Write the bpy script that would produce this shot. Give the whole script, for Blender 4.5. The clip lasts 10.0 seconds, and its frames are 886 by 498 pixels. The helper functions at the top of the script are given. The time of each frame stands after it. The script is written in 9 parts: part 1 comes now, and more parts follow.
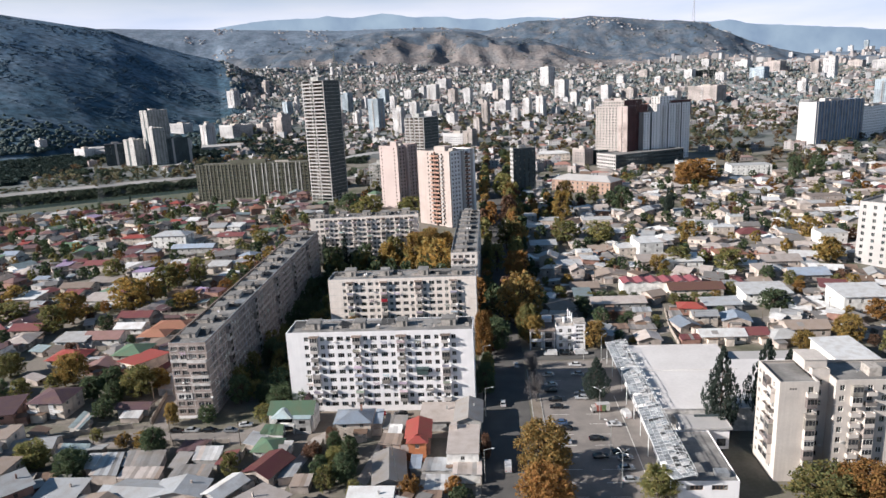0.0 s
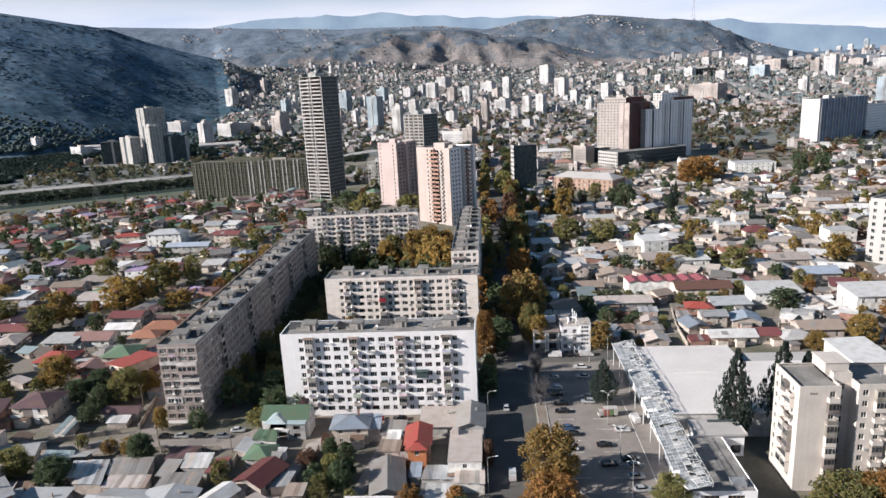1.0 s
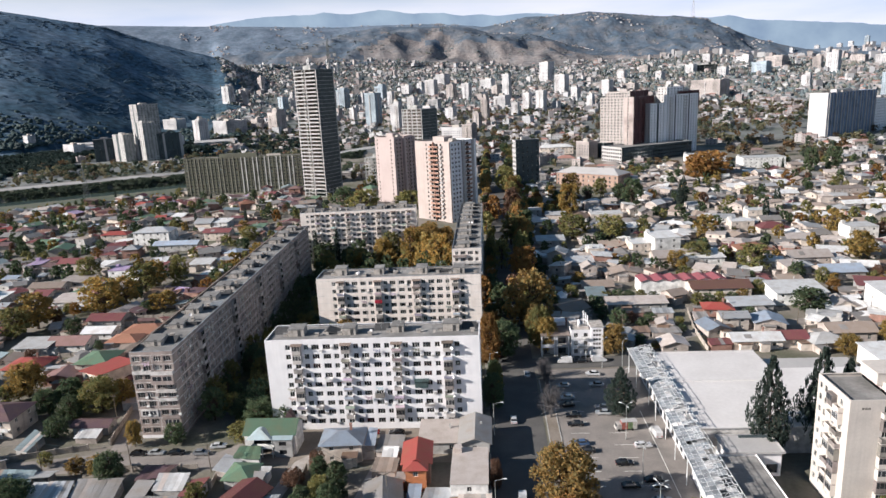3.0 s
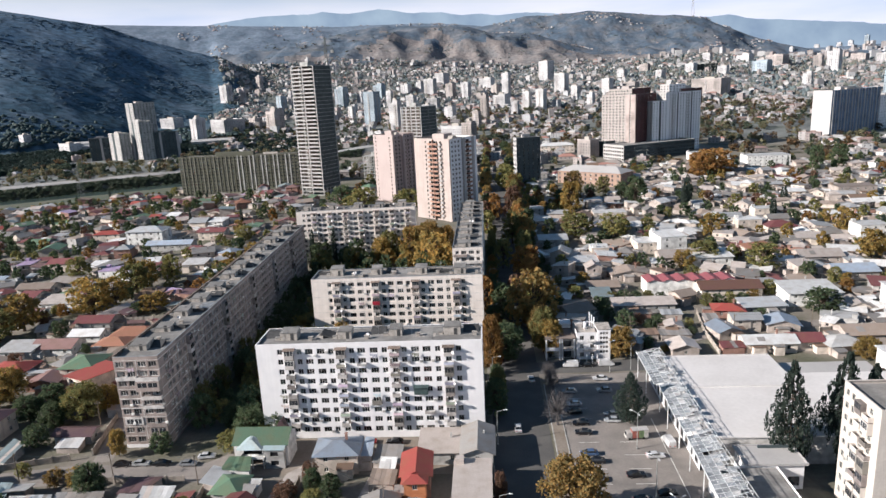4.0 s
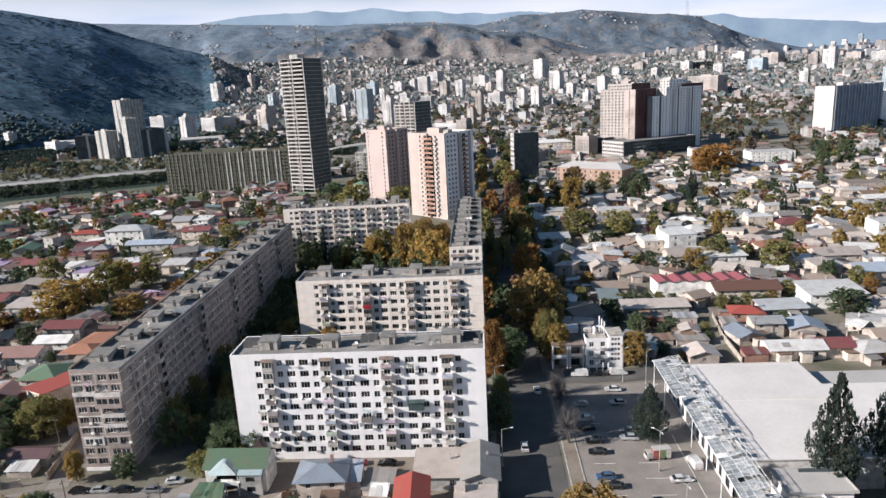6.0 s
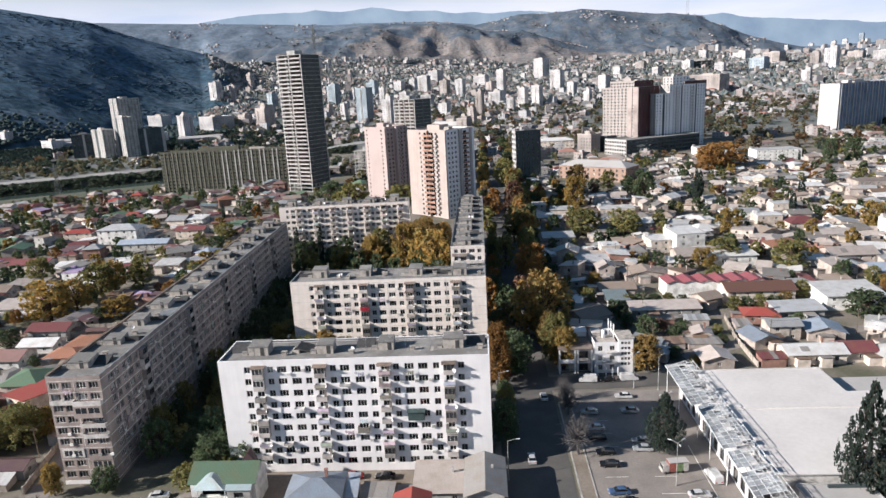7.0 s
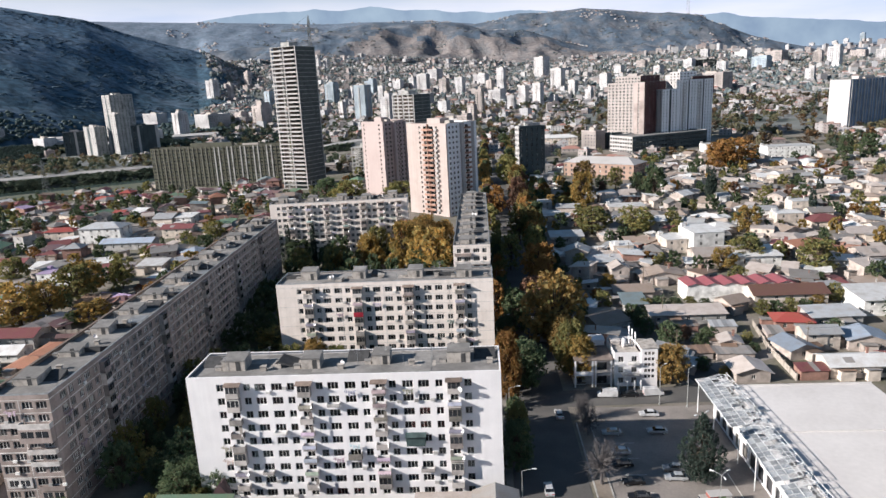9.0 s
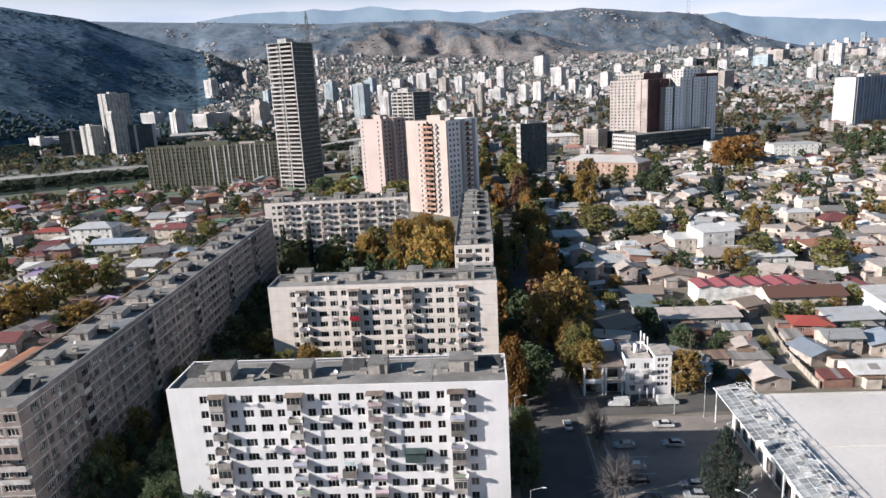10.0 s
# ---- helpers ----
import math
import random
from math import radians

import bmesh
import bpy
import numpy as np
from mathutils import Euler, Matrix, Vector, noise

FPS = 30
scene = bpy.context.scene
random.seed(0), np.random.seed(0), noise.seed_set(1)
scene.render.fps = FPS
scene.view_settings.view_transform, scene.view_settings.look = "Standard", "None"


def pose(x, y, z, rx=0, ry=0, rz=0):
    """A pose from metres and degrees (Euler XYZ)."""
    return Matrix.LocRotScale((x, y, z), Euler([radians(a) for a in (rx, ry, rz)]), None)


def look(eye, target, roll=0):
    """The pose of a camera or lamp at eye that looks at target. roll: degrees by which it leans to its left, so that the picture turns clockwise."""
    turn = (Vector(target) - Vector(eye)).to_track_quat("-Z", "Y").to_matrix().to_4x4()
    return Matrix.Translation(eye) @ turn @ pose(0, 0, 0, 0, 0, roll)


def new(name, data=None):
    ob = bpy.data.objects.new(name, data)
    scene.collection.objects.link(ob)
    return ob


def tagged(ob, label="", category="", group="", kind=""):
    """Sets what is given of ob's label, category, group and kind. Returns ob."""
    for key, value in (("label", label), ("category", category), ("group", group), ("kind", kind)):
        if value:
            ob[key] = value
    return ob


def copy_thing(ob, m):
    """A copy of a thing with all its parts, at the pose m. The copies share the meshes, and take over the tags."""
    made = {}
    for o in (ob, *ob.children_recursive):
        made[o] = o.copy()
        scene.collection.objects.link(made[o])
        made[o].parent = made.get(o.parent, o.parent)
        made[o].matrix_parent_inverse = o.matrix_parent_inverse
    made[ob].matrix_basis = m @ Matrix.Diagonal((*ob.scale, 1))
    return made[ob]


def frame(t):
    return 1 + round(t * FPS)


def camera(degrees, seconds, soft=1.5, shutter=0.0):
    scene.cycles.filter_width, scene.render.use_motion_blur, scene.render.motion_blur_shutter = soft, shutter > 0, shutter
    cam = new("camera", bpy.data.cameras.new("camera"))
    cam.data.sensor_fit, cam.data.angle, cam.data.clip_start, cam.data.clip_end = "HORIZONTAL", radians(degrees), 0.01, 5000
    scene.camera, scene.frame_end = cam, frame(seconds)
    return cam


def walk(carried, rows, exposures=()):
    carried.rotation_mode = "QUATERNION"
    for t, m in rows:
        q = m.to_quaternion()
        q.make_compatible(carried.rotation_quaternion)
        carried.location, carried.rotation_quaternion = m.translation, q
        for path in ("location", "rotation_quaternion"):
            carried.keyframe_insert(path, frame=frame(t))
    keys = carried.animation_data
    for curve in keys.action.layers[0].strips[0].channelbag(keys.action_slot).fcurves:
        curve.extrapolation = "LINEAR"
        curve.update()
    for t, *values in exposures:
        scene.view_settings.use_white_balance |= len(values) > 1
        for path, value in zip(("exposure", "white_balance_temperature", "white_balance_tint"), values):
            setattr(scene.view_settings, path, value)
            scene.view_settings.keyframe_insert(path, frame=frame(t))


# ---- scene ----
PATH = [
    (0.00, 18.900, 34.241, 101.485, 76.399, 2.729, 3.689),
    (0.50, 18.325, 38.399, 100.239, 76.349, 2.745, 3.640),
    (1.00, 17.777, 42.626, 98.974, 76.327, 2.733, 3.615),
    (1.50, 17.271, 46.981, 97.703, 76.295, 2.751, 3.582),
    (2.00, 16.812, 51.483, 96.497, 76.266, 2.784, 3.557),
    (2.50, 16.364, 56.054, 95.296, 76.241, 2.817, 3.537),
    (4.00, 14.873, 69.868, 91.588, 76.214, 2.876, 3.431),
    (4.50, 14.336, 74.447, 90.411, 76.219, 2.878, 3.385),
    (5.00, 13.816, 79.007, 89.241, 76.212, 2.869, 3.255),
    (5.50, 13.290, 83.573, 87.986, 76.186, 2.857, 2.968),
    (7.00, 11.671, 97.532, 84.225, 76.176, 2.884, 2.893),
    (7.50, 11.126, 102.457, 82.980, 76.182, 2.861, 2.877),
    (8.00, 10.562, 107.428, 81.675, 76.178, 2.851, 2.847),
    (8.50, 10.000, 112.208, 80.422, 76.186, 2.837, 2.826),
    (9.00, 9.495, 116.864, 79.235, 76.194, 2.816, 2.821),
    (9.50, 9.059, 121.551, 78.136, 76.189, 2.845, 2.802),
    (10.00, 8.580, 126.248, 76.962, 76.210, 2.852, 2.792),
]
cam = camera(67.00, 10.0, 1.5)
walk(cam, [(r[0], pose(*r[1:])) for r in PATH], exposures=[(0, 0.12, 5450, -7), (10, 0.12, 5450, -7)])

# ---- light: low sun from the side, hazy blue sky ----
SUN_AZ, SUN_EL = 18.5, 25.0
world = bpy.data.worlds.new("sky")
scene.world = world
world.use_nodes = True
wn, wl = world.node_tree.nodes, world.node_tree.links
wn.clear()
w_out = wn.new("ShaderNodeOutputWorld")
w_bg = wn.new("ShaderNodeBackground")
w_sky = wn.new("ShaderNodeTexSky")
w_sky.sky_type = "NISHITA"
w_sky.sun_disc = False
w_sky.sun_elevation = radians(SUN_EL)
w_sky.sun_rotation = radians(249)
w_sky.air_density, w_sky.dust_density, w_sky.ozone_density = 1.3, 0.2, 4.0
w_co = wn.new("ShaderNodeTexCoord")
w_map = wn.new("ShaderNodeMapping")
w_map.inputs["Scale"].default_value = (1.2, 1.2, 7.0)
w_noise = wn.new("ShaderNodeTexNoise")
w_noise.inputs["Scale"].default_value, w_noise.inputs["Detail"].default_value = 2.2, 6.0
w_ramp = wn.new("ShaderNodeValToRGB")
w_ramp.color_ramp.elements[0].position, w_ramp.color_ramp.elements[0].color = 0.36, (13.4, 12.0, 14.6, 1)
w_ramp.color_ramp.elements[1].position, w_ramp.color_ramp.elements[1].color = 0.6, (18.0, 14.7, 15.6, 1)
# haze lies towards the horizon, thinner overhead
w_sep = wn.new("ShaderNodeSeparateXYZ")
w_low = wn.new("ShaderNodeMapRange")
w_low.inputs["From Min"].default_value, w_low.inputs["From Max"].default_value = 0.07, 0.2
w_low.inputs["To Min"].default_value, w_low.inputs["To Max"].default_value = 1.0, 0.04
w_low.interpolation_type = "SMOOTHSTEP"
w_mul = wn.new("ShaderNodeMath")
w_mul.operation = "MULTIPLY"
w_mix = wn.new("ShaderNodeMix")
w_mix.data_type = "RGBA"
wl.new(w_co.outputs["Generated"], w_map.inputs["Vector"])
wl.new(w_co.outputs["Generated"], w_sep.inputs["Vector"])
wl.new(w_sep.outputs["Z"], w_low.inputs["Value"])
wl.new(w_map.outputs["Vector"], w_noise.inputs["Vector"])
wl.new(w_noise.outputs["Fac"], w_ramp.inputs["Fac"])
wl.new(w_ramp.outputs["Color"], w_mix.inputs["B"])
w_mul.inputs[0].default_value = 0.97
wl.new(w_low.outputs["Result"], w_mul.inputs[1])
wl.new(w_mul.outputs[0], w_mix.inputs["Factor"])
wl.new(w_sky.outputs["Color"], w_mix.inputs["A"])
wl.new(w_mix.outputs["Result"], w_bg.inputs["Color"])
w_bg.inputs["Strength"].default_value = 0.06
wl.new(w_bg.outputs["Background"], w_out.inputs["Surface"])

sun = new("sun", bpy.data.lights.new("sun", "SUN"))
sun.data.energy, sun.data.angle, sun.data.color = 9.7, radians(0.6), (1.0, 0.765, 0.66)
_a, _e = radians(SUN_AZ), radians(SUN_EL)
_d = Vector((math.cos(_a) * math.cos(_e), math.sin(_a) * math.cos(_e), -math.sin(_e)))
sun.matrix_world = look(-_d * 300 + Vector((0, 250, 0)), (0, 250, 0))

# ---- materials ----
def mat(name, col, rough=0.8, metal=0.0, var=0.18, scale=0.6, fine=6.0, bump=0.0, rand=0.0, tint=None, spec=0.4, streak=0.0, hue=0.0):
    """A surface with stains (scale), grain (fine), vertical streaks, and a shade of its own for each object (rand)."""
    m = bpy.data.materials.new(name)
    m.use_nodes = True
    n, l = m.node_tree.nodes, m.node_tree.links
    b = n["Principled BSDF"]
    b.inputs["Roughness"].default_value, b.inputs["Metallic"].default_value = rough, metal
    b.inputs["Specular IOR Level"].default_value = spec
    co = n.new("ShaderNodeNewGeometry")
    big = n.new("ShaderNodeTexNoise")
    big.inputs["Scale"].default_value, big.inputs["Detail"].default_value = scale, 5.0
    small = n.new("ShaderNodeTexNoise")
    small.inputs["Scale"].default_value, small.inputs["Detail"].default_value = fine, 3.0
    l.new(co.outputs["Position"], big.inputs["Vector"])
    l.new(co.outputs["Position"], small.inputs["Vector"])
    base = n.new("ShaderNodeMix")
    base.data_type = "RGBA"
    base.inputs["A"].default_value = (*col, 1)
    base.inputs["B"].default_value = (*(tint or tuple(c * 0.55 for c in col)), 1)
    r = n.new("ShaderNodeValToRGB")
    r.color_ramp.elements[0].position, r.color_ramp.elements[1].position = 0.42, 0.72
    l.new(big.outputs["Fac"], r.inputs["Fac"])
    l.new(r.outputs["Color"], base.inputs["Factor"])
    last = base.outputs["Result"]
    hs = n.new("ShaderNodeHueSaturation")
    l.new(last, hs.inputs["Color"])
    add = n.new("ShaderNodeMath")
    add.operation = "MULTIPLY_ADD"
    add.inputs[1].default_value, add.inputs[2].default_value = 2.0 * var, 1.0 - var
    l.new(small.outputs["Fac"], add.inputs[0])
    val = add.outputs[0]
    if streak:
        mp = n.new("ShaderNodeMapping")
        mp.inputs["Scale"].default_value = (1.1, 1.1, 0.07)
        st = n.new("ShaderNodeTexNoise")
        st.inputs["Scale"].default_value, st.inputs["Detail"].default_value = 1.0, 4.0
        l.new(co.outputs["Position"], mp.inputs["Vector"])
        l.new(mp.outputs["Vector"], st.inputs["Vector"])
        s2 = n.new("ShaderNodeMath")
        s2.operation = "MULTIPLY_ADD"
        s2.inputs[1].default_value, s2.inputs[2].default_value = 2 * streak, 1 - streak
        l.new(st.outputs["Fac"], s2.inputs[0])
        s3 = n.new("ShaderNodeMath")
        s3.operation = "MULTIPLY"
        l.new(val, s3.inputs[0])
        l.new(s2.outputs[0], s3.inputs[1])
        val = s3.outputs[0]
    if rand or hue:
        oi = n.new("ShaderNodeObjectInfo")
        r1 = n.new("ShaderNodeMath")
        r1.operation = "MULTIPLY_ADD"
        r1.inputs[1].default_value, r1.inputs[2].default_value = 2 * rand, 1 - rand
        l.new(oi.outputs["Random"], r1.inputs[0])
        r2 = n.new("ShaderNodeMath")
        r2.operation = "MULTIPLY"
        l.new(val, r2.inputs[0])
        l.new(r1.outputs[0], r2.inputs[1])
        val = r2.outputs[0]
        if hue:
            wn_ = n.new("ShaderNodeTexWhiteNoise")
            wn_.noise_dimensions = "1D"
            l.new(oi.outputs["Random"], wn_.inputs["W"])
            h1 = n.new("ShaderNodeMath")
            h1.operation = "MULTIPLY_ADD"
            h1.inputs[1].default_value, h1.inputs[2].default_value = 2 * hue, 0.5 - hue
            l.new(wn_.outputs["Value"], h1.inputs[0])
            l.new(h1.outputs[0], hs.inputs["Hue"])
    l.new(val, hs.inputs["Value"])
    l.new(hs.outputs["Color"], b.inputs["Base Color"])
    if bump:
        bp = n.new("ShaderNodeBump")
        bp.inputs["Strength"].default_value, bp.inputs["Distance"].default_value = 1.0, bump
        l.new(small.outputs["Fac"], bp.inputs["Height"])
        l.new(bp.outputs["Normal"], b.inputs["Normal"])
    return m


def island_mat(name, cols, rough=0.8, var=0.25, translucent=0.0):
    """Colours picked at random for each loose piece of one mesh."""
    m = bpy.data.materials.new(name)
    m.use_nodes = True
    n, l = m.node_tree.nodes, m.node_tree.links
    b = n["Principled BSDF"]
    b.inputs["Roughness"].default_value = rough
    b.inputs["Specular IOR Level"].default_value = 0.3
    g = n.new("ShaderNodeNewGeometry")
    oi = n.new("ShaderNodeObjectInfo")
    r = n.new("ShaderNodeValToRGB")
    r.color_ramp.interpolation = "LINEAR" if translucent else "CONSTANT"
    while len(r.color_ramp.elements) < len(cols):
        r.color_ramp.elements.new(0.5)
    for i, c in enumerate(cols):
        r.color_ramp.elements[i].position, r.color_ramp.elements[i].color = i / len(cols), (*c, 1)
    l.new(g.outputs["Random Per Island"], r.inputs["Fac"])
    hs = n.new("ShaderNodeHueSaturation")
    l.new(r.outputs["Color"], hs.inputs["Color"])
    v = n.new("ShaderNodeMath")
    v.operation = "MULTIPLY_ADD"
    v.inputs[1].default_value, v.inputs[2].default_value = 2 * var, 1 - var
    nz = n.new("ShaderNodeTexNoise")
    nz.inputs["Scale"].default_value = 0.35
    l.new(g.outputs["Position"], nz.inputs["Vector"])
    l.new(nz.outputs["Fac"], v.inputs[0])
    v2 = n.new("ShaderNodeMath")
    v2.operation = "MULTIPLY_ADD"
    v2.inputs[1].default_value, v2.inputs[2].default_value = 0.5 if translucent else 0.0, 0.75 if translucent else 1.0
    l.new(oi.outputs["Random"], v2.inputs[0])
    v3 = n.new("ShaderNodeMath")
    v3.operation = "MULTIPLY"
    l.new(v.outputs[0], v3.inputs[0])
    l.new(v2.outputs[0], v3.inputs[1])
    l.new(v3.outputs[0], hs.inputs["Value"])
    l.new(hs.outputs["Color"], b.inputs["Base Color"])
    if translucent:
        tl, mx = n.new("ShaderNodeBsdfTranslucent"), n.new("ShaderNodeMixShader")
        l.new(hs.outputs["Color"], tl.inputs["Color"])
        mx.inputs["Fac"].default_value = 0.45
        l.new(b.outputs["BSDF"], mx.inputs[1])
        l.new(tl.outputs["BSDF"], mx.inputs[2])
        l.new(mx.outputs["Shader"], n["Material Output"].inputs["Surface"])
    return m


def glass_mat(name):
    m = bpy.data.materials.new(name)
    m.use_nodes = True
    n, l = m.node_tree.nodes, m.node_tree.links
    n.remove(n["Principled BSDF"])
    tr, gl, mx, fr = n.new("ShaderNodeBsdfTransparent"), n.new("ShaderNodeBsdfGlossy"), n.new("ShaderNodeMixShader"), n.new("ShaderNodeFresnel")
    tr.inputs["Color"].default_value = (0.75, 0.8, 0.82, 1)
    gl.inputs["Roughness"].default_value = 0.04
    fr.inputs["IOR"].default_value = 1.5
    l.new(fr.outputs["Fac"], mx.inputs["Fac"])
    l.new(tr.outputs["BSDF"], mx.inputs[1])
    l.new(gl.outputs["BSDF"], mx.inputs[2])
    l.new(mx.outputs["Shader"], n["Material Output"].inputs["Surface"])
    return m


def room_mat(name):
    """Rooms behind the panes: a dark colour holds their shade, with a curtain here and there."""
    m = bpy.data.materials.new(name)
    m.use_nodes = True
    n, l = m.node_tree.nodes, m.node_tree.links
    g, v, r = n.new("ShaderNodeNewGeometry"), n.new("ShaderNodeTexVoronoi"), n.new("ShaderNodeValToRGB")
    v.inputs["Scale"].default_value = 0.45
    l.new(g.outputs["Position"], v.inputs["Vector"])
    s = n.new("ShaderNodeSeparateColor")
    l.new(v.outputs["Color"], s.inputs["Color"])
    l.new(s.outputs[0], r.inputs["Fac"])
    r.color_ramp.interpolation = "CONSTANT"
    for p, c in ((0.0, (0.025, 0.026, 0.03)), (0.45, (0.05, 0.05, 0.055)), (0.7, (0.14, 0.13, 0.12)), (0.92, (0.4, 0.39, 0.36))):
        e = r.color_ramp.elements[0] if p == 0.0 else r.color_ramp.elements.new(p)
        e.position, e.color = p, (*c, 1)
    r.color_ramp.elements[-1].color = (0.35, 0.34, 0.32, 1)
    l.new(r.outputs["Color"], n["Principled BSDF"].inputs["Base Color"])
    return m


# ---- mesh tools ----
class Geo:
    def __init__(self):
        self.v, self.f, self.m = [], [], []

    def face(self, pts, m=0, M=None):
        k = len(self.v)
        self.v += [tuple(M @ Vector(p)) for p in pts] if M is not None else [tuple(p) for p in pts]
        self.f.append(tuple(range(k, k + len(pts))))
        self.m.append(m)

    def box(self, x0, x1, y0, y1, z0, z1, m=0, M=None, top=None):
        k = len(self.v)
        p = [(x, y, z) for z in (z0, z1) for y in (y0, y1) for x in (x0, x1)]
        self.v += [tuple(M @ Vector(q)) for q in p] if M is not None else p
        for q in ((0, 2, 3, 1), (4, 5, 7, 6), (0, 1, 5, 4), (1, 3, 7, 5), (3, 2, 6, 7), (2, 0, 4, 6)):
            self.f.append(tuple(k + i for i in q))
            self.m.append(m)
        if top is not None:
            self.m[-5] = top

    def solid(self, low, high, m=0, M=None, cap=None):
        """A closed body between two rings of equal length (counter-clockwise from above)."""
        k, n = len(self.v), len(low)
        pts = list(low) + list(high)
        self.v += [tuple(M @ Vector(q)) for q in pts] if M is not None else [tuple(q) for q in pts]
        for i in range(n):
            j = (i + 1) % n
            self.f.append((k + i, k + j, k + n + j, k + n + i))
            self.m.append(m)
        self.f.append(tuple(k + n + i for i in range(n)))
        self.m.append(m if cap is None else cap)
        self.f.append(tuple(k + n - 1 - i for i in range(n)))
        self.m.append(m)

    def tube(self, a, b, r0, r1=None, n=6, m=0):
        a, b = Vector(a), Vector(b)
        r1 = r0 if r1 is None else r1
        w = (b - a).normalized()
        u = w.orthogonal().normalized()
        t = w.cross(u)
        ring = [math.cos(2 * math.pi * i / n) * u + math.sin(2 * math.pi * i / n) * t for i in range(n)]
        self.solid([a + r0 * q for q in ring], [b + r1 * q for q in ring], m)

    def weld(self):
        """Joins corners that lie on one another, so that faces hang together."""
        seen, to, v = {}, [], []
        for p in self.v:
            k = tuple(round(c, 3) for c in p)
            if k not in seen:
                seen[k] = len(v)
                v.append(p)
            to.append(seen[k])
        self.v = v
        self.f = [tuple(to[i] for i in f) for f in self.f]
        return self

    def path(self, pts, r, m=0):
        """A square rod along points."""
        k = len(self.v)
        for p in pts:
            self.v += [(p[0] - r, p[1], p[2] - r), (p[0] + r, p[1], p[2] - r), (p[0] + r, p[1], p[2] + r), (p[0] - r, p[1], p[2] + r)]
        for i in range(len(pts) - 1):
            for q in range(4):
                a, b = k + 4 * i + q, k + 4 * i + (q + 1) % 4
                self.f.append((a, b, b + 4, a + 4))
                self.m.append(m)
        for q in ((0, 3, 2, 1), tuple(4 * (len(pts) - 1) + i for i in range(4))):
            self.f.append(tuple(k + i for i in q))
            self.m.append(m)

    def shell(self, xs, zs, y0, y1, pick, m_side=0):
        """A hollow-looking bay in one piece: a front cut into cells, whose material pick(i, k) names (None: open)."""
        for k in range(len(zs) - 1):
            for i in range(len(xs) - 1):
                m = pick(i, k)
                if m is not None:
                    self.face([(xs[i], y0, zs[k]), (xs[i + 1], y0, zs[k]), (xs[i + 1], y0, zs[k + 1]), (xs[i], y0, zs[k + 1])], m)
            for x, flip in ((xs[0], False), (xs[-1], True)):
                q = [(x, y1, zs[k]), (x, y0, zs[k]), (x, y0, zs[k + 1]), (x, y1, zs[k + 1])]
                self.face(q[::-1] if flip else q, m_side)

    def mesh(self, name, mats, smooth=False):
        me = bpy.data.meshes.new(name)
        me.from_pydata(self.v, [], self.f)
        for q in mats:
            me.materials.append(q)
        if len(mats) > 1:
            me.polygons.foreach_set("material_index", self.m)
        if smooth:
            me.polygons.foreach_set("use_smooth", [True] * len(self.f))
        me.update()
        return me


def rect(geo, x0, x1, y0, y1, z, m=0):
    geo.face([(x0, y0, z), (x1, y0, z), (x1, y1, z), (x0, y1, z)], m)


def thing(name, data, m, label, category, group="", kind=""):
    ob = new(name, data)
    ob.matrix_basis = m
    return tagged(ob, label, category, group, kind)


def part(name, data, parent, m=None, label="", kind=""):
    ob = new(name, data)
    ob.parent = parent
    if m is not None:
        ob.matrix_basis = m
    return tagged(ob, label, kind=kind)


def slab(g, a, b, c, d, t, m=0):
    """A thick sheet over four corners."""
    low, top = [Vector(q) for q in (a, b, c, d)], [Vector(q) + Vector((0, 0, t)) for q in (a, b, c, d)]
    g.solid(low, top, m)


def side(k, L, D):
    """Pose of a building's side k: 0 front (looks to -y), 1 right, 2 back, 3 left; x runs along it, outward is -y."""
    return (Matrix(), pose(L, 0, 0, 0, 0, 90), pose(L, D, 0, 0, 0, 180), pose(0, D, 0, 0, 0, -90))[k]


def holed(geo, M, L, z0, z1, cols, rows, m=0, deep=0.25):
    """A wall with real openings at every column (a, b) and row (c, d), with reveals."""
    zs = z0
    for c, d in rows:
        geo.face([(0, 0, zs), (L, 0, zs), (L, 0, c), (0, 0, c)], m, M)
        xs = 0
        for a, b in cols:
            geo.face([(xs, 0, c), (a, 0, c), (a, 0, d), (xs, 0, d)], m, M)
            geo.face([(a, 0, c), (a, deep, c), (a, deep, d), (a, 0, d)], m, M)
            geo.face([(b, deep, c), (b, 0, c), (b, 0, d), (b, deep, d)], m, M)
            geo.face([(a, 0, c), (b, 0, c), (b, deep, c), (a, deep, c)], m, M)
            geo.face([(a, deep, d), (b, deep, d), (b, 0, d), (a, 0, d)], m, M)
            xs = b
        geo.face([(xs, 0, c), (L, 0, c), (L, 0, d), (xs, 0, d)], m, M)
        zs = d
    geo.face([(0, 0, zs), (L, 0, zs), (L, 0, z1), (0, 0, z1)], m, M)


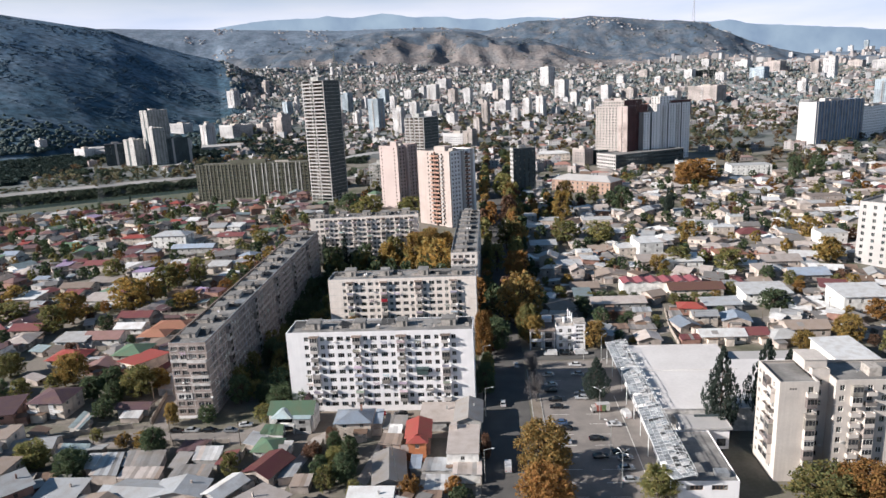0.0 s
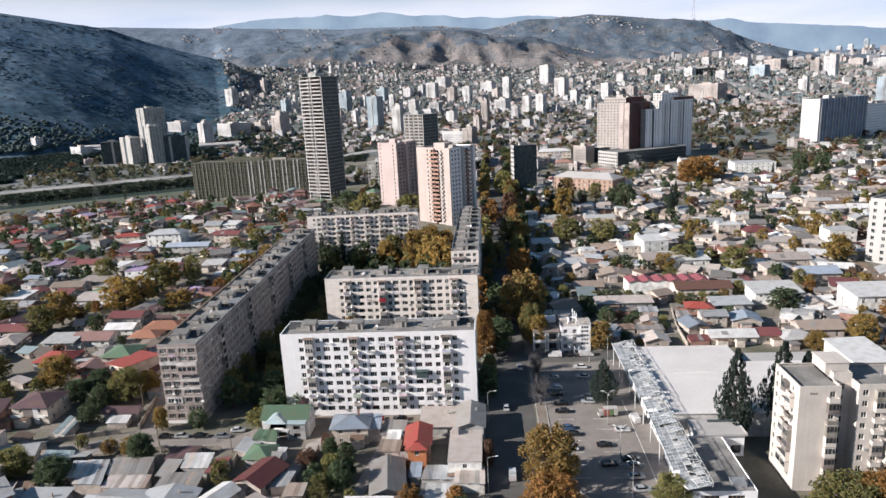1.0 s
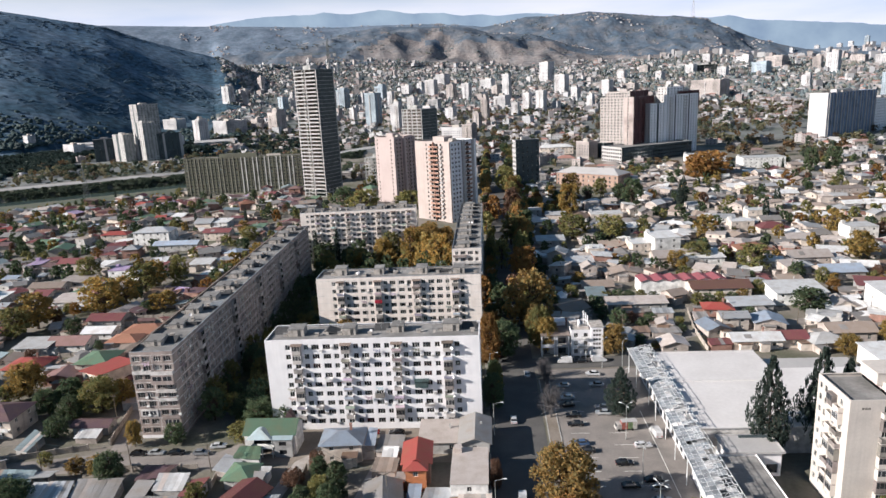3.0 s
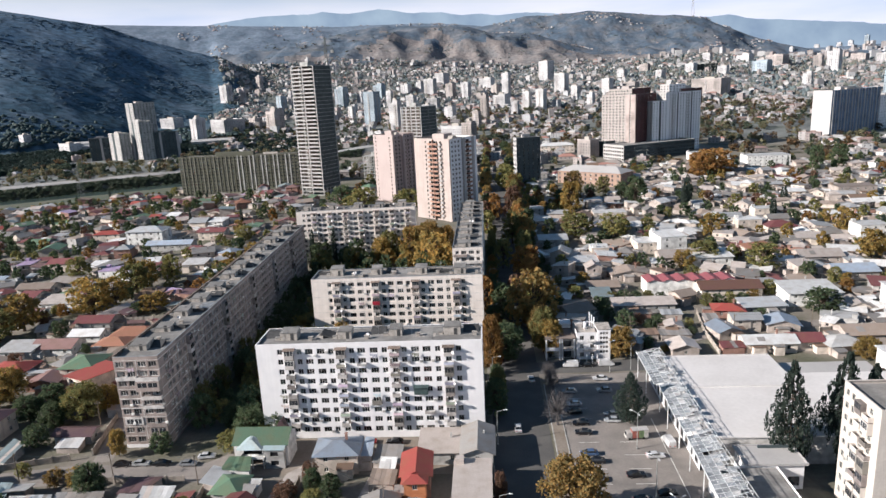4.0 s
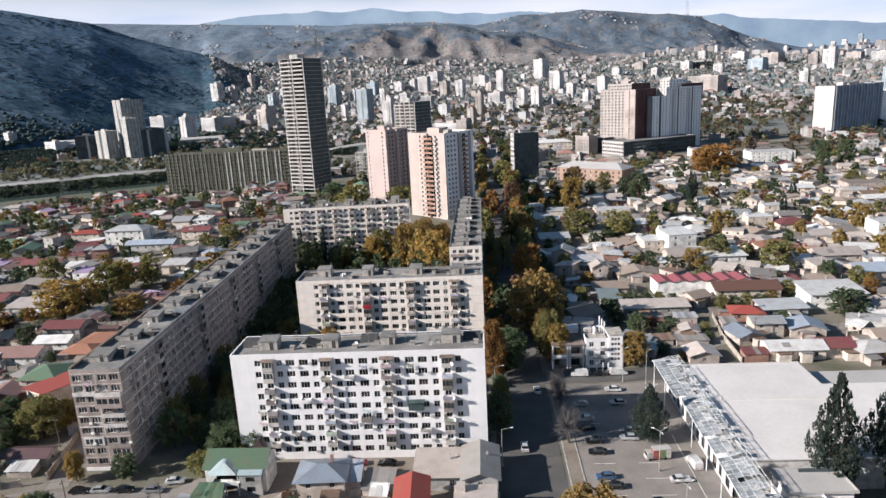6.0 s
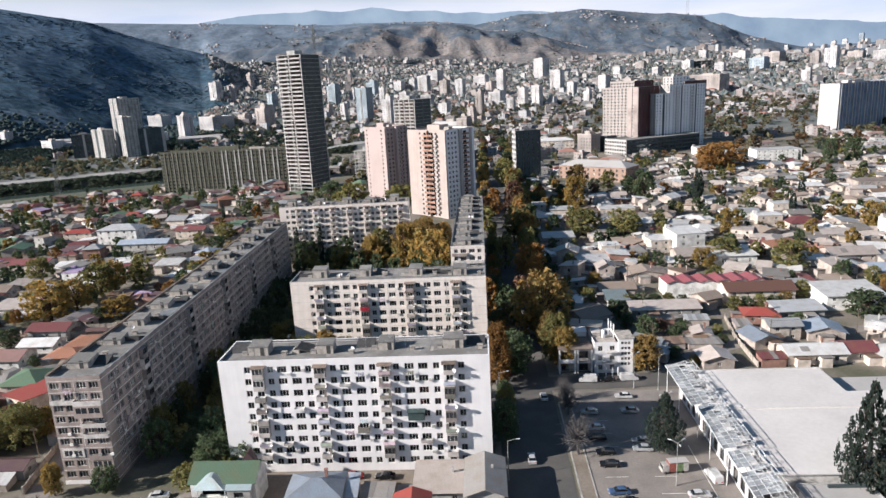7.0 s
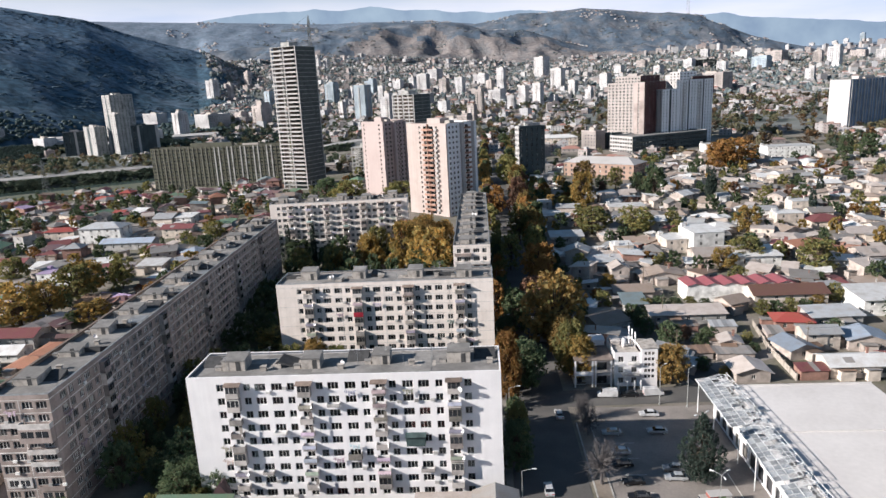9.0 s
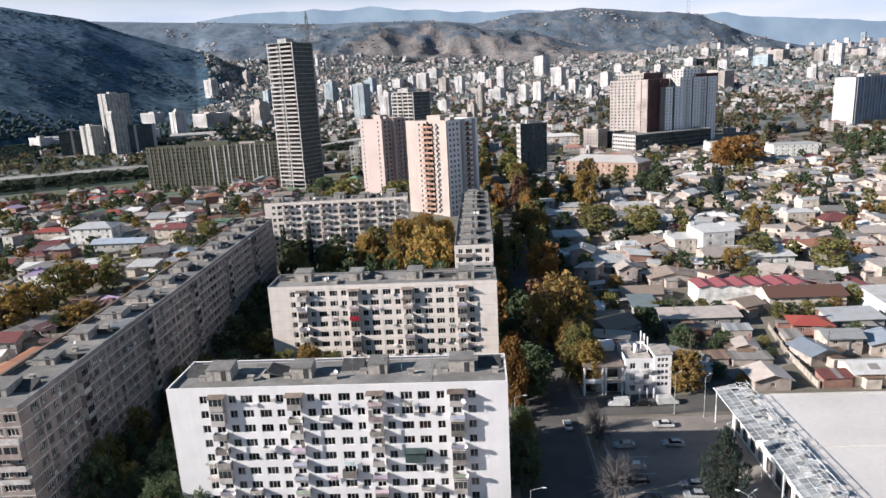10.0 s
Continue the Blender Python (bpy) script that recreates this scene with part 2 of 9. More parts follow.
def window_mesh(w, h, bars, frame_m):
    """Frame of a window in one piece, centred in x, standing on z = 0, with its mullions."""
    t, d = 0.09, 0.08
    xs = [-w / 2]
    for i in range(bars + 1):
        a = -w / 2 + t + (w - t) * i / (bars + 1)
        xs += [a, a + (w - t) / (bars + 1) - t]
    xs.append(w / 2)
    zs = [0, t, h - t, h]
    g = Geo()
    n = len(xs)
    g.v = [(x, y, z) for y in (0, d) for z in zs for x in xs]
    for k in range(3):
        for i in range(n - 1):
            a = k * n + i
            if not (k == 1 and i % 2 == 1):
                g.f.append((a, a + 1, a + n + 1, a + n))
            else:
                b = a + 4 * n
                g.f += [(a, b, b + 1, a + 1), (a + n, a + n + 1, b + n + 1, b + n), (a, a + n, b + n, b), (a + 1, b + 1, b + n + 1, a + n + 1)]
    g.m = [0] * len(g.f)
    return g.mesh("window", [frame_m])


def pane_mesh(w, h, glass_m):
    g = Geo()
    g.box(-w / 2 + 0.05, w / 2 - 0.05, 0.035, 0.045, 0.05, h - 0.05)
    return g.mesh("pane", [glass_m])

# ---- the land ----
EYE = Vector((14.0, 80.0, 95.0))


def ramp(v, a, b):
    t = min(1.0, max(0.0, (v - a) / (b - a)))
    return t * t * (3 - 2 * t)


def river_dist(x, y):
    """Signed distance from the river's middle line; positive on its far bank."""
    return -0.56 * (x + 445) + 0.83 * (y - 780) + 48 + 9 * math.sin((0.83 * (x + 445) + 0.56 * (y - 780)) / 140)


LEFT_RIDGE = ((-60, -37, -35.1, -32.8, -29.4, -26.7, -24, -22.5, -21.3, -20.4, -19.4, -18.5), (8.5, 6.75, 6.44, 6.07, 5.46, 4.47, 3.63, 3.25, 2.85, 2.5, 2.2, 2.1))
SCARP = ((-40, -19.8, -17.4, -14.7, -12, -10.4, -8, -4, -1.3, 0.6, 3.8, 6.9, 9.2, 13, 15.5, 22, 60), (2.4, 3.06, 3.4, 3.74, 4.24, 4.61, 4.86, 4.63, 4.5, 3.96, 3.69, 2.68, 2.02, 1.61, 1.3, 0.2, 0.2))
MOUNT = ((-60, -6, -0.5, 1.4, 3.5, 5.7, 8.5, 12.3, 14.1, 15.2, 17.2, 17.9, 19.7, 21.1, 22.4, 26, 60), (0, 3.0, 4.34, 4.58, 5.02, 4.93, 5.11, 4.58, 4.34, 4.29, 3.89, 3.47, 2.7, 2.1, 1.6, 0.7, 0.7))
PLATEAU = ((-60, -28.7, -21, -15.9, -12, -9.6, -4.1, -0.4, 2.3, 10, 20, 60), (5.5, 5.47, 5.27, 5.09, 4.9, 4.95, 4.88, 4.48, 4.02, 2.0, 1.2, 1.2))
SKYLINE = ((-60, -28.7, -22, -21, -19.5, -17.2, -13.7, -12.9, -11.6, -9.7, -8.3, -5.6, -3.2, -1.8, 0.2, 1.3, 3.5, 6, 14, 17.6, 18.9, 20, 23.6, 29.1, 60), (4.6, 5.0, 5.2, 5.4, 5.69, 5.89, 5.92, 6.1, 5.95, 5.93, 6.1, 5.71, 5.64, 5.33, 5.37, 5.2, 5.29, 5.0, 4.2, 3.99, 3.97, 3.68, 3.22, 2.48, 2.3))
CITY = ((-60, -22, -21.2, -19.3, -11.7, -7.1, -3.4, 0.4, 3.1, 6.8, 11.2, 14.1, 17.1, 22, 30, 60), (-1, 1.0, 1.9, 2.1, 1.74, 1.7, 1.34, 1.11, 0.8, 1.05, 1.01, 1.1, 1.2, 0.6, 0, -0.2))


def high(r, az, table):
    return 96 + r * math.tan(radians(float(np.interp(az, *table))))


def land(x, y):
    """Height of the ground and the kind of its surface: 0 town, 1 wooded slope, 2 bare scarp, 3 mountain, 4 plateau."""
    dx, dy = x - EYE.x, y - EYE.y
    r = math.hypot(dx, dy)
    az = math.degrees(math.atan2(dx, dy))
    z = 0.02 * max(0.0, min(y, 1050) - 330) * ramp(x, -280, -130)
    d = river_dist(x, y)
    if y > 300 and x < 400:
        z -= 6.0 * ramp(abs(d), 34, 22) * ramp(x, 100, -150)
        z += 5.0 * ramp(d, 24, 48) * ramp(x, -130, -280)
    kind = 0
    if r > 900 and dy > 0:
        t = min(1.0, (r - 1000) / 1900) if r > 1000 else 0.0
        zb = high(2900, az, CITY)
        if r > 1000:
            z += (zb - z) * t ** 1.6
            z += 5 * t * noise.noise((x / 160, y / 160, 3.1))
        k = ramp(az, -37, -20)
        r0, r1 = 1350 + 500 * k, 2700
        if az < -18.4 and r > r0:
            t = min(1.0, (r - r0) / (r1 - r0))
            top = high(r1, az, LEFT_RIDGE)
            rough = (5 * noise.fractal((x / 260, y / 260, 0.4), 1.0, 2.1, 5) - 12 * abs(noise.noise(((0.3 * x + 0.95 * y) / 150, (0.95 * x - 0.3 * y) / 330, 1.7))) - 4 * abs(noise.noise((x / 55, y / 70, 4.4)))) * ramp(t, 0.02, 0.25)
            zz = z + ramp(az, -18.4, -21.2) * ((top - z) * (0.25 * t + 0.75 * ramp(t, -0.15, 1.1)) + rough * (1 - 0.75 * ramp(t, 0.8, 1.0)))
            if zz > z:
                z, kind = zz, 1 if az < -19.8 else 0
        for r0, r1, table, kk, amp in ((2850, 3550, SCARP, 2, 42), (3500, 4250, MOUNT, 3, 34), (3700, 4600, PLATEAU, 4, 13)):
            if r > r0:
                t = min(1.0, (r - r0) / (r1 - r0))
                top = high(r1, az, table)
                base = high(r0, az, CITY)
                rough = amp * (noise.fractal((x / 300, y / 300, kk), 1.0, 2.1, 6) - 0.9 * abs(noise.noise((x / 110, y / 190, kk + 0.3)))) * ramp(t, 0.0, 0.35)
                zz = base + (top - base) * (0.4 * t + 0.6 * ramp(t, -0.1, 1.05)) + rough * (1 - 0.85 * ramp(t, 0.75, 1.0))
                if zz > z and top > base:
                    z, kind = zz, kk
                    if kk == 2 and (az + 7 * noise.noise((x / 240, y / 240, 31)) < -12 or zz - base > (0.62 + 0.5 * noise.noise((x / 150, y / 150, 33))) * (top - base)):
                        kind = 3
        if kind == 0 and az < -22.5 and d > 118 and not (-620 < x < -400 and y < 1110):
            kind = 1
    return z, kind


def gz(x, y):
    return land(x, y)[0]


m_town = mat("town_earth", (0.185, 0.166, 0.143), 0.95, var=0.3, scale=0.05, fine=0.9, bump=0.08, tint=(0.075, 0.08, 0.045))


def slope_mat(name, low, high, pale, z0, z1):
    """Scrub on a hillside: woods low down, haze painted in as paler blue above, with slanting ribs and gullies."""
    m = bpy.data.materials.new(name)
    m.use_nodes = True
    n, l = m.node_tree.nodes, m.node_tree.links
    b = n["Principled BSDF"]
    b.inputs["Roughness"].default_value, b.inputs["Specular IOR Level"].default_value = 0.95, 0.1
    geo = n.new("ShaderNodeNewGeometry")
    ax = Vector((0.92, -0.3, -0.26)).normalized()
    ay = ax.cross(Vector((0, 0, 1))).normalized()
    az_ = ax.cross(ay)
    cmb = n.new("ShaderNodeCombineXYZ")
    for i, (v, s) in enumerate(((ax, 0.0075), (ay, 0.014), (az_, 0.02))):
        d = n.new("ShaderNodeVectorMath")
        d.operation = "DOT_PRODUCT"
        d.inputs[1].default_value = v * s
        l.new(geo.outputs["Position"], d.inputs[0])
        l.new(d.outputs["Value"], cmb.inputs[i])
    rib = n.new("ShaderNodeTexNoise")
    rib.inputs["Scale"].default_value, rib.inputs["Detail"].default_value, rib.inputs["Roughness"].default_value = 1.0, 7.0, 0.68
    l.new(cmb.outputs["Vector"], rib.inputs["Vector"])
    spk = n.new("ShaderNodeTexNoise")
    spk.inputs["Scale"].default_value, spk.inputs["Detail"].default_value = 0.06, 6.0
    l.new(geo.outputs["Position"], spk.inputs["Vector"])
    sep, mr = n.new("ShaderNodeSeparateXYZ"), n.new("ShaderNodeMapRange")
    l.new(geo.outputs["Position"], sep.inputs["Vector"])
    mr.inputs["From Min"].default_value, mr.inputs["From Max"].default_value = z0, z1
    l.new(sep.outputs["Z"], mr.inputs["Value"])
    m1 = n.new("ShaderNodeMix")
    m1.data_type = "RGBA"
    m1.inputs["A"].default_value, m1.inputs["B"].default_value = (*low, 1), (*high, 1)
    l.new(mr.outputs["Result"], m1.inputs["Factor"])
    rr = n.new("ShaderNodeValToRGB")
    rr.color_ramp.elements[0].position, rr.color_ramp.elements[1].position = 0.45, 0.72
    l.new(rib.outputs["Fac"], rr.inputs["Fac"])
    m2 = n.new("ShaderNodeMix")
    m2.data_type = "RGBA"
    m2.inputs["B"].default_value = (*pale, 1)
    l.new(rr.outputs["Color"], m2.inputs["Factor"])
    l.new(m1.outputs["Result"], m2.inputs["A"])
    v = n.new("ShaderNodeMath")
    v.operation = "MULTIPLY_ADD"
    v.inputs[1].default_value, v.inputs[2].default_value = 2.4, -0.25
    l.new(spk.outputs["Fac"], v.inputs[0])
    hs = n.new("ShaderNodeHueSaturation")
    l.new(m2.outputs["Result"], hs.inputs["Color"])
    l.new(v.outputs[0], hs.inputs["Value"])
    l.new(hs.outputs["Color"], b.inputs["Base Color"])
    bp = n.new("ShaderNodeBump")
    bp.inputs["Strength"].default_value, bp.inputs["Distance"].default_value = 0.9, 7.0
    l.new(rib.outputs["Fac"], bp.inputs["Height"])
    l.new(bp.outputs["Normal"], b.inputs["Normal"])
    return m


# haze is put into the slope's colours: blue, and paler with height
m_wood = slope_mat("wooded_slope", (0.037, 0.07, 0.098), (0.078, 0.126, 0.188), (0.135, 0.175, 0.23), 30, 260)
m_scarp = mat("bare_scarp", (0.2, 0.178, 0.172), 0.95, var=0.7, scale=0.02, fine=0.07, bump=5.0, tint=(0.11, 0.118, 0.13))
# mountain, far earth and plateau colours are blued and lifted for haze
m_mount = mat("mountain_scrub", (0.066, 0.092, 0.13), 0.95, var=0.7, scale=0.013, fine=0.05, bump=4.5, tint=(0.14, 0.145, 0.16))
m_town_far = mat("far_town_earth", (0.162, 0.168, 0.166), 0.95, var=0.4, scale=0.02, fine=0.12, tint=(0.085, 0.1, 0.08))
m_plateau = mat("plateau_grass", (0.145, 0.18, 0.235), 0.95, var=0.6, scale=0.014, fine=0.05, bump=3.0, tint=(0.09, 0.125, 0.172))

az_list = [-180 + 6 * i for i in range(20)] + [-60 + 1.2 * i for i in range(15)] + [-42 + 0.3 * i for i in range(260)] + [36 + 1.2 * i for i in range(20)] + [60 + 6 * i for i in range(20)]
r_list = [0.0, 20.0]
while r_list[-1] < 4880:
    r_list.append(r_list[-1] + (15 if r_list[-1] < 1300 else 22 if r_list[-1] < 2900 else 28))
g = Geo()
for a in az_list:
    sa, ca = math.sin(radians(a)), math.cos(radians(a))
    wide = abs(a) > 42
    for r in r_list:
        x, y = EYE.x + r * sa, EYE.y + r * ca
        g.v.append((x, y, land(x, y)[0]))
nr = len(r_list)
for i in range(len(az_list)):
    j = (i + 1) % len(az_list)
    a = az_list[i]
    for q in range(nr - 1):
        r = r_list[q] + 10
        g.f.append((i * nr + q, i * nr + q + 1, j * nr + q + 1, j * nr + q)[::-1])
        kk = land(EYE.x + r * math.sin(radians(a)), EYE.y + r * math.cos(radians(a)))[1] if r > 940 else 0
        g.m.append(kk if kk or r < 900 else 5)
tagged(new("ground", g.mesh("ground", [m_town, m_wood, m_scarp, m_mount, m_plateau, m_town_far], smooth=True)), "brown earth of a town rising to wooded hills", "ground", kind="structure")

# far ridges behind everything; a pale blue glow puts the haze into their colour
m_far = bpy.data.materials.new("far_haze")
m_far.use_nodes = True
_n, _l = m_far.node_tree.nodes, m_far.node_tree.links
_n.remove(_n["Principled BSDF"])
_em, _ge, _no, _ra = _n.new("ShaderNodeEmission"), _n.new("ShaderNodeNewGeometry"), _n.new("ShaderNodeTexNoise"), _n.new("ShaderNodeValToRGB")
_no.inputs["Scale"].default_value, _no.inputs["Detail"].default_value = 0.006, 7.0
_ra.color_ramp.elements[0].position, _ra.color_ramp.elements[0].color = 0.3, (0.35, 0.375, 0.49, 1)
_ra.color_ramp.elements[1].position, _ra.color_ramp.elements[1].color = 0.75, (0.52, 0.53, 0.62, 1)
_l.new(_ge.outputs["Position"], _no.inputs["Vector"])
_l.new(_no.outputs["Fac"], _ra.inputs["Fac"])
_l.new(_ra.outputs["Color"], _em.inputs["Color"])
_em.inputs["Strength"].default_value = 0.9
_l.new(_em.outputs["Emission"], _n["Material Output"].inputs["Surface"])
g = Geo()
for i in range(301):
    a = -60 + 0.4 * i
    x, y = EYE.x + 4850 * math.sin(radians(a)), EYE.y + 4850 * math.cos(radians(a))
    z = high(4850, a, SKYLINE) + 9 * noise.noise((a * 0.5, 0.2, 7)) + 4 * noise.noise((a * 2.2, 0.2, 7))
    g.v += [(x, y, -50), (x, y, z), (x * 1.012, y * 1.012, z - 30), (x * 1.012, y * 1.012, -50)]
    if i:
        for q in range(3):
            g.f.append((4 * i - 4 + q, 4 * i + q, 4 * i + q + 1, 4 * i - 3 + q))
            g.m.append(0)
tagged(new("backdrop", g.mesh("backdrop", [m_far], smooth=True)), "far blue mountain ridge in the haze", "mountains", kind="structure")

# ---- river ----
m_water = mat("river_water", (0.055, 0.075, 0.065), 0.22, var=0.1, scale=0.02, fine=0.4, bump=0.03)
g = Geo()
prev = None
for i in range(60):
    s = -760 + 18 * i
    c = Vector((-445 + 0.83 * s, 780 + 0.56 * s, 0)) - (48 + 9 * math.sin(s / 140)) * Vector((-0.56, 0.83, 0))
    a, b = c + 27 * Vector((-0.56, 0.83, 0)), c - 27 * Vector((-0.56, 0.83, 0))
    if prev:
        g.face([(*prev[1][:2], -3.4), (*b[:2], -3.4), (*a[:2], -3.4), (*prev[0][:2], -3.4)])
    prev = (a, b)
tagged(new("water", g.mesh("water", [m_water])), "greenish river in its channel", "river", kind="structure")

# ---- roads and yards ----
# street asphalt darker than the car park's: the blocks' shade is in it
m_asphalt = mat("asphalt", (0.085, 0.082, 0.08), 0.9, var=0.18, scale=0.12, fine=2.5, tint=(0.12, 0.114, 0.108))
m_old_asphalt = mat("old_asphalt", (0.235, 0.212, 0.195), 0.92, var=0.2, scale=0.15, fine=2.0, tint=(0.16, 0.147, 0.137))
m_pave = mat("pavement", (0.24, 0.225, 0.2), 0.9, var=0.18, scale=0.3, fine=3.0)
m_bank_grass = mat("bank_grass", (0.075, 0.09, 0.06), 0.95, var=0.35, scale=0.05, fine=0.8, tint=(0.12, 0.11, 0.08))
m_bank = mat("embankment_concrete", (0.33, 0.32, 0.315), 0.9, var=0.2, scale=0.03, fine=0.4)
m_kerb = mat("kerb_stone", (0.4, 0.39, 0.37), 0.85, var=0.12)
m_dirt = mat("dirt_yard", (0.22, 0.19, 0.16), 0.95, var=0.25, scale=0.12, fine=1.5, tint=(0.15, 0.12, 0.09))
# dry lawn with the shade of the blocks around put into its colour
m_grass = mat("dry_lawn", (0.05, 0.06, 0.03), 0.95, var=0.35, scale=0.2, fine=3.0, tint=(0.09, 0.075, 0.04))
m_pale_path = mat("pale_concrete", (0.36, 0.33, 0.305), 0.9, var=0.2, scale=0.4, fine=3, tint=(0.27, 0.245, 0.225))
m_line = mat("road_paint", (0.75, 0.74, 0.7), 0.7, var=0.15)


def strip(name, pts, width, lift, m, label, category, steps=24):
    """A road that follows the lie of the land along a few corner points."""
    g = Geo()
    rows = []
    dirs = [Vector((y0 - y1, x1 - x0, 0)).normalized() for (x0, y0), (x1, y1) in zip(pts, pts[1:])]
    ends = [dirs[0]] + [(a + b).normalized() / max(0.5, (a + b).normalized().dot(a)) for a, b in zip(dirs, dirs[1:])] + [dirs[-1]]
    for k, ((x0, y0), (x1, y1)) in enumerate(zip(pts, pts[1:])):
        n = max(1, int(math.hypot(x1 - x0, y1 - y0) / steps))
        for q in range(n + 1):
            t = q / n
            rows.append((x0 + (x1 - x0) * t, y0 + (y1 - y0) * t, ends[k] if q == 0 else ends[k + 1] if q == n else dirs[k]))
    old = None
    for x, y, u in rows:
        a, b = Vector((x, y, 0)) + u * width / 2, Vector((x, y, 0)) - u * width / 2
        now = ((a.x, a.y, gz(a.x, a.y) + lift), (b.x, b.y, gz(b.x, b.y) + lift))
        if old:
            g.face([old[1], now[1], now[0], old[0]])
        old = now
    return tagged(new(name, g.mesh(name, [m])), label, category, kind="structure")


strip("road", ((22, 60), (21.5, 330), (20, 560), (24, 900)), 15, 0.05, m_asphalt, "asphalt street darkened for shade, between trees and parked cars", "road")
strip("road", ((-420, 192), (-132, 208.5), (-96, 215), (-58, 216), (-52, 222)), 8.5, 0.06, m_old_asphalt, "worn grey lane past the end of the long block", "road")
strip("road", ((14, 274), (70, 276), (64, 300)), 9, 0.07, m_asphalt, "side street along the edge of the car park", "road")
strip("road", ((62, 285), (90, 300), (230, 330), (420, 345)), 6, 0.05, m_old_asphalt, "narrow lane between low houses", "road")
strip("road", ((66, 300), (72, 420), (70, 560)), 5, 0.05, m_old_asphalt, "narrow lane between low houses", "road")
strip("road", ((150, 290), (165, 420), (190, 620), (215, 760)), 6, 0.05, m_old_asphalt, "narrow lane between low houses", "road")
strip("road", ((-88.5, 221), (-95, 247), (-103, 330), (-110, 520), (-120, 600)), 5, 0.05, m_old_asphalt, "narrow lane beside the long block", "road")
strip("road", ((-390, 330), (-110, 350)), 5, 0.05, m_old_asphalt, "narrow lane between gardens", "road")
bank = [(-445 + 0.83 * s - 0.56 * (23 - 9 * math.sin(s / 140)), 780 + 0.56 * s + 0.83 * (23 - 9 * math.sin(s / 140))) for s in range(-420, 500, 40)]
low = [(-445 + 0.83 * s - 0.56 * (-108 - 9 * math.sin(s / 140)), 780 + 0.56 * s + 0.83 * (-108 - 9 * math.sin(s / 140))) for s in range(-420, 260, 20)]
strip("riverbank", low, 52, 0.12, m_bank_grass, "dull green grass bank beside the river", "grass", 12)
strip("road", bank, 30, 0.7, m_bank, "pale embankment road along the river", "road")
g = Geo()
rect(g, 33, 66, 170, 269.4, 0.06)
tagged(new("car_park", g.mesh("car_park", [m_old_asphalt])), "grey asphalt car park with painted bays", "car park", kind="structure")
g = Geo()
g.box(30.2, 33.0, 150, 262, 0, 0.14)
tagged(new("pavement", g.mesh("pavement", [m_dirt])), "raised earth verge between street and car park", "verge", kind="structure")
for x in (29.9, 33.0):
    g = Geo()
    g.box(x, x + 0.3, 150, 262, 0, 0.18)
    tagged(new("kerb", g.mesh("kerb", [m_kerb])), "pale concrete kerb", "kerb", kind="structure")
g = Geo()
g.box(12.6, 14.0, 140, 440, 0, 0.13)
tagged(new("pavement", g.mesh("pavement", [m_pave])), "grey pavement along the street", "pavement", kind="structure")
g = Geo()
rect(g, -56, 13, 214, 231.5, 0.045)
tagged(new("yard", g.mesh("yard", [m_dirt])), "bare brown yard in front of the white block", "yard", kind="structure")
strip("path", ((-31, 219), (-35.6, 214), (-38, 199), (-40, 186)), 3.6, 0.07, m_pale_path, "pale concrete path between gardens", "path", 6)
strip("path", ((-14.6, 213), (-16.5, 200), (-18, 190)), 3.4, 0.07, m_pale_path, "pale concrete yard beside a gabled house", "path", 6)
g = Geo()
rect(g, -72, 11.5, 244.5, 415, 0.04)
tagged(new("courtyard", g.mesh("courtyard", [m_grass])), "courtyard lawn between the blocks, darkened for shade", "courtyard", kind="structure")
g = Geo()
for k in range(13):
    y = 178 + 6.2 * k
    g.box(36.0, 41.2, y, y + 0.14, 0.062, 0.068)
    if k < 9:
        g.box(46.5, 51.5, y, y + 0.14, 0.062, 0.068)
for x in (57.2,):
    g.box(x, x + 0.16, 185, 240, 0.062, 0.068)
tagged(new("bay_lines", g.mesh("bay_lines", [m_line])), "white painted bay lines of the car park", "road marking", kind="structure")

# ---- panel blocks of flats ----
m_glass = glass_mat("window_glass")
m_room = room_mat("rooms_behind")
m_frame = mat("white_window_frame", (0.6, 0.59, 0.57), 0.5, var=0.1, rand=0.45, hue=0.03)
m_wframe_brown = mat("brown_window_frame", (0.22, 0.15, 0.1), 0.6, var=0.1, rand=0.2)
m_white_wall = mat("white_render", (0.76, 0.745, 0.755), 0.85, var=0.05, scale=0.25, fine=4, streak=0.07, tint=(0.69, 0.675, 0.69))
m_cream_wall = mat("cream_panel", (0.78, 0.71, 0.66), 0.88, var=0.08, scale=0.3, fine=3, streak=0.12, tint=(0.68, 0.61, 0.56))
m_grey_wall = mat("weathered_panel", (0.34, 0.285, 0.262), 0.9, var=0.2, scale=0.25, fine=2.5, streak=0.25, tint=(0.22, 0.185, 0.17))
m_joint = mat("panel_joint", (0.66, 0.63, 0.6), 0.9, var=0.15)
m_roof = mat("bitumen_roof", (0.16, 0.155, 0.15), 0.9, var=0.3, scale=0.16, fine=1.2, tint=(0.29, 0.28, 0.27))
# black for the added roof shadows and for the stair-head doors
m_shadow_black = mat("black_roof_felt", (0.06, 0.06, 0.062), 0.85, var=0.2, scale=0.8, fine=4)
m_slab_light = mat("pale_roof_felt", (0.27, 0.26, 0.25), 0.9, var=0.15, scale=0.4, fine=2)
m_shaft = mat("roof_shaft", (0.42, 0.385, 0.35), 0.9, var=0.15, scale=0.8, fine=4, streak=0.15)
m_metal = mat("grey_sheet", (0.42, 0.43, 0.44), 0.45, metal=0.6, var=0.12, rand=0.2)
m_rust = mat("rusty_sheet", (0.19, 0.15, 0.125), 0.8, var=0.35, rand=0.35)
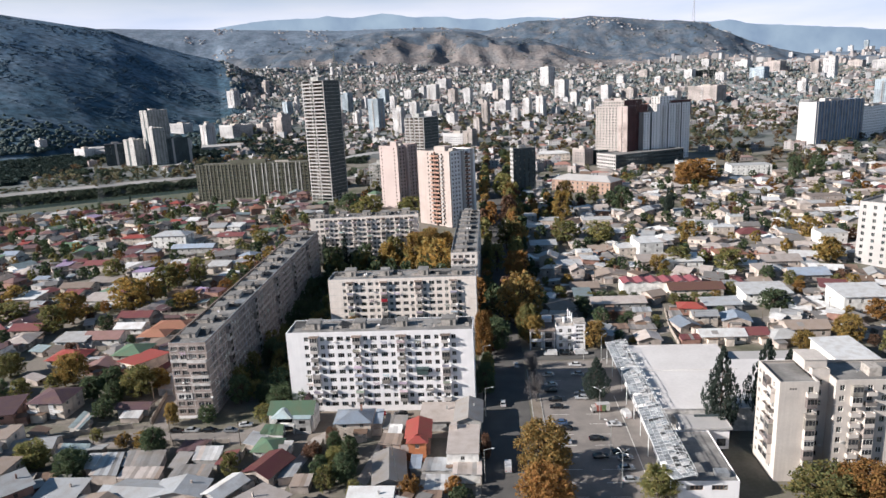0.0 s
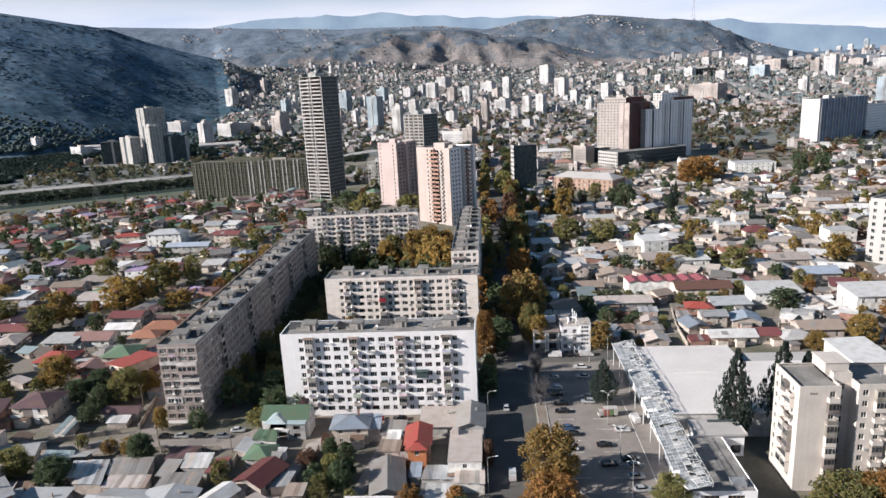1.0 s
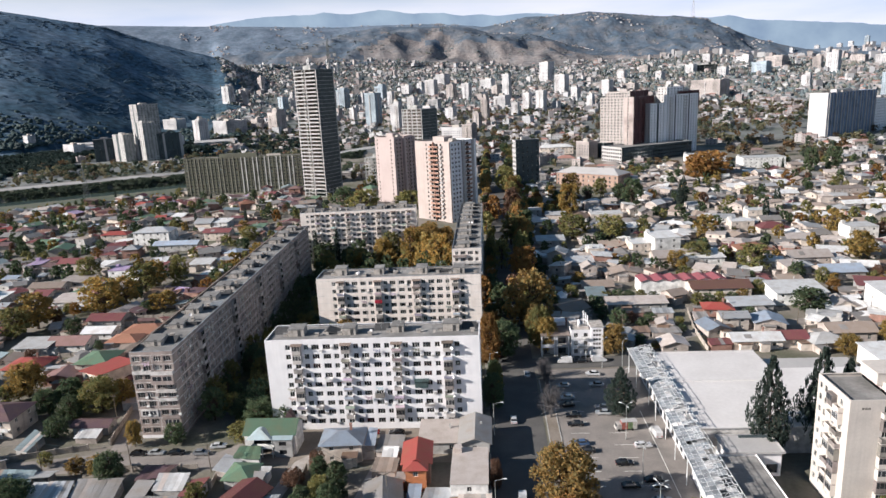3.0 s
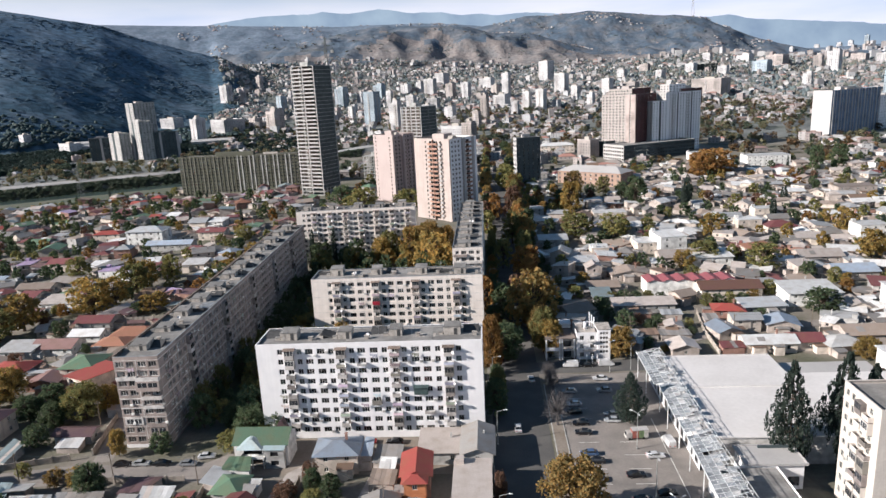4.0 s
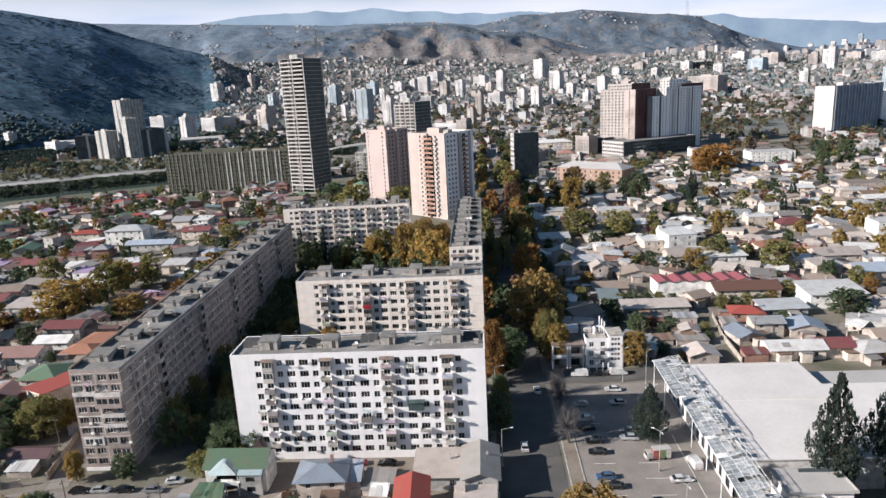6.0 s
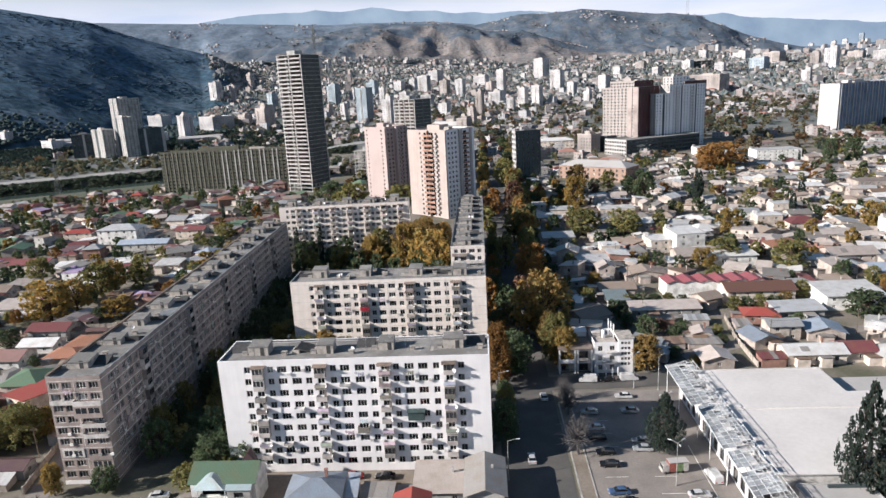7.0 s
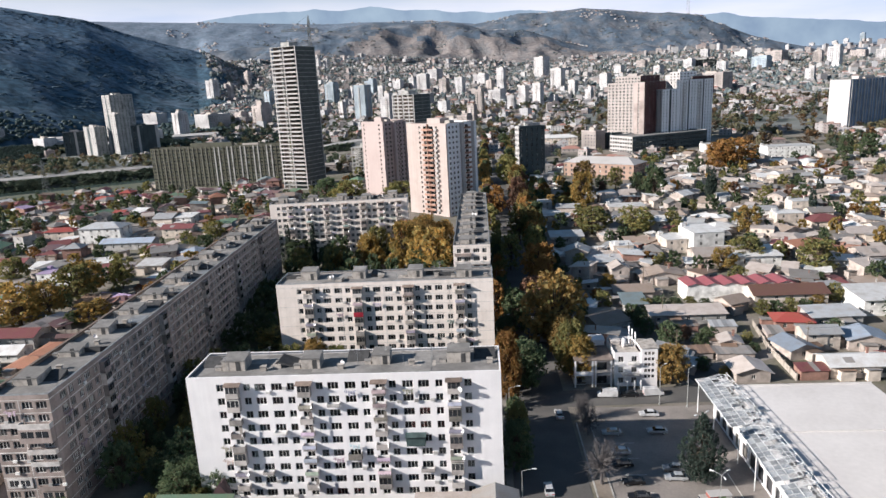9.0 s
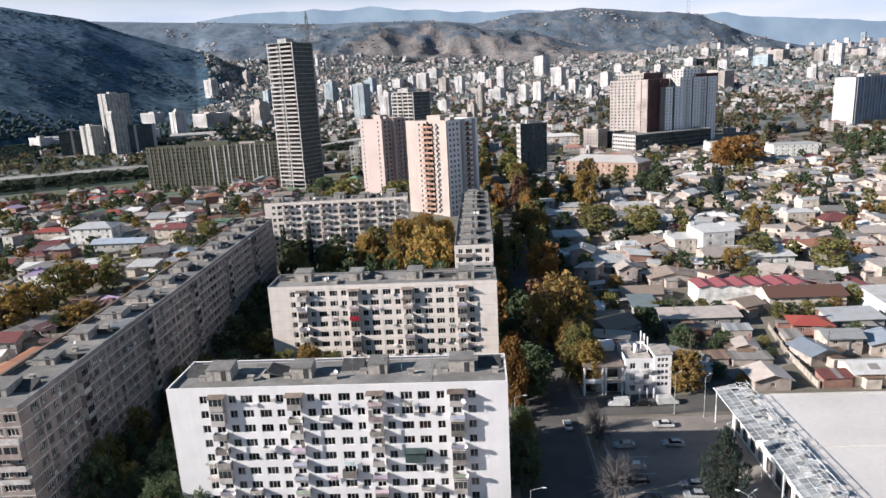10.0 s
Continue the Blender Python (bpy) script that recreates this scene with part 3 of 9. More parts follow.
m_balc = mat("balcony_concrete", (0.45, 0.42, 0.4), 0.85, var=0.2, rand=0.4, streak=0.15)
m_balc_dark = mat("balcony_cladding", (0.24, 0.215, 0.2), 0.8, var=0.15, rand=0.35, hue=0.04)
m_cloth = mat("washing", (0.5, 0.42, 0.4), 0.9, rand=0.5, hue=0.5)
m_carbon = mat("glazing_dark", (0.04, 0.043, 0.05), 0.12, var=0.3, scale=0.8, fine=2, rand=0.4, spec=0.7)
m_red = mat("red_sheet", (0.32, 0.022, 0.045), 0.5, var=0.1)


def balcony_meshes(wall_m):
    """Kinds of balcony, 2.9 m wide, 1.15 m deep, one storey high; floor at z = 0. Each hangs together in one piece."""
    out = []
    a, d = 1.2, 1.15
    for k in range(6):
        g = Geo()
        if k in (0, 1, 4):
            # open: floor slab, front and side panels with thickness
            h = (0.95, 1.0, 1.05)[(0, 1, 4).index(k)]
            o, t = [(-a, 0), (-a, -d), (a, -d), (a, 0)], [(-a + 0.07, 0), (-a + 0.07, -d + 0.07), (a - 0.07, -d + 0.07), (a - 0.07, 0)]
            m = 1 if k == 1 else 0
            for p, q, r, s in zip(o, o[1:], t, t[1:]):
                g.face([(*p, 0), (*q, 0), (*q, h), (*p, h)], m)
                g.face([(*s, 0), (*r, 0), (*r, h), (*s, h)], m)
                g.face([(*p, h), (*q, h), (*s, h), (*r, h)], m)
                g.face([(*q, -0.16), (*q, 0), (*p, 0), (*p, -0.16)][::-1], 0)
            g.face([(*t[0], 0), (*t[1], 0), (*t[2], 0), (*t[3], 0)], 0)
            g.face([(*o[3], -0.16), (*o[2], -0.16), (*o[1], -0.16), (*o[0], -0.16)], 0)
            for r in range(len(o)):
                g.face([(*o[r], 0), (*t[r], 0), (*t[r], h), (*o[r], h)], m)
        else:
            # glazed in, with a lid; k picks cladding and glazing
            xs = [-a, -a + 0.08, -0.5, -0.42, 0.42, 0.5, a - 0.08, a]
            zs = [-0.16, 0.95, 2.3, 2.45]
            low, fr_ = (0, 1) if k == 2 else (1, 1) if k == 3 else (0, 4)
            g.shell(xs, zs, -d, 0, lambda i, z: low if z == 0 else fr_ if z == 2 or i % 2 == 0 else 3, low)
            g.face([(-a, 0, 2.45), (-a, -d, 2.45), (a, -d, 2.45), (a, 0, 2.45)][::-1], 1)
            g.face([(-a, 0, -0.16), (-a, -d, -0.16), (a, -d, -0.16), (a, 0, -0.16)], 0)
        out.append(g.weld().mesh("balcony", [wall_m, m_balc_dark, m_cloth, m_carbon, m_frame]))
    g = Geo()
    xs = [-1.3, -0.9, -0.8, -0.3, -0.2, 0.2, 0.35, 0.9, 1.0, 1.3]
    g.shell(xs, [0.35, 0.5, 1.15], -1.34, -1.33, lambda i, z: 0 if z == 1 or i % 2 == 0 else None)
    out.append(g.weld().mesh("washing", [m_cloth]))
    return out


def balcony_lid():
    """A rusty little roof over a top balcony."""
    g = Geo()
    g.solid([(-1.6, -1.5, 2.35), (1.6, -1.5, 2.35), (1.6, 0, 2.6), (-1.6, 0, 2.6)], [(-1.6, -1.5, 2.42), (1.6, -1.5, 2.42), (1.6, 0, 2.67), (-1.6, 0, 2.67)])
    return g.mesh("awning", [m_rust])


WIN = {}


def win(kind, w, h, bars, frame_m):
    key = (kind, w, h)
    if key not in WIN:
        WIN[key] = (window_mesh(w, h, bars, frame_m), pane_mesh(w, h, m_glass))
    return WIN[key]


def shaft_mesh(w, d, h):
    """A stair head: pale walls, a felted lid with a fall, a door, and a low chest beside it."""
    g = Geo()
    g.solid([(-w / 2, -d / 2, 0), (w / 2, -d / 2, 0), (w / 2, d / 2, 0), (-w / 2, d / 2, 0)], [(-w / 2, -d / 2, h), (w / 2, -d / 2, h), (w / 2, d / 2, h + 0.4), (-w / 2, d / 2, h + 0.4)], 0, None, 1)
    g.box(-w / 2 - 0.12, w / 2 + 0.12, -d / 2 - 0.12, -d / 2, h - 0.15, h + 0.1, 1)
    g.box(w * 0.1, w * 0.1 + 0.9, -d / 2 - 0.03, -d / 2, 0.05, 1.9, 2)
    g.box(-w / 2 - 1.5, -w / 2 - 0.3, -d / 2 + 0.2, -d / 2 + 1.1, 0, 0.75)
    g.box(-w / 2 - 1.6, -w / 2 - 0.2, -d / 2 + 0.1, -d / 2 + 1.2, 0.75, 0.85, 1)
    return g.mesh("roof_house", [m_shaft, m_roof, m_shadow_black])


def dish_mesh():
    g = Geo()
    n = 10
    ring = [(0.5 * math.cos(2 * math.pi * i / n), -0.14, 1.1 + 0.5 * math.sin(2 * math.pi * i / n)) for i in range(n)]
    for i in range(n):
        g.face([ring[i], ring[(i + 1) % n], (0, 0.03, 1.1)])
        g.face([ring[(i + 1) % n], ring[i], (0, 0.06, 1.1)])
    g.tube((0, 0.05, 0), (0, 0.05, 1.1), 0.03)
    return g.mesh("dish", [m_white_wall])


DISH = dish_mesh()


def block(label, M, L, D, H, wall_m, fronts, floors=9, base=1.0, fh=2.82, shafts=4, panes=True, joints=False, dishes=3, seed=1, ac=0.12):
    """A block of flats. fronts: for each side, columns as (kind, middle x), kind n narrow, w wide, b balcony door."""
    rnd = random.Random(seed)
    root = thing("apartment_block", None, M, label, "apartment block")
    rows = [(base + fh * k + 0.85, base + fh * k + 2.35) for k in range(floors)]
    size = {"n": 1.4, "w": 2.1, "b": 1.5, "v": 1.4}
    g = Geo()
    inner = Geo()
    bal = balcony_meshes(m_balc)
    lids = balcony_lid()
    spots = []
    for k in range(4):
        W = L if k in (0, 2) else D
        S = side(k, L, D)
        cols = fronts.get(k, ())
        holed(g, S, W, 0, H, [(x - size[q] / 2, x + size[q] / 2) for q, x in cols], rows if cols else (), 0)
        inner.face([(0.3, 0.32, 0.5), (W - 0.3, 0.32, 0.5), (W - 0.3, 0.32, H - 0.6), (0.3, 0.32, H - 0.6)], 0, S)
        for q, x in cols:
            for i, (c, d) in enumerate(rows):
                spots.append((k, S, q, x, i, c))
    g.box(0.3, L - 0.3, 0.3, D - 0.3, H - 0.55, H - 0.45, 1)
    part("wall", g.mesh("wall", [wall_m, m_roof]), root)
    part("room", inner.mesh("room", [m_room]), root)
    # parapet with a metal cap
    p = Geo()
    t = 0.3
    p.box(0, L, 0, t, H, H + 0.12)
    p.box(0, L, D - t, D, H, H + 0.12)
    p.box(0, t, t, D - t, H, H + 0.12)
    p.box(L - t, L, t, D - t, H, H + 0.12)
    part("parapet", p.mesh("parapet", [m_metal if wall_m is not m_white_wall else wall_m]), root)
    made = 0
    rest = Geo()
    for k, S, q, x, i, c in spots:
        w = size[q]
        near = made < 300
        if near:
            fr, pn = win(q, w, 1.5, 2 if q == "w" else 1, m_frame)
            o = part("window", fr, root, S @ pose(x, 0.14, c))
            if panes:
                part("pane", pn, o)
            made += 1
        else:
            rest.box(x - w / 2, x + w / 2, 0.14, 0.2, c, c + 0.1, 0, S)
            rest.box(x - w / 2, x + w / 2, 0.14, 0.2, c + 1.4, c + 1.5, 0, S)
            for s in (-w / 2, -0.05, w / 2 - 0.1):
                rest.box(x + s, x + s + 0.1, 0.142, 0.198, c + 0.1, c + 1.4, 0, S)
            rest.box(x - w / 2, x + w / 2, 0.16, 0.17, c, c + 1.5, 1, S)
        if q == "b" and i > 0:
            kb = rnd.choice((0, 0, 0, 1, 2, 4, 4, 1, 3, 5))
            o = part("balcony", bal[kb], root, S @ pose(x, 0, c - 0.85))
            if kb in (0, 1, 4) and rnd.random() < 0.6:
                part("washing", bal[6], o)
            if kb in (0, 1, 4) and rnd.random() < 0.45:
                part("screen", SCREEN, o, pose(rnd.choice((-0.95, 0.95)), 0, 0))
            if rnd.random() < 0.22:
                part("dish", DISH, o, pose(1.2, -1.35, -0.1, 0, 0, rnd.uniform(-70, 10)))
            if i == 8 or rnd.random() < 0.1:
                part("awning", lids, o)
        elif q == "v" and i > 0:
            part("balcony", bal[rnd.choice((0, 1, 2, 2, 3, 5))], root, S @ pose(x, 0, c - 0.85))
        elif q in "wn" and i > 0 and rnd.random() < 0.07:
            part("drying_rack", RACK, root, S @ pose(x, 0, c), kind="stuff")
        elif rnd.random() < ac:
            part("air_conditioner", AC, root, S @ pose(x + w / 2 + 0.5, 0, c + rnd.uniform(-0.5, 0.3)))
    if rest.f:
        part("far_glazing", rest.mesh("far_glazing", [m_frame, m_glass]), root, kind="stuff")
    if joints:
        j = Geo()
        for k in joints:
            W = L if k in (0, 2) else D
            S = side(k, L, D)
            for i in range(floors + 1):
                z = base + fh * i - 0.06
                j.box(0.05, W - 0.05, -0.03, 0.0, z, z + (0.2 if W > 100 else 0.12), 0, S)
            nb = max(2, round(W / 6.1))
            for i in range(1, nb):
                for q in range(floors):
                    z = base + fh * q
                    j.box(W * i / nb - 0.07, W * i / nb + 0.07, -0.026, 0.0, z + 0.2, z + fh, 0, S)
        part("panel_joint", j.mesh("panel_joint", [m_joint]), root, kind="stuff")
    long_x = L >= D
    span = L if long_x else D
    for i in range(shafts):
        s = span * (i + 0.5) / shafts + rnd.uniform(-1, 1)
        w, d, h = rnd.uniform(3.4, 4.6), rnd.uniform(3.2, 4.6), rnd.uniform(1.9, 2.9)
        if not long_x:
            w, d, h = rnd.uniform(4.2, 5.4), rnd.uniform(3.6, 5.4), rnd.uniform(1.3, 2.0)
        x, y = (s, D * rnd.uniform(0.45, 0.62)) if long_x else (L * rnd.uniform(0.36, 0.46), s)
        part("roof_house", shaft_mesh(w, d, h), root, pose(x, y, H - 0.45))
        v = Geo()
        v.box(-0.5, 0.5, -0.35, 0.35, 0, 0.9)
        v.box(-0.65, 0.65, -0.5, 0.5, 0.9, 1.0)
        part("vent", v.mesh("vent", [m_shaft]), root, pose(x + (6 if long_x else 2.5), y + (-2 if long_x else 5), H - 0.45))
        # black wedge added beside the stair head, shaped and coloured as its shadow
        e = Geo()
        e.face([(-2.1, -1.7, 0.05), (2.1, -1.7, 0.05), (2.1, 1.7, 1.2), (-2.1, 1.7, 1.2)])
        e.face([(-2.1, 1.7, 1.1), (2.1, 1.7, 1.1), (2.1, -1.7, -0.05), (-2.1, -1.7, -0.05)])
        e.face([(2.1, -1.7, 0), (2.1, 1.7, 0), (2.1, 1.7, 1.2)])
        e.face([(-2.1, 1.7, 0), (-2.1, -1.7, 0), (-2.1, 1.7, 1.2)])
        e.face([(2.1, 1.7, 0), (-2.1, 1.7, 0), (-2.1, 1.7, 1.2), (2.1, 1.7, 1.2)])
        part("roof_hatch", e.mesh("roof_hatch", [m_shadow_black]), root, pose(x + (rnd.choice((-5, 5)) if long_x else 3.6), y + (1.5 if long_x else rnd.uniform(0.5, 5)), H - 0.45, 0, 0, rnd.choice((0, 90, 180))))
    for i in range(dishes):
        s = rnd.uniform(0.1, 0.9) * span
        x, y = (s, rnd.uniform(0.3, 0.8) * D) if long_x else (rnd.uniform(0.3, 0.7) * L, s)
        part("dish", DISH, root, pose(x, y, H - 0.45, 0, 0, rnd.uniform(-60, 60)))
    return root


g = Geo()
g.box(-0.4, 0.4, -0.38, -0.06, 0, 0.55)
g.box(-0.3, 0.3, -0.06, 0, 0.05, 0.12)
AC = g.mesh("air_conditioner", [m_frame])
g = Geo()
g.box(-0.3, 0.3, -1.16, -1.12, 1.0, 2.4)
SCREEN = g.mesh("screen", [m_balc_dark])
g = Geo()
for x in (-1.0, 1.0):
    g.box(x - 0.03, x + 0.03, -0.85, 0, -0.2, -0.14)
for x in (-0.9, -0.35, 0.1, 0.6):
    g.box(x, x + 0.34, -0.6 - 0.2 * math.sin(9 * x), -0.56 - 0.2 * math.sin(9 * x), -0.95 + 0.3 * math.cos(7 * x), -0.14)
g.box(-1.05, 1.05, -0.87, -0.83, -0.2, -0.14)
RACK = g.weld().mesh("drying_rack", [m_cloth])

PAIR = [("n", 6.4), ("b", 9.0), ("n", 11.6), ("w", 14.2), ("w", 17.4), ("n", 20.1), ("b", 22.8), ("n", 25.6), ("w", 28.2), ("w", 31.5), ("n", 34.3), ("b", 37.0), ("n", 39.5), ("w", 42.4), ("w", 45.4), ("n", 48.3), ("b", 51.1), ("n", 53.7)]
block_a = block("white nine-storey slab block with stacked balconies", pose(-47.9, 232, 0), 59.9, 12.2, 27.3, m_white_wall, {0: PAIR}, seed=3)
block_b = block("cream nine-storey slab block with cluttered balconies", pose(-48.4, 292.6, 0), 60.3, 12.2, 27.4, m_cream_wall, {0: PAIR}, seed=5, joints=(0,))
g = Geo()
g.box(-1.35, 1.35, -1.3, -1.21, -0.1, 1.15)
part("red_cladding", g.mesh("red_cladding", [m_red]), block_b, pose(22.8, 0, 1.0 + 2.82 * 6), "bright red balcony cladding")
ROW = []
for k in range(7):
    ROW += [("n", 4 + 8.4 * k), ("w", 6.7 + 8.4 * k)] + ([("b", 9.6 + 8.4 * k)] if k < 7 else [])
block("cream nine-storey slab block behind trees", pose(-88.6, 418.5, gz(-50, 420), 0, 0, 3.5), 64.0, 12.2, 27.3, m_cream_wall, {0: ROW}, seed=7, panes=False, shafts=5)
LONG = []
for k in range(27):
    LONG += [("n" if k % 3 else "w", 4.4 + 6.0 * k), ("v" if k % 5 == 2 else "w" if k % 2 else "n", 7.2 + 6.0 * k)]
END = [("w", 1.6), ("w", 4.4), ("w", 7.6), ("w", 10.4)]
block_d = block("long weathered grey nine-storey block with panel joints", pose(-85.3, 228.4, 0, 0, 0, 1.9), 12.1, 168, 26.3, m_grey_wall, {0: END, 1: LONG}, seed=9, shafts=12, panes=False, joints=(0, 1), dishes=8, base=0.8, fh=2.72)
g = Geo()
g.box(-0.12, 0.55, 0.2, 167.8, 0, 0.35)
part("edge_strip", g.mesh("edge_strip", [m_rust]), block_d, pose(0, 0, 26.44), "rusty sheet along the roof's edge")
g = Geo()
g.box(-0.1, 12.2, -0.12, 0, 0, 0.9)
part("plinth", g.mesh("plinth", [m_white_wall]), block_d)
# bays built out on brackets by the owners of the white block
m_teal_bay = mat("teal_bay", (0.06, 0.09, 0.09), 0.5, var=0.2)
for x, i, w, h, m in ((43.4, 4, 3.6, 1.9, m_teal_bay), (31.5, 3, 2.6, 1.3, m_balc_dark), (17.4, 5, 2.4, 0.5, m_frame), (28.2, 7, 2.4, 0.6, m_frame), (45.4, 2, 2.6, 0.7, m_balc), (14.2, 2, 2.2, 0.5, m_balc)):
    g = Geo()
    z = 1.0 + 2.82 * i + 0.55
    g.box(-w / 2, w / 2, -1.1, -1.02, 0, h)
    g.box(-w / 2, -w / 2 + 0.08, -1.02, 0, 0, h)
    g.box(w / 2 - 0.08, w / 2, -1.02, 0, 0, h)
    g.box(-w / 2, w / 2, -1.02, 0, -0.1, 0)
    if h > 1.5:
        g.solid([(-w / 2 - 0.2, -1.4, h), (w / 2 + 0.2, -1.4, h), (w / 2 + 0.2, 0, h + 0.3), (-w / 2 - 0.2, 0, h + 0.3)], [(-w / 2 - 0.2, -1.4, h + 0.08), (w / 2 + 0.2, -1.4, h + 0.08), (w / 2 + 0.2, 0, h + 0.38), (-w / 2 - 0.2, 0, h + 0.38)])
    part("bay", g.mesh("bay", [m]), block_a, pose(x, 0, z))
m_band_white = mat("whitewashed_band", (0.6, 0.57, 0.55), 0.85, var=0.15, scale=0.6, fine=5, streak=0.2)
# the end of the long block: loggias built out by their owners, each storey in its own way
for k, x0, x1, deep, z0, z1, m in ((7, 0.2, 5.6, 0.5, -0.1, 0.95, m_band_white), (7, 5.7, 12.0, 1.2, -0.2, 1.0, m_band_white), (6, 5.7, 12.05, 1.3, -0.25, 2.6, m_grey_wall), (5, 6.4, 12.0, 0.9, -0.15, 0.9, m_balc), (4, 6.6, 12.0, 0.7, -0.1, 0.85, m_band_white), (2, 0.6, 5.6, 0.15, 0.5, 2.6, m_band_white), (2, 6.9, 12.0, 0.5, -0.15, 0.85, m_grey_wall), (3, 0.3, 6.0, 0.08, 2.55, 2.7, m_band_white), (4, 0.3, 6.0, 0.08, 2.55, 2.7, m_band_white), (1, 6.9, 12.0, 0.35, -0.1, 2.3, m_grey_wall)):
    g = Geo()
    lo, z = z0, 0.8 + 2.72 * k
    if z1 > 1.5 and deep > 0.1:
        # closed bay with a strip of windows
        xs = [x0, x0 + 0.5, (x0 + x1) / 2 - 0.2, (x0 + x1) / 2 + 0.2, x1 - 0.5, x1]
        g.shell(xs, [z0, 0.9, 2.2, z1], -deep, 0, lambda i, q: 1 if q == 1 and i % 2 else 0)
        g.face([(x0, -deep, z1), (x1, -deep, z1), (x1, 0, z1), (x0, 0, z1)])
        g.face([(x0, 0, z0), (x1, 0, z0), (x1, -deep, z0), (x0, -deep, z0)])
        for xm in ((xs[1] + xs[2]) / 2, (xs[3] + xs[4]) / 2):
            g.box(xm - 0.04, xm + 0.04, -deep - 0.03, -deep + 0.02, 0.9, 2.2, 2)
    else:
        g.box(x0, x1, -deep, -deep + 0.12 if deep > 0.3 else 0, z0, z1)
        if deep > 0.3:
            g.box(x0, x1, -deep + 0.12, 0, z0, z0 + 0.15)
            g.box(x0, x0 + 0.1, -deep + 0.12, 0, z0 + 0.15, z1)
            g.box(x1 - 0.1, x1, -deep + 0.12, 0, z0 + 0.15, z1)
    part("loggia", g.mesh("loggia", [m, m_carbon, m_frame]), block_d, pose(0, -0.03, z))
# sheets of felt laid loose on the roofs, and low walls round the stair heads
for blk, n, L, D, H, sd in ((block_a, 9, 59.9, 12.2, 27.3, 1), (block_b, 9, 60.3, 12.2, 27.4, 2), (block_d, 26, 12.1, 168, 26.3, 3)):
    rr_ = random.Random(sd)
    for k in range(n):
        g = Geo()
        a, b = rr_.uniform(1.5, 4.5), rr_.uniform(1.0, 2.2)
        kind = rr_.random()
        if kind < 0.55:
            g.box(-a, a, -b, b, 0, 0.02)
            me = g.mesh("felt_patch", [rr_.choice((m_roof, m_metal, m_shaft, m_slab_light))])
        else:
            g.box(-a * 0.4, a * 0.4, -0.15, 0.15, 0, 0.8)
            g.box(-a * 0.4, -a * 0.4 + 0.3, 0.15, b, 0, 0.8)
            me = g.mesh("low_wall", [m_shaft])
        part(me.name.split(".")[0], me, blk, pose(rr_.uniform(0.2, 0.8) * L, rr_.uniform(0.2, 0.8) * D, H - 0.44 + 0.012 * (k % 4), 0, 0, rr_.choice((0, 90, 4, -3))))
    for k in range(n):
        g = Geo()
        g.tube((0, 0, 0), (0, 0, 3.2), 0.03, n=5)
        g.box(-0.8, 0.8, -0.02, 0.02, 2.9, 2.94)
        g.box(-0.5, 0.5, -0.02, 0.02, 2.5, 2.54)
        part("aerial", g.mesh("aerial", [m_metal]), blk, pose(rr_.uniform(0.1, 0.9) * L, rr_.uniform(0.2, 0.8) * D, H - 0.45, 0, 0, rr_.uniform(0, 180)))
block_e = block("nine-storey block seen end on with roof houses", pose(-0.4, 333, 0), 12.3, 108, 27.2, m_cream_wall, {0: [("n", 1.9), ("w", 4.6), ("w", 7.7), ("n", 10.4)], 1: [("w", 4 + 6 * k) for k in range(17)]}, seed=11, shafts=9, panes=False, joints=(0,))

# loggias closed in at the end of the block seen end on
for k, x0, x1, m in ((8, 0.4, 6.0, m_grey_wall), (7, 0.3, 12.0, m_band_white), (6, 6.3, 12.0, m_balc_dark), (5, 0.4, 5.8, m_band_white), (5, 6.4, 12.0, m_grey_wall), (4, 0.3, 12.0, m_band_white), (3, 6.3, 12.0, m_grey_wall), (2, 0.4, 6.0, m_balc), (1, 6.3, 12.0, m_band_white)):
    g = Geo()
    g.box(x0, x1, -0.9, -0.8, -0.1, 0.95)
    g.box(x0, x1, -0.8, 0, -0.1, 0.05)
    g.box(x0, x0 + 0.1, -0.8, 0, 0.05, 0.95)
    g.box(x1 - 0.1, x1, -0.8, 0, 0.05, 0.95)
    part("loggia", g.mesh("loggia", [m]), block_e, pose(0, -0.03, 1.0 + 2.82 * k))

# ---- towers and long buildings further off ----
m_conc = mat("raw_concrete", (0.38, 0.378, 0.365), 0.9, var=0.12, scale=0.2, fine=2, streak=0.12)
m_infill = mat("block_infill", (0.44, 0.43, 0.41), 0.9, var=0.15, scale=0.4, fine=2.5)
m_raw_brick = mat("raw_brick", (0.13, 0.105, 0.09), 0.9, var=0.2, scale=0.3, fine=2)
# concrete with the sunless side's shade in its colour; also on the core
m_shaded_conc = mat("dark_concrete", (0.085, 0.1, 0.1), 0.9, var=0.2, scale=0.3, fine=2)
m_pink = mat("pink_render", (0.42, 0.35, 0.335), 0.85, var=0.06, scale=0.1, fine=1.5, streak=0.08, tint=(0.38, 0.315, 0.3))
m_peach = mat("peach_render", (0.42, 0.36, 0.335), 0.85, var=0.08, scale=0.1, fine=1.5, streak=0.12, tint=(0.36, 0.3, 0.275))
m_oat = mat("oat_render", (0.36, 0.325, 0.31), 0.85, var=0.08, scale=0.1, fine=1.2, streak=0.1, tint=(0.31, 0.28, 0.265))
m_orange = mat("orange_balcony", (0.33, 0.2, 0.15), 0.8, var=0.15, rand=0.15)
m_maroon = mat("maroon_cladding", (0.1, 0.045, 0.045), 0.8, var=0.12, scale=0.1, fine=1)
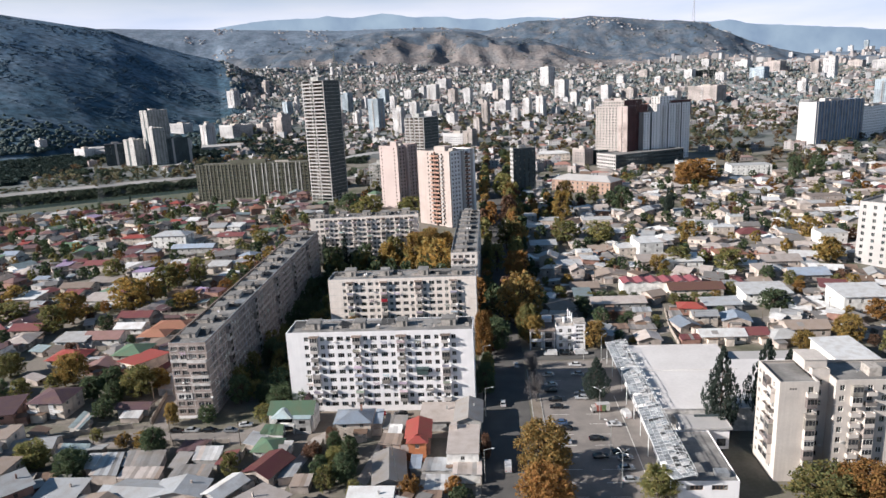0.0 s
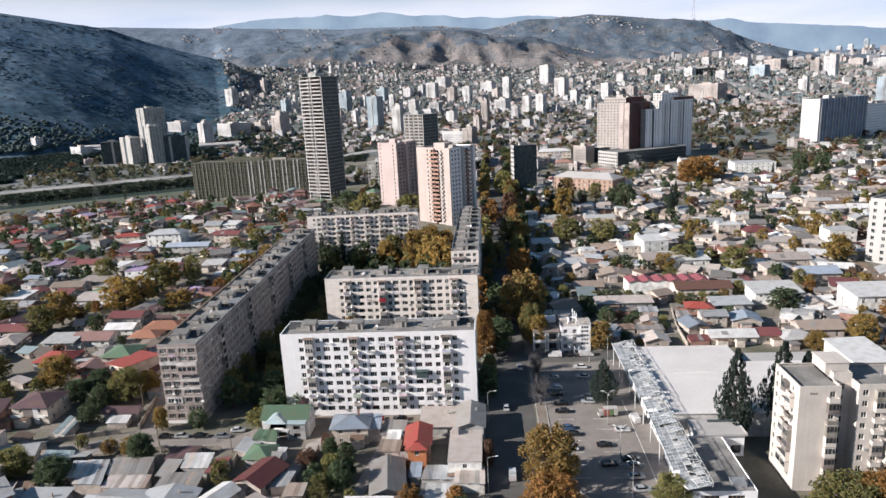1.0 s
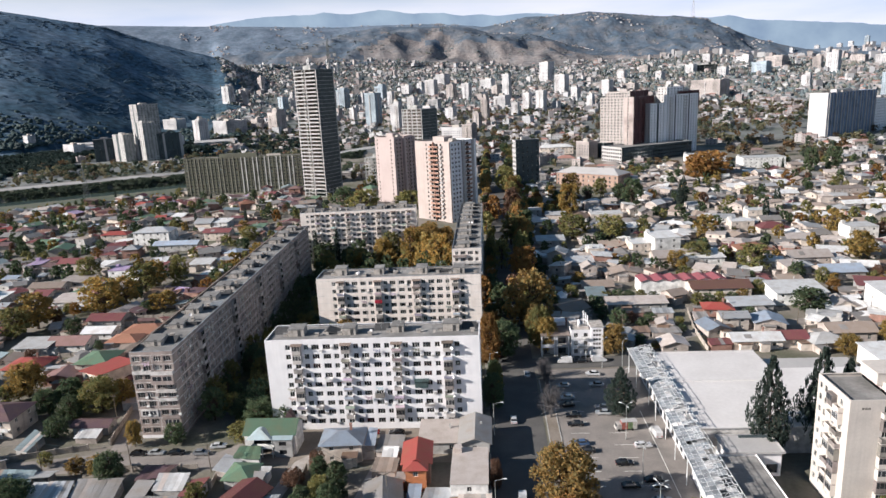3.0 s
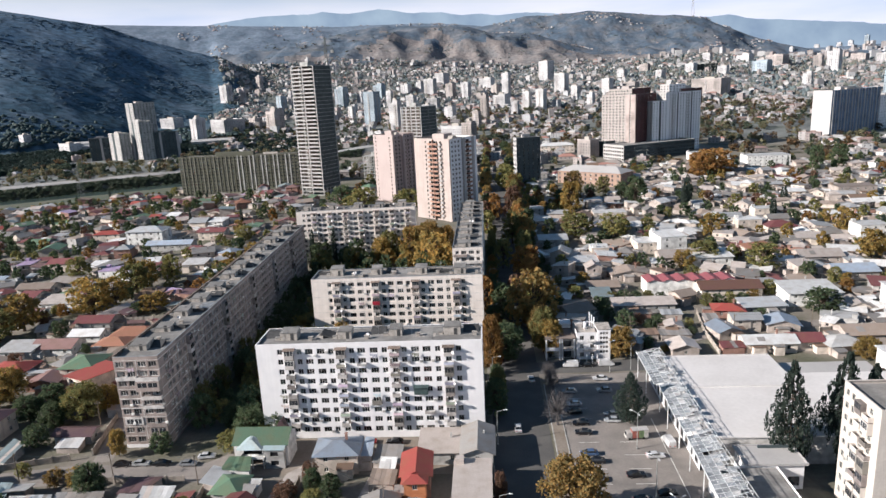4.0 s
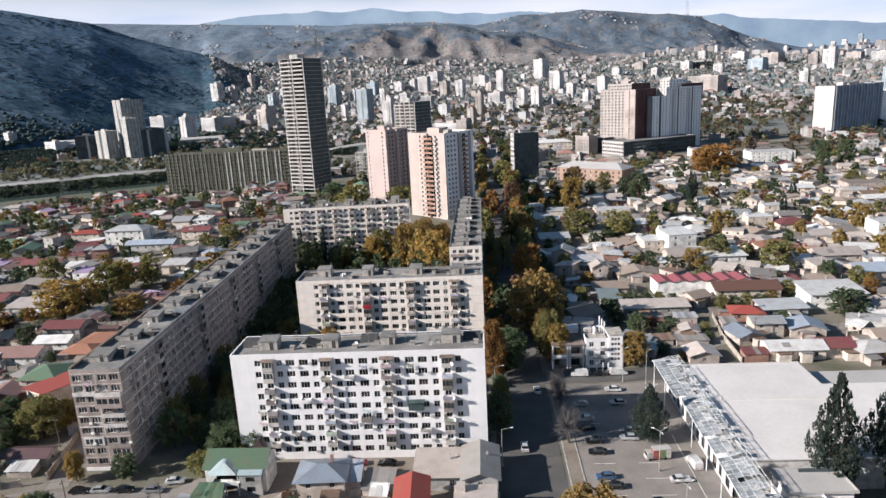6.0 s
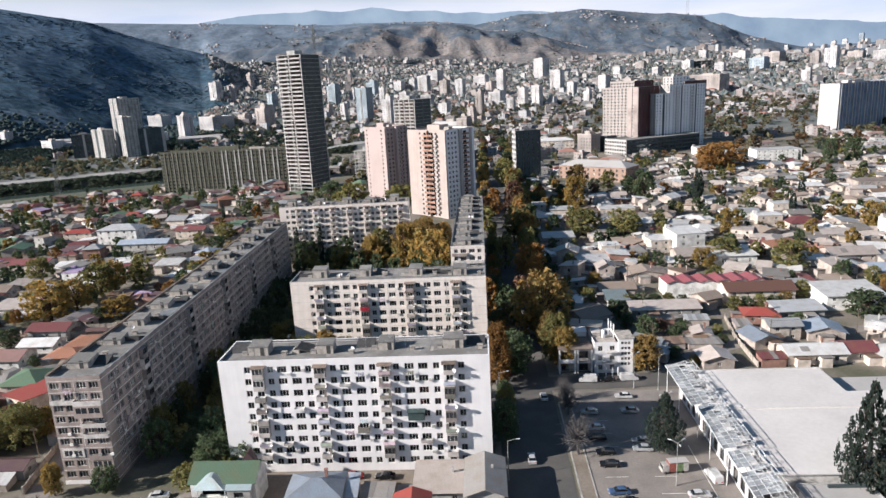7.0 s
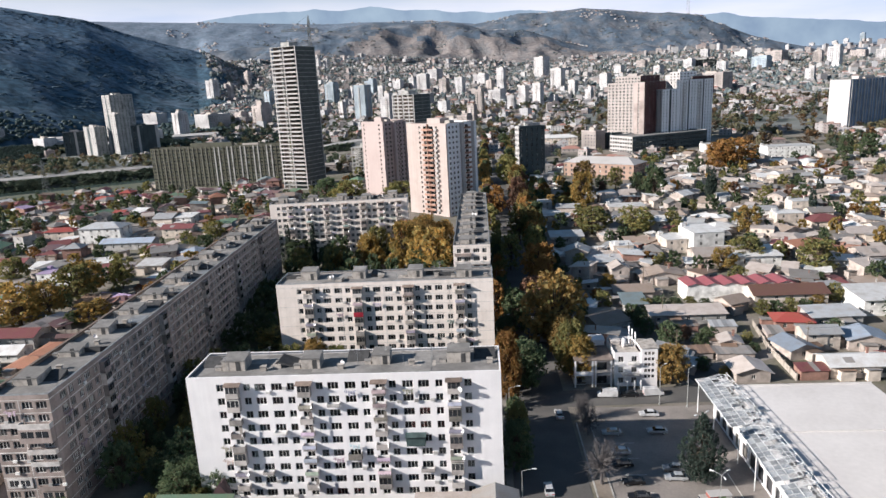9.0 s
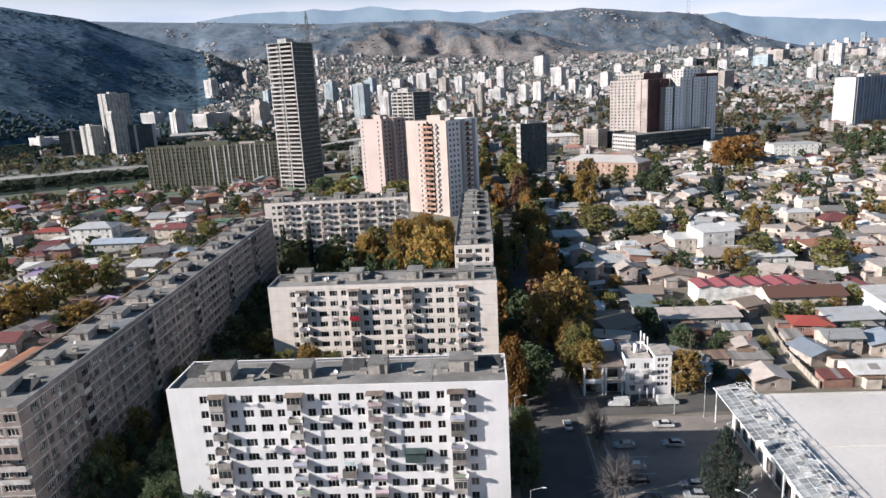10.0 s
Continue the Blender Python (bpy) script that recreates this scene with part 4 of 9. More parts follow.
m_pale = mat("pale_render", (0.4, 0.385, 0.38), 0.85, var=0.06, scale=0.1, fine=1.2, streak=0.06, tint=(0.35, 0.34, 0.335))
m_pier = mat("olive_pier", (0.165, 0.163, 0.132), 0.9, var=0.12)
m_olive = mat("olive_panel", (0.098, 0.1, 0.074), 0.9, var=0.15, scale=0.08, fine=1.0, streak=0.15, tint=(0.08, 0.078, 0.062))
# dark cladding; on sunless tower fronts it holds their shade as well
m_slate = mat("slate_cladding", (0.06, 0.078, 0.085), 0.75, var=0.15, scale=0.1, fine=1.0, streak=0.1)
# pale render with extra light put in for sunless faces; plain white elsewhere
m_bright = mat("white_cladding", (0.8, 0.8, 0.82), 0.8, var=0.06, scale=0.1, fine=1.2, streak=0.06, tint=(0.75, 0.75, 0.77))
m_offwhite = mat("off_white_panel", (0.43, 0.415, 0.42), 0.8, var=0.06, scale=0.1, fine=1.2, streak=0.08, tint=(0.42, 0.41, 0.405))
m_hallgrey = mat("grey_render", (0.4, 0.39, 0.38), 0.9, var=0.12, scale=0.1, fine=1)
m_white_roof = mat("white_membrane", (0.63, 0.605, 0.595), 0.75, var=0.1, scale=0.06, fine=0.9, bump=0.02, tint=(0.53, 0.505, 0.495))


def tower(name, label, corner, theta, L, D, z0, H, walls, floors, cu, cv, w=1.5, category="apartment tower", bal=(), cap=2.5, roof_m=None, strips=()):
    """A tall building whose near corner is at `corner`; theta turns its lit face (L wide) away from the front; cu, cv: window columns on the lit and the shaded face."""
    yaw = -theta
    ax = Vector((math.cos(radians(yaw)), math.sin(radians(yaw)), 0))
    org = Vector((corner[0], corner[1], 0)) - ax * L
    root = thing(name, None, pose(org.x, org.y, z0, 0, 0, yaw), label, category)
    fh = (H - 1.5) / floors
    rows = [(0.6 + fh * k + 0.9, 0.6 + fh * k + fh * 0.78) for k in range(floors)]
    g, inner, glz = Geo(), Geo(), Geo()
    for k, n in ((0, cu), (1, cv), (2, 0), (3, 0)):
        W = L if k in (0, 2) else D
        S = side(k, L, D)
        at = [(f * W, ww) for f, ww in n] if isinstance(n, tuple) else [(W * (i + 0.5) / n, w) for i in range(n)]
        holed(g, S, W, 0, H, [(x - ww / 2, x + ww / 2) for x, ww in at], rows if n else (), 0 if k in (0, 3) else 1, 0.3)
        if n:
            inner.face([(0.4, 0.5, 0.5), (W - 0.4, 0.5, 0.5), (W - 0.4, 0.5, H - 0.6), (0.4, 0.5, H - 0.6)], 0, S)
            for x, ww in at:
                for c, d in rows:
                    glz.box(x - ww / 2, x + ww / 2, 0.2, 0.22, c, d, 0, S)
                    glz.box(x - 0.05, x + 0.05, 0.16, 0.2, c, d, 1, S)
    g.box(0.3, L - 0.3, 0.3, D - 0.3, H - 0.9, H - 0.8, 2)
    part("wall", g.mesh("wall", [walls[0], walls[1], roof_m or m_roof]), root)
    if inner.f:
        part("room", inner.mesh("room", [m_room]), root)
        part("glazing", glz.mesh("glazing", [m_glass, m_frame]), root, kind="stuff")
    for k, x, bw, bm_ in bal:
        S = side(k, L, D)
        b = Geo()
        b.box(-bw / 2, bw / 2, -1.3, 0, -0.15, 0)
        b.box(-bw / 2, bw / 2, -1.3, -1.2, 0, 1.05)
        b.box(-bw / 2, -bw / 2 + 0.1, -1.2, 0, 0, 1.05)
        b.box(bw / 2 - 0.1, bw / 2, -1.2, 0, 0, 1.05)
        me = b.mesh("balcony", [bm_])
        for i in range(1, floors):
            part("balcony", me, root, S @ pose(x, 0, 0.6 + fh * i))
    for k, x, sw, sm, *out in strips:
        S = side(k, L, D)
        b = Geo()
        b.box(-sw / 2, sw / 2, -(out[0] if out else 0.25), 0, 0, H - 0.5)
        part("pilaster", b.mesh("pilaster", [sm]), root, S @ pose(x, 0, 0.2))
    if cap:
        c = Geo()
        c.box(L * 0.3, L * 0.62, D * 0.3, D * 0.62, H - 0.8, H + cap)
        part("roof_house", c.mesh("roof_house", [walls[0]]), root)
        c = Geo()
        c.box(L * 0.7, L * 0.82, D * 0.35, D * 0.5, H - 0.8, H + cap * 0.5)
        part("vent", c.mesh("vent", [m_shaft]), root)
    p = Geo()
    p.box(-0.1, L + 0.1, -0.1, 0.25, H, H + 0.2)
    p.box(-0.1, L + 0.1, D - 0.25, D + 0.1, H, H + 0.2)
    p.box(-0.1, 0.25, 0.25, D - 0.25, H, H + 0.2)
    p.box(L - 0.25, L + 0.1, 0.25, D - 0.25, H, H + 0.2)
    part("parapet", p.mesh("parapet", [walls[0]]), root)
    return root


# bare concrete tower still being built
def skeleton_tower(label, corner, theta, L, D, z0, floors, fh, nu, nv, infill=True, skin=False):
    yaw = -theta
    ax = Vector((math.cos(radians(yaw)), math.sin(radians(yaw)), 0))
    org = Vector((corner[0], corner[1], 0)) - ax * L
    root = thing("unfinished_tower", None, pose(org.x, org.y, z0, 0, 0, yaw), label, "unfinished tower")
    H = floors * fh
    g = Geo()
    g.box(-0.7, L + (0.25 if skin else 0), -0.9, D + 0.1, -0.32, 0)
    slab = g.mesh("slab", [m_conc])
    f, e = Geo(), Geo()
    holed(f, pose(0.3, 1.7 if skin else 0.5, 0), L - 0.6, 0, fh - 0.32, [(L * (i + 0.45) / nu, L * (i + 0.95) / nu - 0.6) for i in range(nu)], [(0.95, fh - 0.5)], 0)
    holed(e, pose(L - 0.02, 0.3, 0, 0, 0, 90), D - 0.6, 0, fh - 0.32, [(D * (i + 0.4) / nv, D * (i + 0.95) / nv - 0.6) for i in range(nv)], [(0.9, fh - 0.5)], 0)
    inf, inf2 = f.weld().mesh("infill", [m_raw_brick if skin else m_infill]), e.weld().mesh("infill", [m_shaded_conc])
    r = Geo()
    if skin:
        for a, b in ((-0.65, L * 0.44), (L * 0.54, L * 0.95)):
            r.box(a, b, -0.88, -0.82, 0, 0.85)
    else:
        r.box(-0.65, L + 0.4, -0.88, -0.82, 0, 1.0)
    rail = r.mesh("parapet", [m_pale if skin else m_infill])
    for k in range(floors + 1):
        part("slab", slab, root, pose(0, 0, fh * k))
        if k < floors and k > 1 and infill:
            part("infill", inf, root, pose(0, 0, fh * k))
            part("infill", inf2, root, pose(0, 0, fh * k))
            part("parapet", rail, root, pose(0, 0, fh * k))
    c = Geo()
    c.box(-0.35, 0.35, -0.35, 0.35, -0.3, H - 0.3)
    col, face_col = c.mesh("column", [m_conc]), c.mesh("column", [m_pale if skin else m_conc])
    for i in range(nu + 1):
        part("column", face_col, root, pose(L * i / nu, -0.5 if skin else 0.3, 0))
        part("column", col, root, pose(L * i / nu, D - 0.3, 0))
    for i in range(1, nv):
        part("column", col, root, pose(L - 0.3, D * i / nv, 0))
        part("column", col, root, pose(0.3, D * i / nv, 0))
    c = Geo()
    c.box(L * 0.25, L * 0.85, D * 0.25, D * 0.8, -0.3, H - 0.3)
    part("core", c.mesh("core", [m_shaded_conc]), root)
    c = Geo()
    c.box(L * 0.25, L * 0.6, D * 0.2, D * 0.6, H, H + 3.4)
    part("roof_house", c.mesh("roof_house", [m_conc]), root)
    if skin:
        # a closed side of blockwork between the floors, its shade put into the colour
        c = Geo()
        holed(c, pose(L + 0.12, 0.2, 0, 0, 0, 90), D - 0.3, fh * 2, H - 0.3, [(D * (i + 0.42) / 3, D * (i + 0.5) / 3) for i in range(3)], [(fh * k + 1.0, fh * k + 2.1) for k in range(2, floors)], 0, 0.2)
        part("side_wall", c.mesh("side_wall", [m_shaded_conc]), root)
    return root


skeleton_tower("tall unfinished concrete tower with open floors", (-122.5, 622), 25, 23.0, 22.5, 6.0, 34, 3.12, 2, 5, skin=True)
skeleton_tower("unfinished concrete frame building behind pink towers", (-48, 735), 34, 25, 24, 8.0, 20, 3.2, 4, 4, skin=True)
skeleton_tower("low unfinished concrete frame by the towers", (-76, 690), 15, 26, 20, 7.0, 7, 3.3, 5, 3, infill=False)

tower("apartment_tower", "pink sixteen-storey tower with stepped shaded balconies", (-55.7, 580), 35, 21, 23, 4, 52.5, (m_pink, m_pink), 17, ((0.12, 0.9), (0.8, 1.2)), ((0.12, 1.6), (0.28, 1.6), (0.6, 1.4), (0.75, 1.6), (0.9, 1.2)), bal=((1, 4.6, 5.4, m_pink), (1, 17.2, 4.4, m_pink)), strips=((0, 19.5, 2.6, m_pink, 0.5), (1, 9.6, 2.2, m_pink, 2.6), (1, 21.8, 1.6, m_pink, 1.5)))
tower("apartment_tower", "peach sixteen-storey tower with orange balconies", (-8.6, 503), 38, 32, 27, 3, 54.5, (m_peach, m_bright), 18, ((0.33, 1.2), (0.48, 3.2), (0.61, 3.2), (0.74, 1.4)), ((0.08, 1.5), (0.2, 1.5), (0.32, 1.5), (0.5, 1.2), (0.66, 3.2), (0.9, 1.2)), bal=((0, 15.3, 4.0, m_orange), (0, 19.5, 4.0, m_orange), (0, 23.9, 2.2, m_pale), (1, 17.9, 4.4, m_orange), (1, 5.4, 4.6, m_bright)), strips=((0, 29.2, 5.4, m_peach, 0.9), (0, 17.4, 0.4, m_orange, 1.25), (1, 12.6, 2.4, m_pale, 1.6), (1, 23.0, 2.0, m_pale, 0.7)))
tower("long_block", "long olive-brown twelve-storey block with dark bays", (-160, 684), 4, 118, 15, -1, 38, (m_olive, m_olive), 12, 30, 3, w=2.3, category="apartment block", cap=3, strips=[(0, 3.93 * (i + 1), 1.1, m_pier if i < 14 else m_conc, 0.4) for i in range(29) if i % 3 != 1] + [(0, 3.93 * (i + 1), 0.8, m_olive, 0.3) for i in range(1, 29, 3)])
m_band = mat("rose_band", (0.41, 0.345, 0.325), 0.85, var=0.08, scale=0.1, fine=1.2)
tower("apartment_tower", "stepped cream tower with rows of small windows", (168.5, 780), 42, 40, 42, 10, 62, (m_oat, m_maroon), 20, 10, 6, w=1.8, strips=((0, 37, 5, m_band), (0, 31, 4, m_band)))
tower("apartment_tower", "upper part of the cream stepped tower", (165.5, 785), 42, 27, 38, 10, 68, (m_oat, m_maroon), 22, 8, 5, w=1.8)
tower("apartment_tower", "shaded pale wing with balcony columns", (188, 790), 62, 10, 20, 10, 54, (m_pale, m_bright), 18, 2, 5, w=1.3, cap=0, strips=((1, 10, 2.4, m_slate),))
tower("apartment_tower", "tall white and maroon tower with balcony columns", (204, 800), 62, 14, 48, 10, 62, (m_pale, m_bright), 20, 3, 13, w=1.15, cap=0, bal=((1, 9, 4, m_pale), (1, 30, 4, m_pale)), strips=((1, 3.6, 1.6, m_bright), (1, 7.3, 1.6, m_bright), (1, 18.4, 1.8, m_bright), (1, 22.1, 1.8, m_bright), (1, 40.6, 1.8, m_bright), (1, 44.3, 1.8, m_bright), (1, 16.0, 1.2, m_slate), (1, 35.2, 1.2, m_slate)))
tower("apartment_tower", "maroon top storeys of the shaded tower", (222, 812), 62, 12, 30, 58, 17, (m_pale, m_maroon), 5, 3, 8, w=1.8)
tower("apartment_tower", "white penthouse storeys of the shaded tower", (209, 808), 62, 14, 22, 62, 18, (m_pale, m_bright), 6, 3, 5, w=1.8)
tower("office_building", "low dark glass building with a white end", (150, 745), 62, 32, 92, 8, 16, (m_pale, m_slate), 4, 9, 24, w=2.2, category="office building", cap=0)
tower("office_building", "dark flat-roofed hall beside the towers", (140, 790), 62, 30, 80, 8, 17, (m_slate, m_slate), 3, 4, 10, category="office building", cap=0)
m_bluegrey = mat("blue_grey_panel", (0.17, 0.225, 0.33), 0.7, var=0.1, scale=0.1, fine=1.0)
tower("apartment_tower", "white slab tower with blue-grey striped front", (411, 880), 58, 23, 96, 9, 54, (m_offwhite, m_bluegrey), 17, 0, 16, w=2.4, cap=3, strips=[(1, 3 + 12.0 * i, 1.5, m_pale, 0.9) for i in range(8)] + [(1, 9.0 + 12.0 * i, 1.0, m_pale, 0.4) for i in range(8)])
tower("apartment_tower", "long white block beside the slab tower", (492, 930), 55, 18, 80, 10, 42, (m_pale, m_bright), 12, 3, 20)
tower("apartment_tower", "white balconied block among low houses", (222, 374), 50, 20, 40, 1.0, 33, (m_pale, m_bright), 9, 4, 8, bal=((1, 5, 5, m_pale), (1, 15, 5, m_pale), (1, 25, 5, m_pale), (0, 17, 5, m_pale)))
tower("apartment_block", "grey block at the end of the street, front darkened for shade", (39.5, 628), 72, 8, 21, 6, 40, (m_pale, m_slate), 10, 3, 5, category="apartment block")
# towers across the river
tower("apartment_tower", "slim pale tower across the river", (-508, 1058), 35, 22, 34, 4, 84, (m_pale, m_conc), 24, 5, 7, strips=((0, 11, 2.5, m_slate),))
tower("apartment_tower", "white riverside tower with a dark seam", (-489, 1030), 35, 26, 20, 4, 58, (m_pale, m_conc), 16, 4, 4, strips=((0, 9, 5, m_slate),))
tower("apartment_tower", "lower white riverside tower with dark bays", (-521, 1030), 35, 32, 16, 4, 42, (m_pale, m_conc), 12, 6, 3, strips=((0, 14, 6, m_slate),))
tower("apartment_tower", "riverside block with a white gable and a front darkened for shade", (-574, 1040), 60, 14, 34, 4, 36, (m_pale, m_slate), 11, 0, 6, strips=((1, 16, 3, m_pale),))
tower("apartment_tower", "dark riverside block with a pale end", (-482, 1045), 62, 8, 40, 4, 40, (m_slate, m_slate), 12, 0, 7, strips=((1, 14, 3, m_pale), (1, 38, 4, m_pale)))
for x, y, w, d, h in ((-640, 1190, 70, 24, 9), (-560, 1130, 60, 22, 8), (-700, 1240, 60, 24, 9), (-455, 1210, 70, 26, 9)):
    hl = thing("warehouse", None, pose(x, y, gz(x, y), 0, 0, 18), "long pale low warehouse under the hill", "warehouse")
    g = Geo()
    g.box(-w / 2, w / 2, -d / 2, d / 2, -3, h)
    part("wall", g.mesh("wall", [m_hallgrey]), hl)
    g = Geo()
    g.solid([(-w / 2 - 0.5, -d / 2 - 0.5, h), (w / 2 + 0.5, -d / 2 - 0.5, h), (w / 2 + 0.5, d / 2 + 0.5, h), (-w / 2 - 0.5, d / 2 + 0.5, h)], [(-w / 2, -2, h + 3), (w / 2, -2, h + 3), (w / 2, 2, h + 3), (-w / 2, 2, h + 3)])
    part("roof", g.mesh("roof", [m_pale]), hl)

# tan brick school with a pale hipped roof
school = thing("school", None, pose(74, 640, 5, 0, 0, -38), "tan brick school with a pale hipped roof", "school")
m_school = mat("tan_brick", (0.33, 0.235, 0.185), 0.9, var=0.2, scale=0.3, fine=3, tint=(0.27, 0.19, 0.155))
g, inn = Geo(), Geo()
rows = [(1.3 + 3.4 * k, 3.2 + 3.4 * k) for k in range(3)]
for k, n in ((0, 12), (1, 6), (2, 0), (3, 0)):
    W = 58 if k in (0, 2) else 22
    S = side(k, 58, 22)
    holed(g, S, W, 0, 11.5, [(W * (i + 0.5) / n - 0.8, W * (i + 0.5) / n + 0.8) for i in range(n)] if n else (), rows if n else (), 0, 0.3)
    inn.face([(0.4, 0.45, 0.3), (W - 0.4, 0.45, 0.3), (W - 0.4, 0.45, 11), (0.4, 0.45, 11)], 0, S)
part("wall", g.mesh("wall", [m_school]), school)
part("room", inn.mesh("room", [m_room]), school)
g = Geo()
g.solid([(-0.6, -0.6, 11.4), (58.6, -0.6, 11.4), (58.6, 22.6, 11.4), (-0.6, 22.6, 11.4)], [(9, 10.5, 15.5), (49, 10.5, 15.5), (49, 11.5, 15.5), (9, 11.5, 15.5)])
part("roof", g.mesh("roof", [m_pale]), school)

# tower crane behind the unfinished tower
m_crane = mat("crane_paint", (0.12, 0.13, 0.13), 0.6, var=0.1)
crane = thing("tower_crane", None, pose(-118.5, 654, 6), "thin lattice tower crane beside the unfinished tower", "crane")
g = Geo()
for sx in (-0.8, 0.8):
    for sy in (-0.8, 0.8):
        g.tube((sx, sy, 0), (sx, sy, 124), 0.2, n=4)
for k in range(31):
    z = 4 * k
    s = 1 if k % 2 else -1
    for q in (-0.8, 0.8):
        g.tube((-0.8 * s, q, z), (0.8 * s, q, z + 4), 0.08, n=4)
        g.tube((q, -0.8 * s, z), (q, 0.8 * s, z + 4), 0.08, n=4)
part("mast", g.mesh("mast", [m_crane]), crane)
g = Geo()
for o in ((0, 0.6, 0), (0, -0.6, 0), (0, 0, 1.2)):
    g.tube((-22 + o[0], o[1], 119 + o[2]), (7, o[1], 119 + o[2]), 0.3, n=4)
for k in range(14):
    g.tube((-22 + 2 * k, 0.6, 119), (-21 + 2 * k, 0, 120.2), 0.07, n=4)
    g.tube((-21 + 2 * k, 0, 120.2), (-20 + 2 * k, -0.6, 119), 0.07, n=4)
g.tube((0, 0, 130), (-16, 0, 120.2), 0.06, n=4)
g.tube((0, 0, 130), (6, 0, 120.2), 0.06, n=4)
part("jib", g.mesh("jib", [m_crane]), crane)
g = Geo()
g.box(4.5, 7, -0.9, 0.9, 116.5, 119)
part("counterweight", g.mesh("counterweight", [m_conc]), crane)
g = Geo()
g.solid([(-1, -1, 124), (1, -1, 124), (1, 1, 124), (-1, 1, 124)], [(-0.2, -0.2, 130), (0.2, -0.2, 130), (0.2, 0.2, 130), (-0.2, 0.2, 130)])
g.box(-1.2, 1.2, -2.2, -0.9, 117, 119)
part("cab", g.mesh("cab", [m_crane]), crane)

# lattice pylon by the river and mast on the mountain
def lattice(name, label, x, y, z, h, w, category, m, arms=()):
    root = thing(name, None, pose(x, y, z), label, category)
    g = Geo()
    n = 9
    for sx in (-1, 1):
        for sy in (-1, 1):
            g.tube((sx * w, sy * w, 0), (sx * w * 0.12, sy * w * 0.12, h), w * 0.06, n=4)
    for k in range(n):
        a, b = k / n, (k + 1) / n
        wa, wb = w * (1 - 0.88 * a), w * (1 - 0.88 * b)
        for s in (-1, 1):
            g.tube((-wa, s * wa, h * a), (wb, s * wb, h * b), w * 0.035, n=4)
            g.tube((s * wa, -wa, h * a), (s * wb, wb, h * b), w * 0.035, n=4)
    part("frame", g.mesh("frame", [m]), root)
    for f, L in arms:
        g = Geo()
        g.tube((-L, 0, h * f), (L, 0, h * f), 0.12, n=4)
        g.tube((-L, 0, h * f), (0, 0, h * f + 1.6), 0.08, n=4)
        g.tube((L, 0, h * f), (0, 0, h * f + 1.6), 0.08, n=4)
        part("arm", g.mesh("arm", [m]), root)


lattice("pylon", "grey lattice power pylon by the river", -408, 737, gz(-408, 737), 34, 2.6, "pylon", m_crane, ((0.7, 4.5), (0.82, 4.0), (0.93, 3.2)))
lattice("radio_mast", "tall radio mast on the mountain top", 1206, 4150, gz(1206, 4150) - 8, 125, 9.0, "mast", m_pale)

strip("road", ((745, 2250), (712, 2064), (659, 1716), (623, 1437), (615, 1330)), 26, 6.0, m_bank, "pale raised highway among the far houses", "road")
skeleton_tower("low unfinished concrete deck on columns by the highway", (760, 2260), 18, 150, 40, gz(700, 2280), 3, 8.0, 10, 4, infill=False)

# ---- block beside the car park: cream, with rounded corner bays ----
m_f_wall = mat("cream_render", (0.53, 0.485, 0.445), 0.88, var=0.1, scale=0.2, fine=3, streak=0.16, tint=(0.46, 0.42, 0.39))
block_f = thing("apartment_block", None, pose(88.2, 190.8, 0), "cream nine-storey block of two stepped wings", "apartment block")
FB = balcony_meshes(m_f_wall)
fr, pn = win("f", 1.25, 1.5, 1, m_frame)


def wing(x0, y0, L, D, H, fronts, seed):
    rnd = random.Random(seed)
    g, inner = Geo(), Geo()
    B = pose(x0, y0, 0)
    rows = [(1.9 + 2.82 * k, 3.4 + 2.82 * k) for k in range(9)]
    for k in range(4):
        W = L if k in (0, 2) else D
        S = B @ side(k, L, D)
        cols = fronts.get(k, ())
        holed(g, S, W, 0, H, [(x - 0.62, x + 0.62) for q, x in cols], rows if cols else ())
        inner.face([(0.3, 0.35, 0.5), (W - 0.3, 0.35, 0.5), (W - 0.3, 0.35, H - 0.7), (0.3, 0.35, H - 0.7)], 0, S)
        for q, x in cols:
            for i, (c, d) in enumerate(rows):
                o = part("window", fr, block_f, S @ pose(x, 0.14, c))
                part("pane", pn, o)
                if q == "b" and i > 0:
                    part("balcony", FB[rnd.choice((0, 1, 2, 3, 4, 5))], block_f, S @ pose(x, 0, c - 0.85))
                elif rnd.random() < 0.1:
                    part("air_conditioner", AC, block_f, S @ pose(x + 1.1, 0, c))
    g.box(x0 + 0.3, x0 + L - 0.3, y0 + 0.3, y0 + D - 0.3, H - 0.7, H - 0.6, 1)
    part("wall", g.mesh("wall", [m_f_wall, m_roof]), block_f)
    part("room", inner.mesh("room", [m_room]), block_f)
    p = Geo()
    p.box(x0, x0 + L, y0, y0 + 0.3, H, H + 0.12)
    p.box(x0, x0 + L, y0 + D - 0.3, y0 + D, H, H + 0.12)
    p.box(x0, x0 + 0.3, y0 + 0.3, y0 + D - 0.3, H, H + 0.12)
    p.box(x0 + L - 0.3, x0 + L, y0 + 0.3, y0 + D - 0.3, H, H + 0.12)
    part("parapet", p.mesh("parapet", [m_f_wall]), block_f)


wing(0, 0, 9.3, 13.4, 27.2, {0: [("b", 7.5)], 3: [("n", 1.4), ("n", 3.6), ("b", 7.2), ("b", 10.0)]}, 21)
wing(9.3, 4.0, 4.3, 9.4, 28.6, {0: [("n", 2.1)]}, 22)
